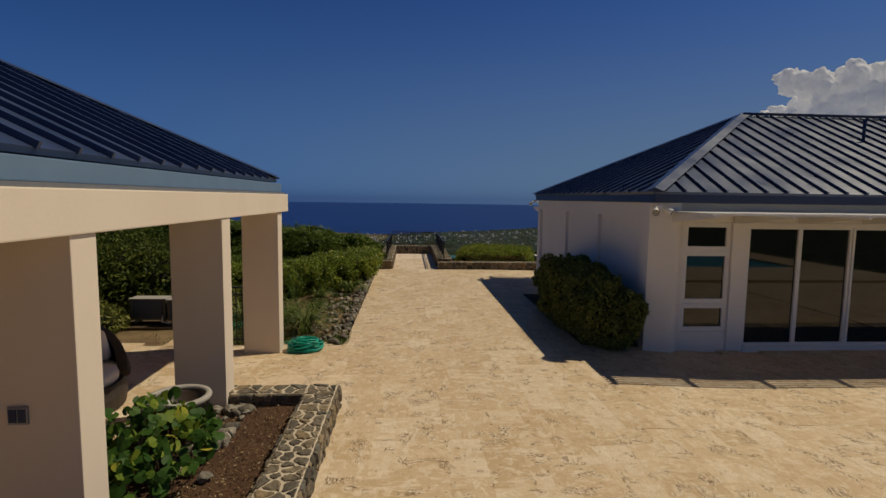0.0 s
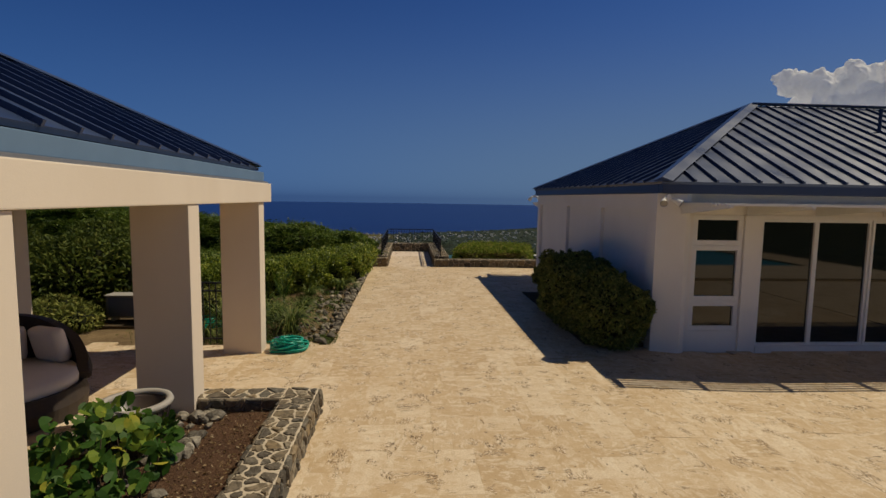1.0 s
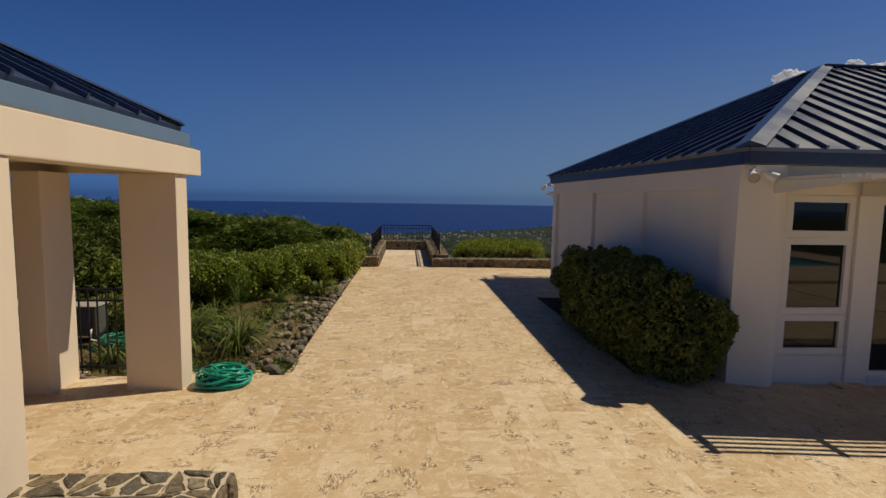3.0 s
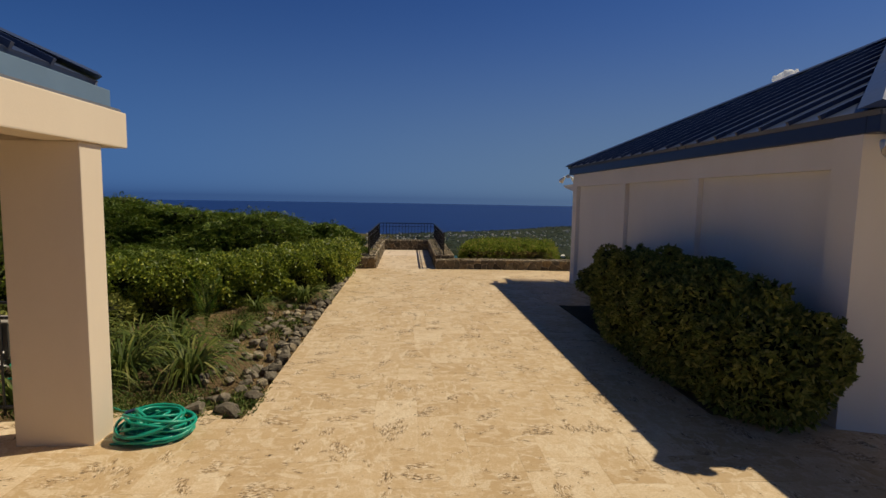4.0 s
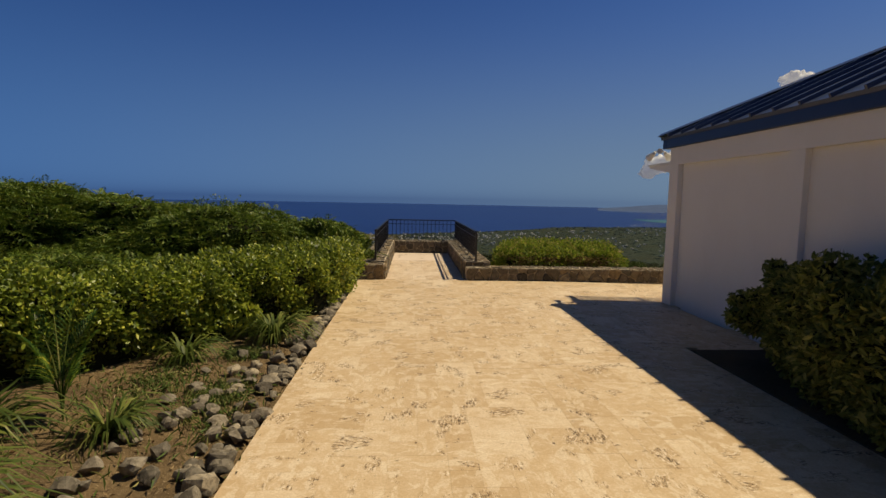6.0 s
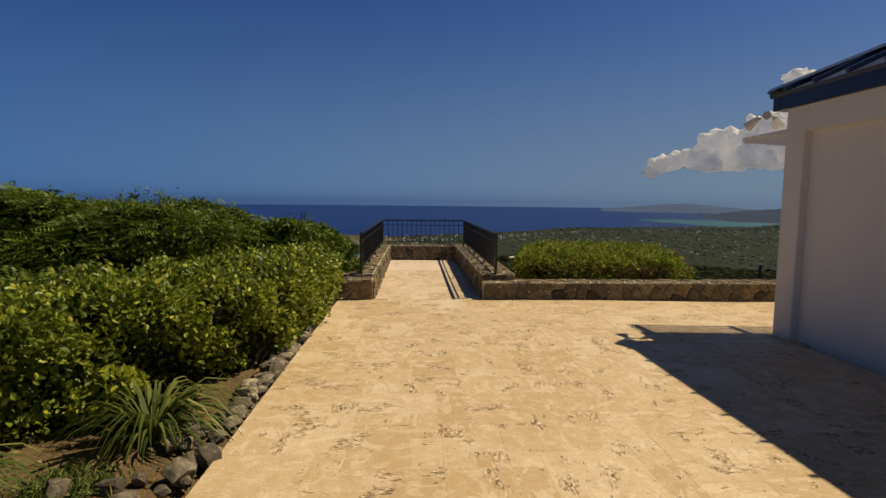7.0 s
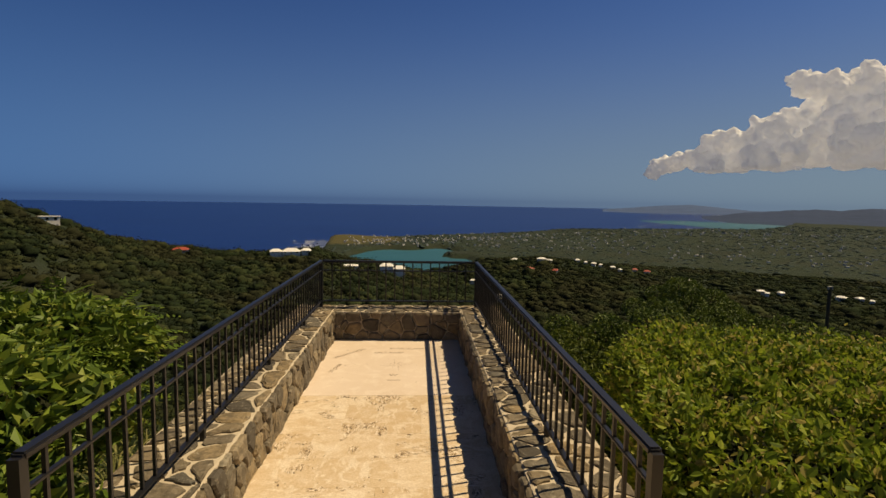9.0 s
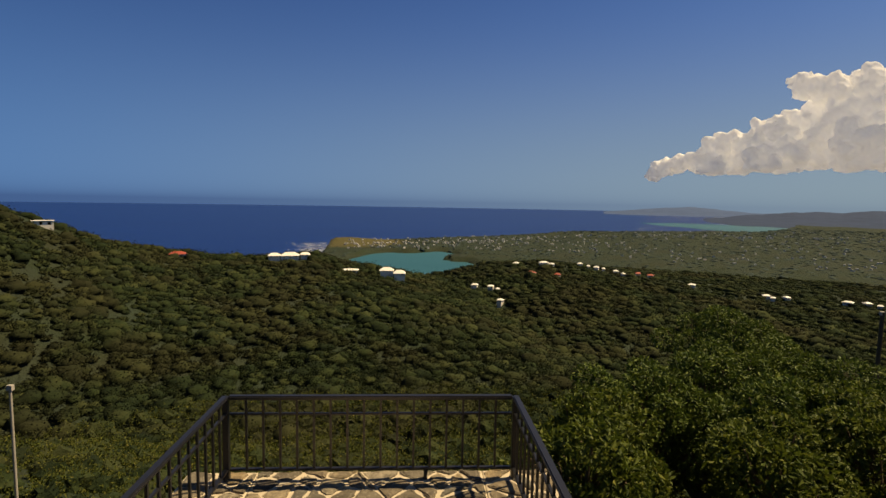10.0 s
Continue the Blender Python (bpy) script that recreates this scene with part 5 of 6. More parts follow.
def build_bed():
    n = 110
    xs, ys = np.linspace(-10, -1.505, n), np.linspace(10.352, 21.6, n)
    X, Y = np.meshgrid(xs, ys)
    Z = -0.055 + 0.03 * fractal(X, Y, 0.9) + 0.012 * fractal(X, Y, 0.22) - 0.03 * np.clip((X + 1.9) / 0.4, 0, 1)
    verts = np.stack([X, Y, Z], -1).reshape(-1, 3)
    i, j = np.meshgrid(np.arange(n - 1), np.arange(n - 1), indexing="ij")
    a = (i * n + j).ravel()
    tagged(soup("garden_soil", verts, np.stack([a, a + 1, a + n + 1, a + n], 1), SOIL, smooth=True), "dry brown garden soil littered with leaves", "soil", kind="structure")
    g = np.random.default_rng(12)
    # stones along the paving's edge, wider where the hedge draws back
    count = 0
    while count < 296:
        y = g.uniform(10.45, 19.3)
        wide = 0.85 if y < 14.8 else max(0.15, 0.85 - 0.5 * (y - 14.8))
        wide = min(wide, 0.55 + 0.25 * (y - 10.4))
        x = -1.57 - wide * g.random() ** 2.0
        r = g.uniform(0.055, 0.105) * (1.3 if g.random() < 0.12 else 1)
        rock(x, y, -0.055 + r * 0.35 + 0.035 * g.random(), r, g, "grey-brown field rock edging the garden bed", "rocks along the bed")
        count += 1
    for x, y, r in ((-1.72, 10.5, 0.16), (-2.02, 10.52, 0.13), (-1.85, 10.78, 0.10)):
        rock(x, y, 0.02, r, g, "large dark rock at the bed's corner", "rocks along the bed")
    spots = [(-3.9, 12.0, 90, 0.85), (-2.95, 12.3, 80, 0.8), (-3.4, 13.2, 80, 0.75), (-4.5, 12.7, 70, 0.8), (-3.3, 10.95, 60, 0.6), (-3.2, 11.5, 95, 0.95), (-2.46, 11.45, 95, 0.90), (-2.60, 13.42, 60, 0.5), (-2.05, 15.95, 120, 0.66), (-2.775, 15.16, 75, 0.50), (-3.6, 12.6, 80, 0.8), (-3.9, 10.9, 60, 0.6)]
    for k, (x, y, m, L) in enumerate(spots):
        strap_plant((x, y, -0.06), int(m * 1.5), L, 70 + k, "arching strap-leaved clump with some straw-coloured blades")
    palm_seedling((-3.10, 13.68, -0.05))
    sprout = [(-2.58 + 0.16 * math.cos(k * 2.4), 16.30 + 0.16 * math.sin(k * 2.4), 0.05 + 0.04 * k, 0.14, 0.14, 0.12) for k in range(6)]
    shrub("low_bush", (-2.58, 16.30), sprout, 1000, 0.085, NEW_LEAF, "small bright yellow-green bush in front of the hedge", "bush", 3, ground=-0.06)
    # low weeds and dry grass
    pos = []
    for cx, cy, sx, sy, m in ((-2.5, 10.6, 0.6, 0.15, 900), (-1.62, 10.75, 0.14, 0.22, 420), (-2.2, 14.1, 0.5, 0.5, 300), (-3.0, 13.0, 0.9, 0.7, 500), (-2.22, 15.31, 0.10, 0.09, 900), (-2.05, 14.13, 0.12, 0.16, 800), (-2.75, 14.4, 0.25, 0.3, 700), (-1.9, 13.6, 0.12, 0.3, 260), (-3.6, 11.0, 0.7, 0.4, 900), (-2.6, 10.75, 0.5, 0.2, 1100)):
        pos.append(np.column_stack([g.normal(cx, sx, m), g.normal(cy, sy, m), np.full(m, 0.0)]))
    pos = np.concatenate(pos)
    pos = pos[(pos[:, 0] < -1.45) & (pos[:, 1] > 10.37)]
    v, f = leaf_soup(pos, np.tile([0, 0, 0.8], (len(pos), 1)), 0.085, 0.1, 0.13, 0.7)
    tagged(soup("weeds", v, f, GRASS_BLADE), "sparse green weeds and dry grass in the bed", "weeds", kind="stuff")
    # fallen leaves
    m = 1500
    pos = np.column_stack([g.uniform(-4.5, -1.55, m), g.uniform(10.4, 16.5, m), g.uniform(-0.06, -0.015, m)])
    v, f = leaf_soup(pos, np.tile([1.0, 0, 0], (m, 1)), 0.045, 0, 0.5, 0.6)
    v[:, 2] = np.clip(v[:, 2], -0.06, 0.0)
    tagged(soup("leaf_litter", v, f, LITTER), "pale fallen leaves scattered on the soil", "leaf litter", kind="stuff")


def palm_seedling(at):
    p = thing("palm_seedling", at, "young feathery palm seedling in front of the hedge", "palm")
    bm = bmesh.new()
    verts, faces = [], []
    for k, (a, L) in enumerate(((100, 0.95), (160, 0.9), (60, 0.85), (215, 0.75), (20, 0.7), (130, 1.0), (280, 0.6))):
        a = math.radians(a)
        d = np.array([math.cos(a), math.sin(a), 0])
        s = np.array([-d[1], d[0], 0])
        stem = []
        for u in np.linspace(0, 1, 26):
            q = d * L * 0.30 * u ** 1.8 + np.array([0, 0, L * (1.25 * u - 0.35 * u * u)])
            stem.append(q)
            if u > 0.22:
                reach = 0.20 * math.sin(math.pi * min(1.0, 0.18 + u * 0.86)) + 0.03
                for side in (-1, 1):
                    b = len(verts)
                    tip = q + s * side * reach + d * 0.06 + np.array([0, 0, 0.14 - 0.06 * u])
                    mid = (q + tip) / 2 + np.array([0, 0, 0.025])
                    verts += [q, mid + d * 0.009, tip, mid - d * 0.009]
                    faces.append((b, b + 1, b + 2, b + 3))
        tube(bm, stem, [0.009 * (1 - 0.036 * i) for i in range(26)], 5)
    part("stem", bm, STRAP_LEAF, p)
    soup("fronds", verts, faces, LUSH_LEAF, p)


def build_hose():
    hose = thing("garden_hose", (-2.15, 10.02, 0), "coiled green rubber garden hose on travertine paving", "hose")
    g = np.random.default_rng(9)
    pts = []
    turns = 26
    for k in range(turns * 26):
        a = k / 26 * 2 * math.pi
        lap = k / 26
        r = 0.190 + 0.055 * math.sin(lap * 2.1) + 0.04 * math.sin(lap * 5.3 + 1)
        z = 0.014 + 0.0088 * lap * (0.72 + 0.28 * math.sin(a + 0.9 * lap)) + 0.012 * math.sin(a * 2 + lap)
        pts.append((r * 1.12 * math.cos(a) + 0.03 * math.sin(lap), r * 0.92 * math.sin(a) + 0.03 * math.cos(lap * 1.3), max(0.012, z)))
    end = pts[-1]
    pts += [(end[0] - 0.10, end[1] + 0.12, end[2] - 0.02), (-0.2, 0.28, 0.12), (-0.34, 0.40, 0.03), (-0.55, 0.5, 0.005), (-0.9, 0.75, -0.01), (-1.4, 0.8, -0.01)]
    part("coil", tube(bmesh.new(), pts, 0.0125, 8), RUBBER, hose, smooth=True)
    part("tail", tube(bmesh.new(), [(0.24, 0.05, 0.012), (0.05, -0.21, 0.012), (-0.18, -0.17, 0.012), (-0.28, -0.19, 0.012)], 0.0105, 8), RUBBER, hose, smooth=True)
    part("fitting", bar(bmesh.new(), (-0.25, -0.01, 0.20), (-0.17, 0.05, 0.215), 0.03, round_=10), FASCIA, hose, "dark hose fitting")


def build_spare_hose():
    hose = thing("garden_hose", (-4.2, 11.7, -0.03), "loose green hose lying in loops on the grass", "hose")
    pts = []
    for k in range(150):
        a = k / 22 * 2 * math.pi
        r = 0.30 + 0.09 * math.sin(k * 0.11)
        pts.append((r * 1.2 * math.cos(a) + 0.0016 * k, r * 0.8 * math.sin(a), 0.02 + 0.0012 * k + 0.015 * math.sin(a * 1.5)))
    part("coil", tube(bmesh.new(), pts, 0.0125, 7), RUBBER, hose, smooth=True)


# ---- planter ----
def lathe(bm, profile, sides=28):
    rings = [[bm.verts.new((r * math.cos(k), r * math.sin(k), z)) for k in np.linspace(0, 2 * math.pi, sides, endpoint=False)] for r, z in profile]
    for a, b in zip(rings, rings[1:]):
        for k in range(sides):
            bm.faces.new((a[k], a[(k + 1) % sides], b[(k + 1) % sides], b[k]))
    return bm


def build_planter():
    n = 60
    xs, ys = np.linspace(-3.3, -1.6, n), np.linspace(2.6, 7.22, n)
    X, Y = np.meshgrid(xs, ys)
    Z = 0.13 + 0.02 * fractal(X, Y, 0.5) + 0.012 * fractal(X, Y, 0.12)
    verts = np.stack([X, Y, Z], -1).reshape(-1, 3)
    i, j = np.meshgrid(np.arange(n - 1), np.arange(n - 1), indexing="ij")
    a = (i * n + j).ravel()
    tagged(soup("planter_soil", verts, np.stack([a, a + 1, a + n + 1, a + n], 1), MULCH, smooth=True), "dark brown bark mulch filling the stone planter", "mulch", kind="structure")
    g = np.random.default_rng(31)
    m = 1600
    pos = np.column_stack([g.uniform(-2.6, -1.62, m), g.uniform(4.4, 7.2, m), g.uniform(0.12, 0.165, m)])
    v, f = leaf_soup(pos, np.tile([1.0, 0, 0], (m, 1)), 0.035, 0, 0.4, 0.7)
    v[:, 2] = np.clip(v[:, 2], 0.11, 0.18)
    tagged(soup("bark_chips", v, f, LITTER), "pale bark chips strewn over the mulch", "bark chips", kind="stuff")
    # rocks under the columns and round the pot
    for k in range(64):
        t = g.random()
        x, y = -2.62 + 0.2 * g.normal(), 5.4 + 1.75 * t
        if t > 0.75:
            x = -2.95 + 0.75 * g.random()
        if math.hypot(x + 2.74, y - 6.28) < 0.3:
            x = -2.34 + 0.1 * g.random()
        r = g.uniform(0.045, 0.10)
        rock(x, y, 0.14 + r * 0.3, r, g, "rounded grey river rock on the planter mulch", "planter rocks", True)
    for x, y, r in ((-3.3, 6.9, 0.19), (-3.05, 6.72, 0.21), (-2.82, 6.93, 0.20), (-2.62, 6.72, 0.16), (-3.4, 6.5, 0.18), (-3.15, 6.35, 0.20), (-2.45, 6.98, 0.14), (-3.5, 7.0, 0.17), (-2.95, 6.48, 0.15)):
        rock(x, y, 0.17, r, g, "large angular grey rock beside the column", "planter rocks", True, 0.7)
    pot = thing("planter_pot", (-2.74, 6.28, 0.12), "empty dark ribbed urn with a wide grey rim", "pot")
    bm = lathe(bmesh.new(), [(0.0, 0.0), (0.15, 0.0), (0.17, 0.05), (0.16, 0.12), (0.19, 0.14), (0.24, 0.26), (0.27, 0.40), (0.25, 0.43), (0.22, 0.40), (0.18, 0.30), (0.0, 0.27)])
    part("body", bm, CERAMIC, pot, smooth=True)
    part("rim", lathe(bmesh.new(), [(0.245, 0.40), (0.285, 0.40), (0.30, 0.425), (0.29, 0.45), (0.25, 0.452), (0.235, 0.43), (0.245, 0.40)]), GREY_RIM, pot, "pale grey rolled rim", smooth=True)
    part("band", lathe(bmesh.new(), [(0.165, 0.125), (0.20, 0.13), (0.205, 0.15), (0.19, 0.155)]), GREY_RIM, pot, smooth=True)
    for k in range(28):
        a = k / 28 * 2 * math.pi
        part("rib", tube(bmesh.new(), [(0.20 * math.cos(a), 0.20 * math.sin(a), 0.16), (0.242 * math.cos(a), 0.242 * math.sin(a), 0.26), (0.268 * math.cos(a), 0.268 * math.sin(a), 0.385)], 0.008, 5), CERAMIC, pot)
    pot.scale = (1.1, 1.1, 1.15)
    grape_plant()


def grape_plant():
    """A mound of round, heart-shaped leaves on stalks."""
    p = thing("leafy_plant", (-2.75, 5.6, 0.13), "lush mound of large round green and yellow leaves", "plant")
    g = np.random.default_rng(55)
    bm, verts, faces = bmesh.new(), [], []
    for k in range(460):
        a, r = g.uniform(0, 2 * math.pi), math.sqrt(g.random())
        foot = np.array([0.48 * r * math.cos(a), 0.85 * r * math.sin(a), 0.0])
        h = (0.12 + 0.50 * (1 - r ** 2) * g.uniform(0.55, 1.1)) + 0.06 * g.random()
        tip = foot * 1.12 + np.array([g.normal(0, 0.05), g.normal(0, 0.05), h])
        if k % 3 == 0:
            tube(bm, [tuple(foot), tuple((foot + tip) / 2 + [0.02, 0.01, 0]), tuple(tip)], 0.004, 4)
        R = g.uniform(0.035, 0.072)
        nrm = np.array([foot[0] * 0.9 + g.normal(0, 0.6), foot[1] * 0.6 + g.normal(0, 0.6) - 0.35, 0.6])
        nrm /= np.linalg.norm(nrm)
        u = np.cross(nrm, g.normal(0, 1, 3))
        u /= np.linalg.norm(u)
        w = np.cross(nrm, u)
        b = len(verts)
        verts.append(tip)
        for t in np.linspace(0.35, 2 * math.pi - 0.35, 9):
            rr = R * (1.05 - 0.18 * math.cos(t))
            verts.append(tip + rr * (-math.cos(t) * u * 1.0 + math.sin(t) * w) + nrm * (0.25 * R * math.cos(2 * t) * 0.5 - 0.10 * R))
        faces += [(b, b + 1 + i, b + 2 + i) for i in range(8)]
    part("stem", bm, BARK, p)
    soup("leaves", verts, faces, LUSH_LEAF, p)


# ---- pavilion furniture and yard ----
def build_yard():
    bed = thing("daybed", (-4.8, 7.45, 0), "round dark wicker daybed with white cushions in a pavilion", "daybed")
    sides = 40

    def shell(r0, r1, z0, z1f, a0, a1, n):
        bm = bmesh.new()
        rings = []
        for t in np.linspace(a0, a1, n):
            c, s = math.cos(t), math.sin(t)
            z1 = z1f(t)
            rings.append([bm.verts.new((r * c, r * s, z)) for r, z in ((r0, z0), (r1, z0), (r1 + 0.02, (z0 + z1) / 2), (r1 - 0.02, z1), (r0 - 0.02, z1), (r0, (z0 + z1) / 2))])
        for a, b in zip(rings, rings[1:]):
            for k in range(6):
                bm.faces.new((a[k], b[k], b[(k + 1) % 6], a[(k + 1) % 6]))
        bm.faces.new(rings[0][::-1])
        bm.faces.new(rings[-1])
        return bm

    part("base", shell(0.62, 0.80, 0.02, lambda t: 0.34, 0, 2 * math.pi, sides), WICKER, bed)
    part("backrest", shell(0.72, 0.84, 0.35, lambda t: 0.42 + 0.62 * max(0.0, math.sin((t - 0.35) / 3.6 * math.pi)), 0.35, 3.95, 34), WICKER, bed)
    part("cushion", lathe(bmesh.new(), [(0.0, 0.30), (0.66, 0.30), (0.73, 0.33), (0.74, 0.42), (0.70, 0.48), (0.0, 0.50)]), CUSHION, bed, "thick white seat cushion", smooth=True)
    for a in (70, 125, 180):
        bm = box(bmesh.new(), (-0.24, -0.08, -0.22), (0.24, 0.08, 0.22), 0.07)
        q = part("pillow", bm, CUSHION, bed, "white back pillow", smooth=True)
        t = math.radians(a)
        q.matrix_basis = pose(0.56 * math.cos(t), 0.56 * math.sin(t), 0.70, 14, 0, a - 90)
    # air conditioners on a slab behind the pavilion
    slab = tagged(boxed("equipment_slab", (-6.3, 11.6, -0.1), (-4.45, 12.4, 0.02), DARK_SOIL, bevel=0.02), "pale concrete pad under outdoor equipment", "slab", kind="structure")
    for x, y, turn in ((-5.75, 12.0, 0), (-4.95, 11.9, 0)):
        ac = thing("air_conditioner", (x, y, 0.12), "grey outdoor air-conditioning unit with a louvred grille", "air conditioner", "outdoor units")
        ac.scale = (1.0, 1.0, 0.70)
        part("case", box(bmesh.new(), (-0.36, -0.16, 0), (0.36, 0.16, 0.62), 0.02), DULL_METAL, ac)
        part("cover", box(bmesh.new(), (-0.38, -0.18, 0.62), (0.38, 0.18, 0.65), 0.008), GREY_RIM, ac)
        for k in range(13):
            part("louvre", box(bmesh.new(), (0.362, -0.13, 0.06 + 0.042 * k), (0.372, 0.13, 0.08 + 0.042 * k)), GREY_METAL, ac)
        part("grille", box(bmesh.new(), (-0.30, -0.172, 0.06), (0.30, -0.161, 0.58)), FASCIA, ac, "dark fan grille")
        for sx in (-0.28, 0.24):
            part("leg", box(bmesh.new(), (sx, -0.14, -0.10), (sx + 0.05, 0.14, 0.0)), GREY_METAL, ac)
        part("pipe", tube(bmesh.new(), [(0.30, -0.17, 0.15), (0.34, -0.26, 0.12), (0.34, -0.28, -0.02), (0.5, -0.3, -0.06)], 0.014, 6), WHITE, ac)
    fence = thing("yard_fence", (-4.06, 10.46, 0), "short black iron fence between pavilion columns", "fence")
    for z in (0.08, 0.92, 1.06):
        part("rail", box(bmesh.new(), (0, -0.012, z - 0.012), (0.92, 0.012, z + 0.012)), BLACK_METAL, fence)
    for k in range(9):
        part("picket", bar(bmesh.new(), (0.03 + 0.108 * k, 0, 0.0), (0.03 + 0.108 * k, 0, 1.07), 0.016), BLACK_METAL, fence)
    # garden hedge seen through the pavilion
    for k, (x, y, z) in enumerate([(-7.0, 13.9, 1.45), (-8.6, 13.4, 1.5), (-10.4, 12.9, 1.6), (-7.5, 15.2, 1.4), (-10.5, 14.5, 1.6), (-9.0, 17.5, 1.7), (-12.5, 13.0, 1.9), (-13.0, 16.5, 2.0)]):
        g = np.random.default_rng(140 + k)
        blobs = [(x + g.uniform(-1.3, 1.3), y + g.uniform(-1, 1), z - g.uniform(0.6, 1.2), g.uniform(0.7, 1.0), g.uniform(0.7, 1.0), g.uniform(0.6, 0.85)) for _ in range(5)]
        shrub("garden_shrub", (x, y), blobs, 300, 0.15, DARK_LEAF, "dense dark-green shrub behind the pavilion", "shrub", 5, 0.8, 0.42, -0.1)
    # low plants added to darken yard ground that lies in the pavilion's shadow
    for k, (x, y) in enumerate([(-7.0, 11.75), (-8.6, 11.5), (-6.0, 13.1), (-4.9, 13.0)]):
        g = np.random.default_rng(160 + k)
        blobs = [(x + g.uniform(-0.6, 0.6), y + g.uniform(-0.35, 0.35), g.uniform(0.1, 0.3), g.uniform(0.3, 0.5), g.uniform(0.3, 0.45), g.uniform(0.2, 0.32)) for _ in range(7)]
        shrub("yard_shade_plant", (x, y), blobs, 420, 0.11, BUSH_LEAF, "low leafy plant added to darken shaded ground near outdoor equipment", "plant", 4, 0.8, 0.42, -0.1)
    boxed("bush_bed", (3.0, 10.32, -0.25), (4.2, 15.48, 0.005), DARK_SOIL, None)
    tagged(bpy.data.objects["bush_bed"], "dark soil strip beside the house wall", "soil", kind="structure")
    tagged(boxed("pool_water", (9.5, -9.6, -0.5), (16.5, -1.4, -0.07), POOL), "turquoise swimming pool sunk in the terrace", "pool", kind="structure")


def engrave(words, x, y, size, turn):
    cu = bpy.data.curves.new("lettering", "FONT")
    cu.body, cu.size, cu.extrude, cu.align_x = words, size, 0.0006, "CENTER"
    tmp = bpy.data.objects.new("lettering", cu)
    scene.collection.objects.link(tmp)
    bpy.context.view_layer.update()
    mesh = bpy.data.meshes.new_from_object(tmp.evaluated_get(bpy.context.evaluated_depsgraph_get()))
    bpy.data.objects.remove(tmp)
    ob = finish("lettering", mesh, ENGRAVED, ground_slab)
    ob.matrix_world = pose(x, y, 0.0010, 0, 0, turn)
    return ob


def build_compass():
    slab = boxed("compass_slab", (-0.926, 24.2, -0.02), (0.797, 26.255, 0.0), PINK_SLAB, ground_slab, "smooth pinkish cast slab with engraved bearings")
    engrave("BUCK ISLAND", 0.09, 25.80, 0.075, 0)
    engrave("SALT RIVER", -0.14, 25.62, 0.075, 0)
    engrave("VIRGIN GORDA", -0.61, 25.60, 0.075, 50)
    engrave("ST JOHN", -0.70, 25.03, 0.075, 75)
    engrave("W", -0.05, 24.77, 0.09, 0)
    star = bmesh.new()
    for k in range(8):
        a = math.radians(45 * k + 8)
        L = 0.24 if k % 2 == 0 else 0.13
        tipv = star.verts.new((L * math.cos(a), L * math.sin(a), 0))
        l = star.verts.new((0.035 * math.cos(a + 0.6), 0.035 * math.sin(a + 0.6), 0))
        m = star.verts.new((0.026 * math.cos(a + 0.6), 0.026 * math.sin(a + 0.6), 0))
        star.faces.new((tipv, l, m))
    ob = part("compass_star", star, ENGRAVED, ground_slab)
    ob.location = (-0.03, 25.16, 0.0012)
    bar_bm = box(bmesh.new(), (-0.11, 24.63, -0.001), (0.03, 24.645, 0.0012))
    part("engraved_line", bar_bm, ENGRAVED, ground_slab)


# ---- woods and far things ----
def ground_at(az, dep):
    """Where the line of sight at that bearing and depression meets the land."""
    a, d = math.radians(az), math.tan(math.radians(dep))
    r = np.geomspace(20, 4700, 4000)
    x, y = VIEW.x + r * math.sin(a), VIEW.y + r * math.cos(a)
    z = np.maximum(land_height(x, y), SEA_Z)
    below = np.nonzero(2.5 - r * d < z)[0]
    k = below[0] if len(below) else len(r) - 1
    return float(x[k]), float(y[k]), float(z[k]), float(r[k])


def clumps(x, y, rad, tall, leaves, leaf, seed, flat=0.75):
    """Many crowns at once: leaves on the upper shells of ellipsoids that stand on the land."""
    g = np.random.default_rng(seed)
    n = len(x)
    z = land_height(x, y)
    d = g.normal(0, 1, (n, leaves, 3))
    d[..., 2] = np.abs(d[..., 2]) * 0.9 + 0.05
    d /= np.linalg.norm(d, axis=2, keepdims=True)
    shape = 1 + 0.28 * np.sin(d[..., 0] * 5 + x[:, None]) * np.sin(d[..., 1] * 5 + y[:, None])
    p = np.empty((n, leaves, 3))
    k = g.uniform(0.85, 1.18, (n, leaves)) * shape
    p[..., 0] = x[:, None] + d[..., 0] * rad[:, None] * k
    p[..., 1] = y[:, None] + d[..., 1] * rad[:, None] * k
    p[..., 2] = z[:, None] + tall[:, None] * 0.25 + d[..., 2] * tall[:, None] * flat * k
    size = np.repeat(leaf, leaves) if np.ndim(leaf) else np.full(n * leaves, leaf)
    return p.reshape(-1, 3), d.reshape(-1, 3), size


def leaf_soup_sized(pos, out, size, width):
    return leaf_soup(pos, out, size, 0.2, width, 0.55)


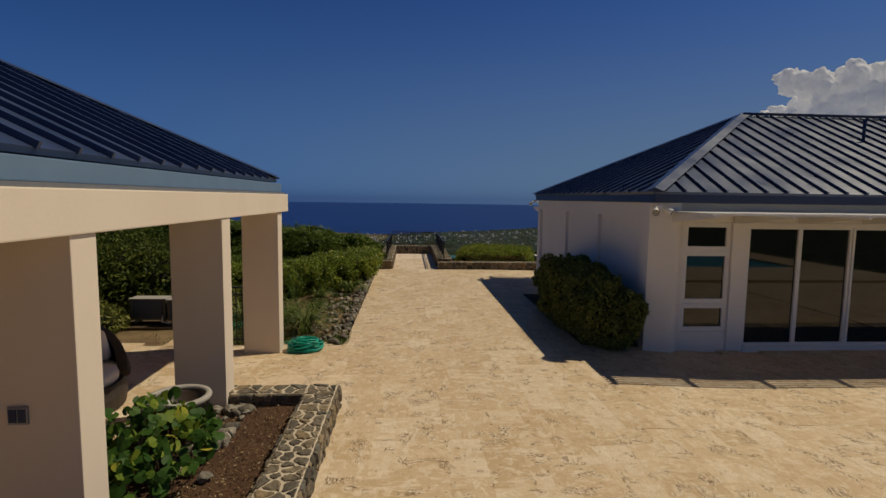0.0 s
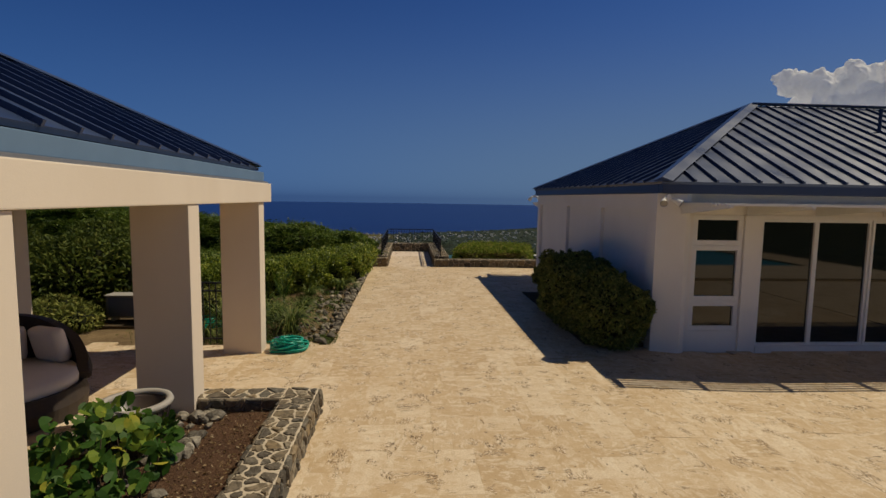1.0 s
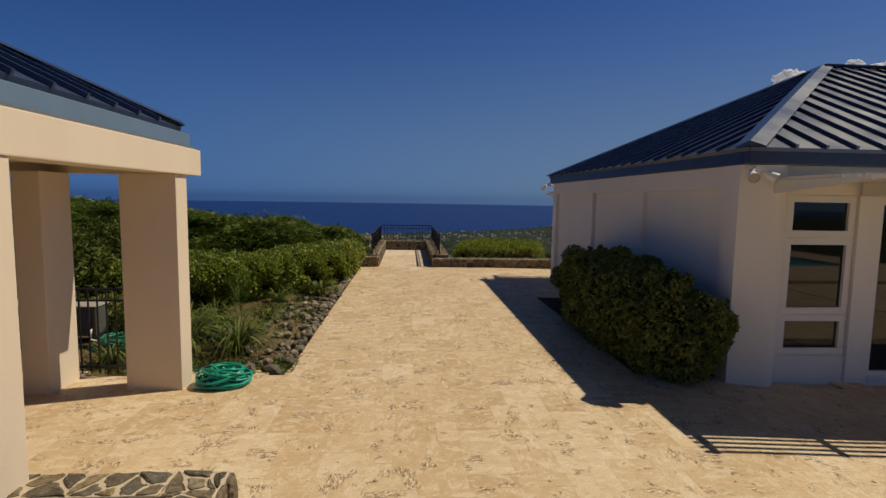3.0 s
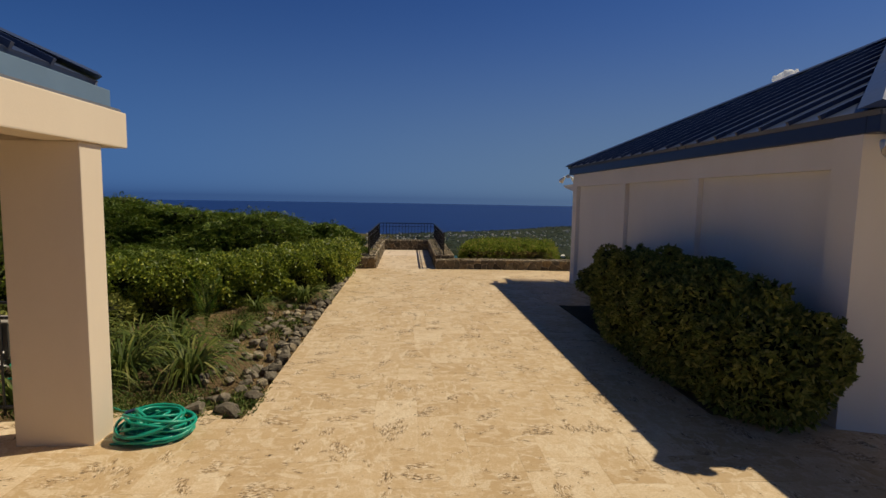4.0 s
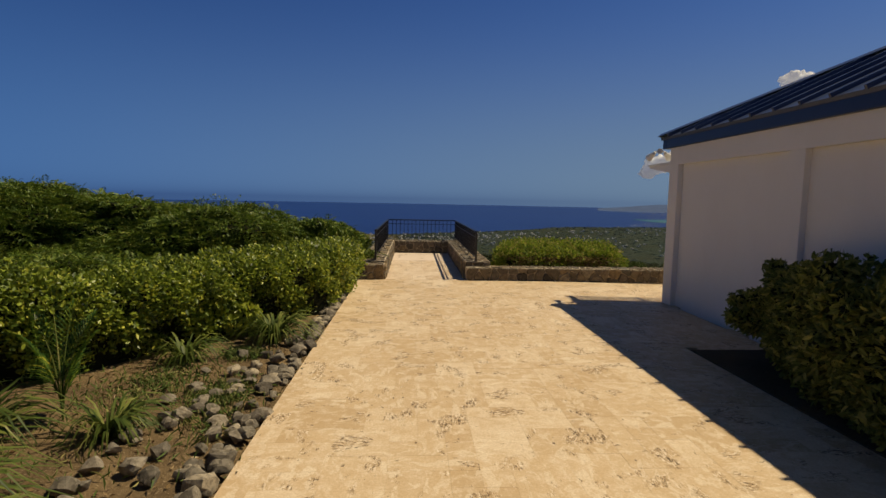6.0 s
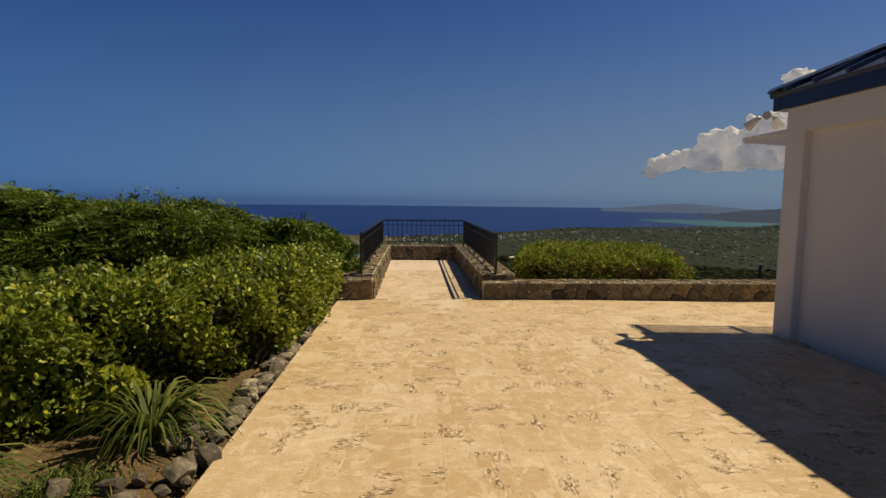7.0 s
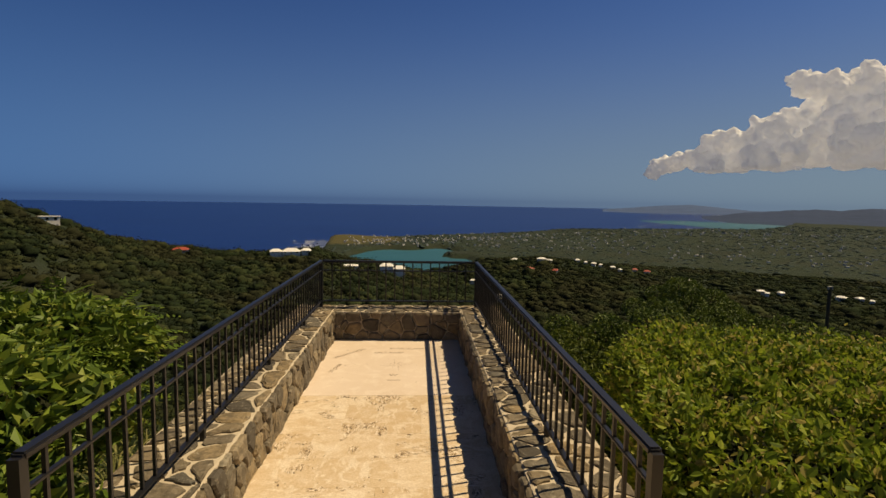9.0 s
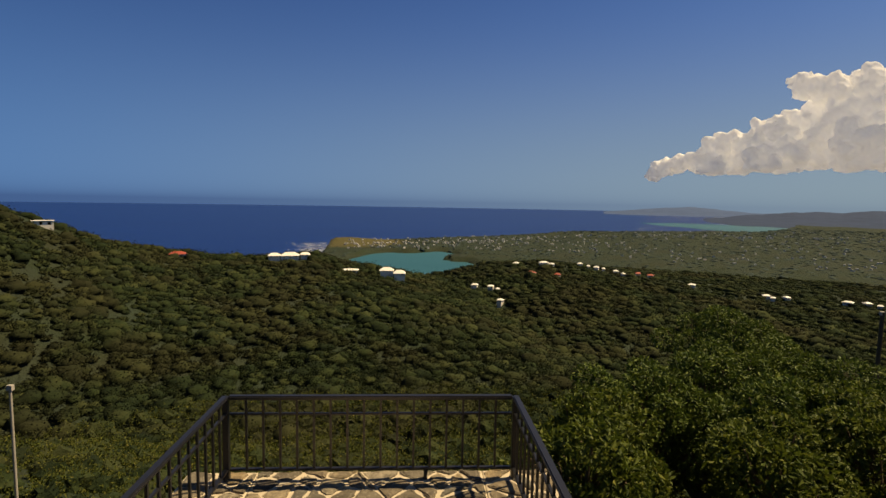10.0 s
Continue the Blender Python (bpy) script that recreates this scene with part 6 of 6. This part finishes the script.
def domes(x, y, rad, tall, seed, detail=2):
    """Lumpy crowns, one small rounded mesh each, standing on the land."""
    g = np.random.default_rng(seed)
    bm = bmesh.new()
    bmesh.ops.create_icosphere(bm, subdivisions=detail, radius=1.0)
    bm.verts.ensure_lookup_table()
    base = np.array([v.co for v in bm.verts])
    tri = np.array([[v.index for v in f.verts] for f in bm.faces])
    bm.free()
    keep = base[tri][:, :, 2].max(1) > -0.25
    tri = tri[keep]
    n, m = len(x), len(base)
    turn = g.uniform(0, 2 * math.pi, n)
    c, s = np.cos(turn)[:, None], np.sin(turn)[:, None]
    ph = g.uniform(0, 20, (n, 1))
    k = 1 + 0.24 * np.sin(base[:, 0] * 4.2 + ph) * np.sin(base[:, 1] * 4.6 + ph * 1.7) + 0.18 * np.sin(base[:, 2] * 5 + ph * 2.3 + base[:, 0] * 3) + g.normal(0, 0.07, (n, m))
    z = land_height(x, y)
    v = np.empty((n, m, 3))
    v[..., 0] = x[:, None] + (base[:, 0] * c - base[:, 1] * s) * rad[:, None] * k
    v[..., 1] = y[:, None] + (base[:, 0] * s + base[:, 1] * c) * rad[:, None] * k
    v[..., 2] = z[:, None] + tall[:, None] * (0.25 + base[:, 2] * 0.75 * k)
    f = (tri[None] + (np.arange(n) * m)[:, None, None]).reshape(-1, 3)
    return v.reshape(-1, 3), f


# houses along the near ridge: bearing, depression of the foot, width, height, distance, roof pitch and colour
RIDGE_HOUSES = [
    (-36.15, 2.68, 16.0, 1.9, 219, 0.03, "white", "long low white house on the ridge's shoulder"),
    (-13.6, 6.12, 8.0, 1.0, 247, 0.34, "white", "white villa with hipped roofs on the ridge"),
    (-15.2, 6.05, 5.0, 0.8, 247, 0.26, "white", "white wing with a hipped roof beside the ridge villa"),
    (-12.05, 5.95, 4.0, 0.7, 247, 0.22, "white", "small white house beside the ridge villa"),
    (-24.3, 5.62, 6.5, 0.5, 247, 0.24, "red", "red-roofed house half hidden behind the ridge"),
    (-7.4, 7.7, 8.0, 0.9, 240, 0.12, "white", "white house with terraces below the ridge"),
    (-3.3, 7.7, 6.0, 0.7, 240, 0.30, "white", "white house with stepped roofs on the slope"),
    (-1.9, 8.0, 5.0, 0.7, 236, 0.30, "white", "white house with stepped roofs on the slope"),
]
# bearing, depression and half-width of the sightlines kept open to the other houses
OPEN_SIGHT = [(6.5, 9.38, 0.9), (8.3, 9.5, 0.8), (9.4, 11.44, 0.7)]


def in_sight(x, y):
    r, az = np.hypot(x - VIEW.x, y - VIEW.y), np.degrees(np.arctan2(x - VIEW.x, y - VIEW.y))
    hit = np.zeros(len(x), bool)
    open_ways = [(a, ground_at(a, dep)[3], half) for a, dep, half in OPEN_SIGHT] + [(h[0], h[4], math.degrees(0.62 * h[2] / h[4])) for h in RIDGE_HOUSES]
    for a, hr, half in open_ways:
        hit |= (np.abs(az - a) < half) & (r > hr - 7) & (r < hr + 5)
    return hit


def scatter(count, r0, r1, az0, az1, seed, power=0.5):
    g = np.random.default_rng(seed)
    r = (r0 ** (1 / power) + (r1 ** (1 / power) - r0 ** (1 / power)) * g.random(count)) ** power
    a = np.radians(g.uniform(az0, az1, count))
    return VIEW.x + r * np.sin(a), VIEW.y + r * np.cos(a), g


def build_woods():
    # near slope below the lookout
    x, y, g = scatter(1700, 9, 95, -62, 58, 81)
    keep = (y > 27.6) | ((np.abs(x) > 6) & (y > 23.5))
    keep &= ~((np.abs(x - VIEW.x) < 3.5) & (y < 31))
    x, y = x[keep], y[keep]
    near = np.hypot(x - VIEW.x, y - VIEW.y)
    rad = g.uniform(0.6, 1.4, len(x)) * (0.75 + near / 120)
    tall = rad * g.uniform(0.8, 1.3, len(x))
    p, d, s = clumps(x, y, rad * 1.05, tall * 1.05, 120, np.clip(0.10 + near * 0.003, 0.10, 0.34), 82)
    v, f = leaf_soup_sized(p, d, s, 0.5)
    tagged(soup("slope_scrub", v, f, SCRUB_LEAF), "dense green scrub on the slope under the lookout", "scrub", kind="stuff")
    v, f = domes(x, y, rad * 0.86, tall * 0.86, 91)
    tagged(soup("slope_undergrowth", v, f, FOREST_LEAF), "dark undergrowth inside the slope scrub", "scrub", kind="stuff")
    # wooded ridge
    x, y, g = scatter(18000, 75, 290, -52, 60, 83, 0.60)
    keep = ~in_sight(x, y)
    x, y = x[keep], y[keep]
    r = np.hypot(x - VIEW.x, y - VIEW.y)
    rad = np.clip(g.lognormal(-0.1, 0.42, len(x)), 0.45, 2.2) * (1.0 + r / 420)
    tall = rad * g.uniform(0.65, 1.1, len(x))
    v, f = domes(x, y, rad * 0.88, tall * 0.8, 93, 2)
    tagged(soup("ridge_canopy", v, f, FOREST_LEAF, smooth=True), "dark green woodland canopy covering the near ridge", "woods", kind="stuff")
    sets = []
    for near, leaves in ((r < 135, 70), (r >= 135, 26)):
        p, d, size = clumps(x[near], y[near], rad[near], tall[near], leaves, 0.22 + r[near] * 0.0015, 84)
        sets.append(leaf_soup(p, d, size, 0.1, 0.75, 1.5))
    v, f = np.concatenate([sets[0][0], sets[1][0]]), np.concatenate([sets[0][1], sets[1][1] + len(sets[0][0])])
    tagged(soup("ridge_leaves", v, f, FOREST_TUFT), "leafy crowns of the ridge woodland", "woods", kind="stuff")
    # coastal plain
    x, y, g = scatter(6500, 225, 420, 0, 60, 87, 0.6)
    x, y = x[~in_sight(x, y)], y[~in_sight(x, y)]
    rad = np.clip(g.lognormal(0.0, 0.36, len(x)), 0.5, 2.2) * 1.7
    v, f = domes(x, y, rad, rad * g.uniform(0.4, 0.75, len(x)) * 0.85, 98, 1)
    tagged(soup("spur_canopy", v, f, FOREST_LEAF, smooth=True), "green woodland over the lower spur", "woods", kind="stuff")
    p, d, s = clumps(x, y, rad, rad * 0.6, 20, 0.6, 88)
    v, f = leaf_soup(p, d, s, 0.1, 0.75, 1.5)
    tagged(soup("spur_leaves", v, f, FOREST_TUFT), "leafy crowns over the lower spur", "woods", kind="stuff")
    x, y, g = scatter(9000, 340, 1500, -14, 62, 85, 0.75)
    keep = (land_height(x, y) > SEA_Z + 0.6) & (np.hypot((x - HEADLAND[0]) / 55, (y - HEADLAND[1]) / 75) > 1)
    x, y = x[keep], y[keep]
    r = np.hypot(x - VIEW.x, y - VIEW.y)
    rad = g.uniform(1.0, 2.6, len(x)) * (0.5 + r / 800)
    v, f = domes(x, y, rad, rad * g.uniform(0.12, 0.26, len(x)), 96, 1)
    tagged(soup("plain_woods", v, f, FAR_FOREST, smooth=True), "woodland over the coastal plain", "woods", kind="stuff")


def tree(at, blobs, label, leaf=0.2, density=150, mat=None):
    t = thing("tree", at, label, "tree")
    trunk = bmesh.new()
    tube(trunk, [(at[0], at[1], at[2] - 0.3), (at[0] + 0.1, at[1], at[2] + 1.0), (at[0] + 0.05, at[1] + 0.1, at[2] + 2.2)], [0.16, 0.12, 0.08], 8)
    for x, y, z, *_ in blobs:
        tube(trunk, [(at[0] + 0.05, at[1] + 0.05, at[2] + 1.4), ((at[0] + x) / 2, (at[1] + y) / 2, (at[2] + 1.6 + z) / 2), (x, y, z)], [0.07, 0.045, 0.02], 6)
    part("trunk", trunk, BARK, t)
    pos, out = blob_points(blobs, density)
    v, f = leaf_soup(pos, out, leaf, 0.3, 0.45, 0.75)
    crown = soup("crown", v, f, mat or DARK_LEAF, t)
    return settle(t)


def build_trees():
    spots = [(3.6, 32.5, -1.7, 1.4), (4.6, 34.6, -2.1, 1.4), (5.6, 36.0, -2.2, 1.5), (7.6, 37.5, -2.4, 1.5), (10.2, 36.0, -2.1, 1.7), (14.0, 41.0, -2.7, 2.0), (8.0, 33.0, -2.1, 1.8), (10.2, 39.5, -2.1, 1.8), (13.6, 43.5, -2.0, 2.4), (12.0, 34.5, -2.0, 2.0), (15.5, 38.0, -2.9, 2.1), (16.5, 31.5, -1.7, 2.2), (6.0, 29.5, -2.2, 1.4), (10.5, 29.0, -1.7, 1.8), (19.5, 36.0, -2.7, 2.3), (20, 42, -4.2, 2.6)]
    for k, (x, y, top, r) in enumerate(spots):
        g = np.random.default_rng(300 + k)
        foot = float(land_height(np.array([x]), np.array([y]))[0])
        blobs = []
        for _ in range(30):
            d = g.normal(0, 1, 3)
            d /= np.linalg.norm(d)
            d[2] = 0.75 * abs(d[2]) ** 0.8 if g.random() < 0.65 else -0.9 * abs(d[2])
            reach = r * g.uniform(0.55, 1.0) * (1 + 0.25 * math.sin(3 * math.atan2(d[1], d[0]) + k))
            q = r * g.uniform(0.14, 0.30)
            blobs.append((x + d[0] * reach, y + d[1] * reach, top - r * 0.78 + d[2] * reach, q * 1.25, q * 1.25, q * 0.9))
        blobs += [(x + g.uniform(-0.3, 0.3) * r, y + g.uniform(-0.3, 0.3) * r, top - r * g.uniform(0.7, 1.3), r * 0.55, r * 0.55, r * 0.42) for _ in range(4)]
        blobs += [(x + g.uniform(-0.9, 0.9) * r, y - g.uniform(0, 0.8) * r, top - r * g.uniform(1.2, 2.3), r * 0.45, r * 0.4, r * 0.4) for _ in range(6)]
        tree((x, y, foot), blobs, "broad dark-green tree rising from the slope beyond the lookout" if y > 30 else "lush bright-green tree just below the lookout", 0.17, 125, SHRUB_LEAF if y < 30 else DARK_LEAF if y < 35 else TREE_LEAF)
    # reedy grass under the end of the lookout
    for k in range(26):
        g = np.random.default_rng(500 + k)
        x, y = g.uniform(-7, 3.5), g.uniform(28.5, 33)
        z = float(land_height(np.array([x]), np.array([y]))[0])
        strap_plant((x, y, z - 0.05), 60, g.uniform(1.2, 2.3), 520 + k, "tall yellowing grass clump on the slope below the lookout", REED)


def far_house(az, dep, w, d, h, roof_mat, label, turn=0.0, up=0.9, pitch=0.28, r=None):
    if r:
        x, y, z, up = VIEW.x + r * math.sin(math.radians(az)), VIEW.y + r * math.cos(math.radians(az)), 2.5 - r * math.tan(math.radians(dep)), 0
    else:
        x, y, z, r = ground_at(az, dep)
    hs = thing("hillside_house", (x, y, z + up), label, "house", "houses across the valley")
    hs.rotation_euler[2] = -math.radians(az) + turn
    part("wall", box(bmesh.new(), (-w / 2, -d / 2, -4.5), (w / 2, d / 2, h)), STUCCO_HOUSE, hs)
    bm = bmesh.new()
    e = 0.35
    v = [bm.verts.new(p) for p in ((-w / 2 - e, -d / 2 - e, h), (w / 2 + e, -d / 2 - e, h), (w / 2 + e, d / 2 + e, h), (-w / 2 - e, d / 2 + e, h), (-w / 4, 0, h + pitch * d), (w / 4, 0, h + pitch * d))]
    for q in ((0, 1, 5, 4), (1, 2, 5), (2, 3, 4, 5), (3, 0, 4), (3, 2, 1, 0)):
        bm.faces.new([v[i] for i in q])
    part("roof", bm, roof_mat, hs)
    n = max(2, int(w / 2.2))
    for k in range(n):
        cx = -w / 2 + w * (k + 0.5) / n
        win = part("window", box(bmesh.new(), (cx - 0.4, -d / 2 - 0.03, h * 0.3), (cx + 0.4, -d / 2 + 0.05, h * 0.8)), GLASS, hs)
    return hs


def build_far():
    white, red = "white house with a pale roof among wooded slopes", "white house with a red roof among trees"
    for az, dep, w, h, r, pitch, roof, label in RIDGE_HOUSES:
        far_house(az, dep, w, 4.5, h, WHITE_ROOF if roof == "white" else RED_ROOF, label, r=r, pitch=pitch)
    g = np.random.default_rng(611)
    for k, (az, dep, w) in enumerate([(14.0, 6.64, 8), (28.8, 8.08, 5), (35.2, 8.52, 5), (41.3, 8.37, 6), (42.6, 8.3, 4), (6.5, 9.38, 4.5), (8.3, 9.5, 4), (9.4, 11.44, 3.5), (17.8, 6.6, 4), (11, 6.8, 4), (21.5, 7.2, 4), (36.8, 8.5, 3.5), (19.5, 6.9, 4)]):
        far_house(az, dep, w * 0.62, 2.6, 0.85, WHITE_ROOF, white, g.uniform(-0.7, 0.7), pitch=0.26)
        if k % 2 == 0:
            far_house(az + g.uniform(0.5, 0.9), dep + g.uniform(0.05, 0.25), w * 0.36, 2.0, 0.75, WHITE_ROOF, white, g.uniform(-0.7, 0.7), pitch=0.30)
    for az, dep, w in ((12.7, 7.8, 7), (24.9, 7.41, 5), (15.5, 7.9, 4), (23.7, 7.3, 4)):
        far_house(az, dep, w * 0.62, 2.6, 0.8, RED_ROOF, red, g.uniform(-0.5, 0.5), pitch=0.30)
    # towns on the plain
    g = np.random.default_rng(600)
    verts, faces = [], []
    for _ in range(520):
        az = g.uniform(-8, 46)
        dep = g.uniform(2.2, 5.6) if az > 22 else g.uniform(3.6, 5.2)
        if g.random() < 0.35:
            dep = lerp_table(az, [(-8, 4.6), (9, 4.1), (16, 3.4), (25.7, 2.9), (46, 2.4)]) + abs(g.normal(0, 0.15))
        x, y, z, r = ground_at(az, dep)
        if z < SEA_Z + 0.5:
            continue
        w, d, h = (v * (0.30 + r / 1300) for v in (g.uniform(1.4, 4.0), g.uniform(1.2, 2.6), g.uniform(0.6, 1.2)))
        t, b = g.uniform(0, 3), len(verts)
        z += 0.5 * (0.45 + r / 900)
        for sx, sy, sz in ((-1, -1, 0), (1, -1, 0), (1, 1, 0), (-1, 1, 0), (-1, -1, 1), (1, -1, 1), (1, 1, 1), (-1, 1, 1)):
            px, py = sx * w / 2, sy * d / 2
            verts.append((x + px * math.cos(t) - py * math.sin(t), y + px * math.sin(t) + py * math.cos(t), z - 1.5 + sz * (h + 1.5)))
        faces += [tuple(b + i for i in q) for q in ((4, 5, 6, 7), (0, 1, 5, 4), (1, 2, 6, 5), (2, 3, 7, 6), (3, 0, 4, 7))]
    tagged(soup("distant_town", verts, faces, TOWN), "scattered pale houses over the far coastal plain", "town", kind="stuff")
    # breaking waves
    m = 170
    pos, out = [], []
    for k in range(m):
        az, dep = g.normal(-11.2, 1.1), g.uniform(4.6, 5.5)
        r = (2.5 - SEA_Z) / math.tan(math.radians(dep))
        pos.append((VIEW.x + r * math.sin(math.radians(az)), VIEW.y + r * math.cos(math.radians(az)), SEA_Z + 0.25))
    for k in range(150):
        u = k / 149
        az, dep = 23.5 + 5.0 * u, 2.45 - 0.75 * u + 0.05 * math.sin(k)
        r = (2.5 - SEA_Z) / math.tan(math.radians(dep))
        pos.append((VIEW.x + r * math.sin(math.radians(az)), VIEW.y + r * math.cos(math.radians(az)), SEA_Z + 0.5))
    pos = np.array(pos)
    v, f = leaf_soup(pos, np.tile([1.0, 0.2, 0], (len(pos), 1)), 6.0, 0, 0.3, 0.3)
    v[:, 2] = np.repeat(pos[:, 2], 4)
    tagged(soup("surf", v, f, FOAM), "white surf breaking along the reef", "surf", kind="stuff")
    for name, x, y, z0, z1, w, mat, label in (("utility_pole", 24.4, 48.0, -12, -2.75, 0.24, BARK, "weathered wooden utility pole on the slope"), ("lamp_post", -13.05, 40.0, -9, -3.75, 0.11, GREY_RIM, "slim pale grey post on the slope")):
        pole = thing(name, (x, y, z0), label, "pole")
        part("shaft", bar(bmesh.new(), (0, 0, 0), (0, 0, z1 - z0), w, w * 0.8, round_=10), mat, pole)
        part("cap", box(bmesh.new(), (-0.13 if name == "utility_pole" else -0.09, -0.07, z1 - z0 - 0.14), (0.13 if name == "utility_pole" else 0.09, 0.07, z1 - z0 + 0.05), 0.01), GREY_RIM, pole)


def build_clouds():
    """A cumulus bank far over the bay: heaped lobes fused into one billowing skin."""
    g = np.random.default_rng(77)
    R0 = 4600.0
    ball = bmesh.new()
    bmesh.ops.create_icosphere(ball, subdivisions=2, radius=1.0)
    ball.verts.ensure_lookup_table()
    unit = np.array([v.co.normalized() for v in ball.verts])
    tris = np.array([[v.index for v in f.verts] for f in ball.faces])
    ball.free()
    verts, faces, count = [], [], 0
    # bearing, elevation and half-width of the main heaps, in degrees
    heaps = [(24.6, 3.0, 0.85), (25.5, 3.7, 1.27), (26.9, 4.0, 1.19), (28.7, 4.3, 1.47), (30.5, 5.5, 1.75), (30.0, 3.7, 1.69),
             (32.4, 5.9, 1.47), (31.9, 3.9, 1.69), (34.1, 6.6, 2.03), (33.8, 4.6, 2.26), (35.8, 7.1, 1.69), (36.2, 4.7, 2.4),
             (37.5, 7.5, 1.92), (38.8, 6.6, 1.55), (38.4, 4.9, 2.26), (36.9, 10.5, 1.47), (36.0, 11.3, 0.62), (38.4, 10.3, 1.64),
             (39.9, 9.3, 1.98), (40.6, 4.8, 2.54), (40.8, 7.1, 2.54), (41.9, 10.3, 1.98), (42.4, 7.8, 3.11), (43.1, 4.9, 3.11),
             (44.4, 8.8, 3.67), (45.1, 5.4, 3.67), (46.7, 7.6, 4.24)]
    for az, el, size in heaps:
        a = math.radians(az)
        r = R0 + g.uniform(-60, 60)
        centre = np.array([VIEW.x + r * math.sin(a), VIEW.y + r * math.cos(a), 2.5 + r * math.tan(math.radians(el))])
        big = R0 * math.tan(math.radians(size * 0.88))
        floor = 2.5 + R0 * math.tan(math.radians(2.3 + 1.1 * min(1.0, max(0.0, (az - 24) / 7)))) + g.uniform(-8, 8)
        lobes = [(centre, big * 0.82)]
        for _ in range(16):
            d = g.normal(0, 1, 3)
            d[2] = d[2] * 0.8 + 0.35
            d /= np.linalg.norm(d)
            q = big * g.uniform(0.24, 0.46)
            c = centre + d * big * 0.78
            lobes.append((c, q))
            for _ in range(5):
                e = d + g.normal(0, 0.55, 3)
                e /= np.linalg.norm(e)
                lobes.append((c + e * q * 0.85, q * g.uniform(0.25, 0.45)))
        for c, q in lobes:
            p = c + unit * q
            p[:, 2] = np.maximum(p[:, 2], floor + 0.18 * (p[:, 2] - floor))
            verts.append(p)
            faces.append(tris + count)
            count += len(p)
    cloud = tagged(soup("backdrop_cloud", np.concatenate(verts), np.concatenate(faces), CLOUD, smooth=True), "tall bank of white cumulus with grey undersides", "cloud", kind="structure")
    fuse = cloud.modifiers.new("fuse", "REMESH")
    fuse.mode, fuse.voxel_size, fuse.use_smooth_shade = "VOXEL", 7.6, True
    soft = cloud.modifiers.new("soften", "SMOOTH")
    soft.factor, soft.iterations = 0.5, 10
    for size, strength, depth in ((115.0, 46.0, 3), (34.0, 20.0, 4)):
        puff = bpy.data.textures.new("puffs", "CLOUDS")
        puff.noise_scale, puff.noise_depth, puff.noise_type = size, depth, "SOFT_NOISE"
        ruffle = cloud.modifiers.new("ruffle", "DISPLACE")
        ruffle.texture, ruffle.strength, ruffle.mid_level, ruffle.texture_coords = puff, strength, 0.5, "GLOBAL"


# ---- main placement ----
build_bed()
build_hose()
build_spare_hose()
build_planter()
build_yard()
build_compass()
build_house()
floodlight((4.19, 9.90, 2.62), 12, "white twin floodlight under the house eaves")
floodlight((4.10, 18.85, 2.66), 160, "white twin floodlight under the far eaves")
build_pavilion()
build_hedges()
build_trees()
build_woods()
build_far()
build_clouds()
build_railings()
build_walls()
build_paving()
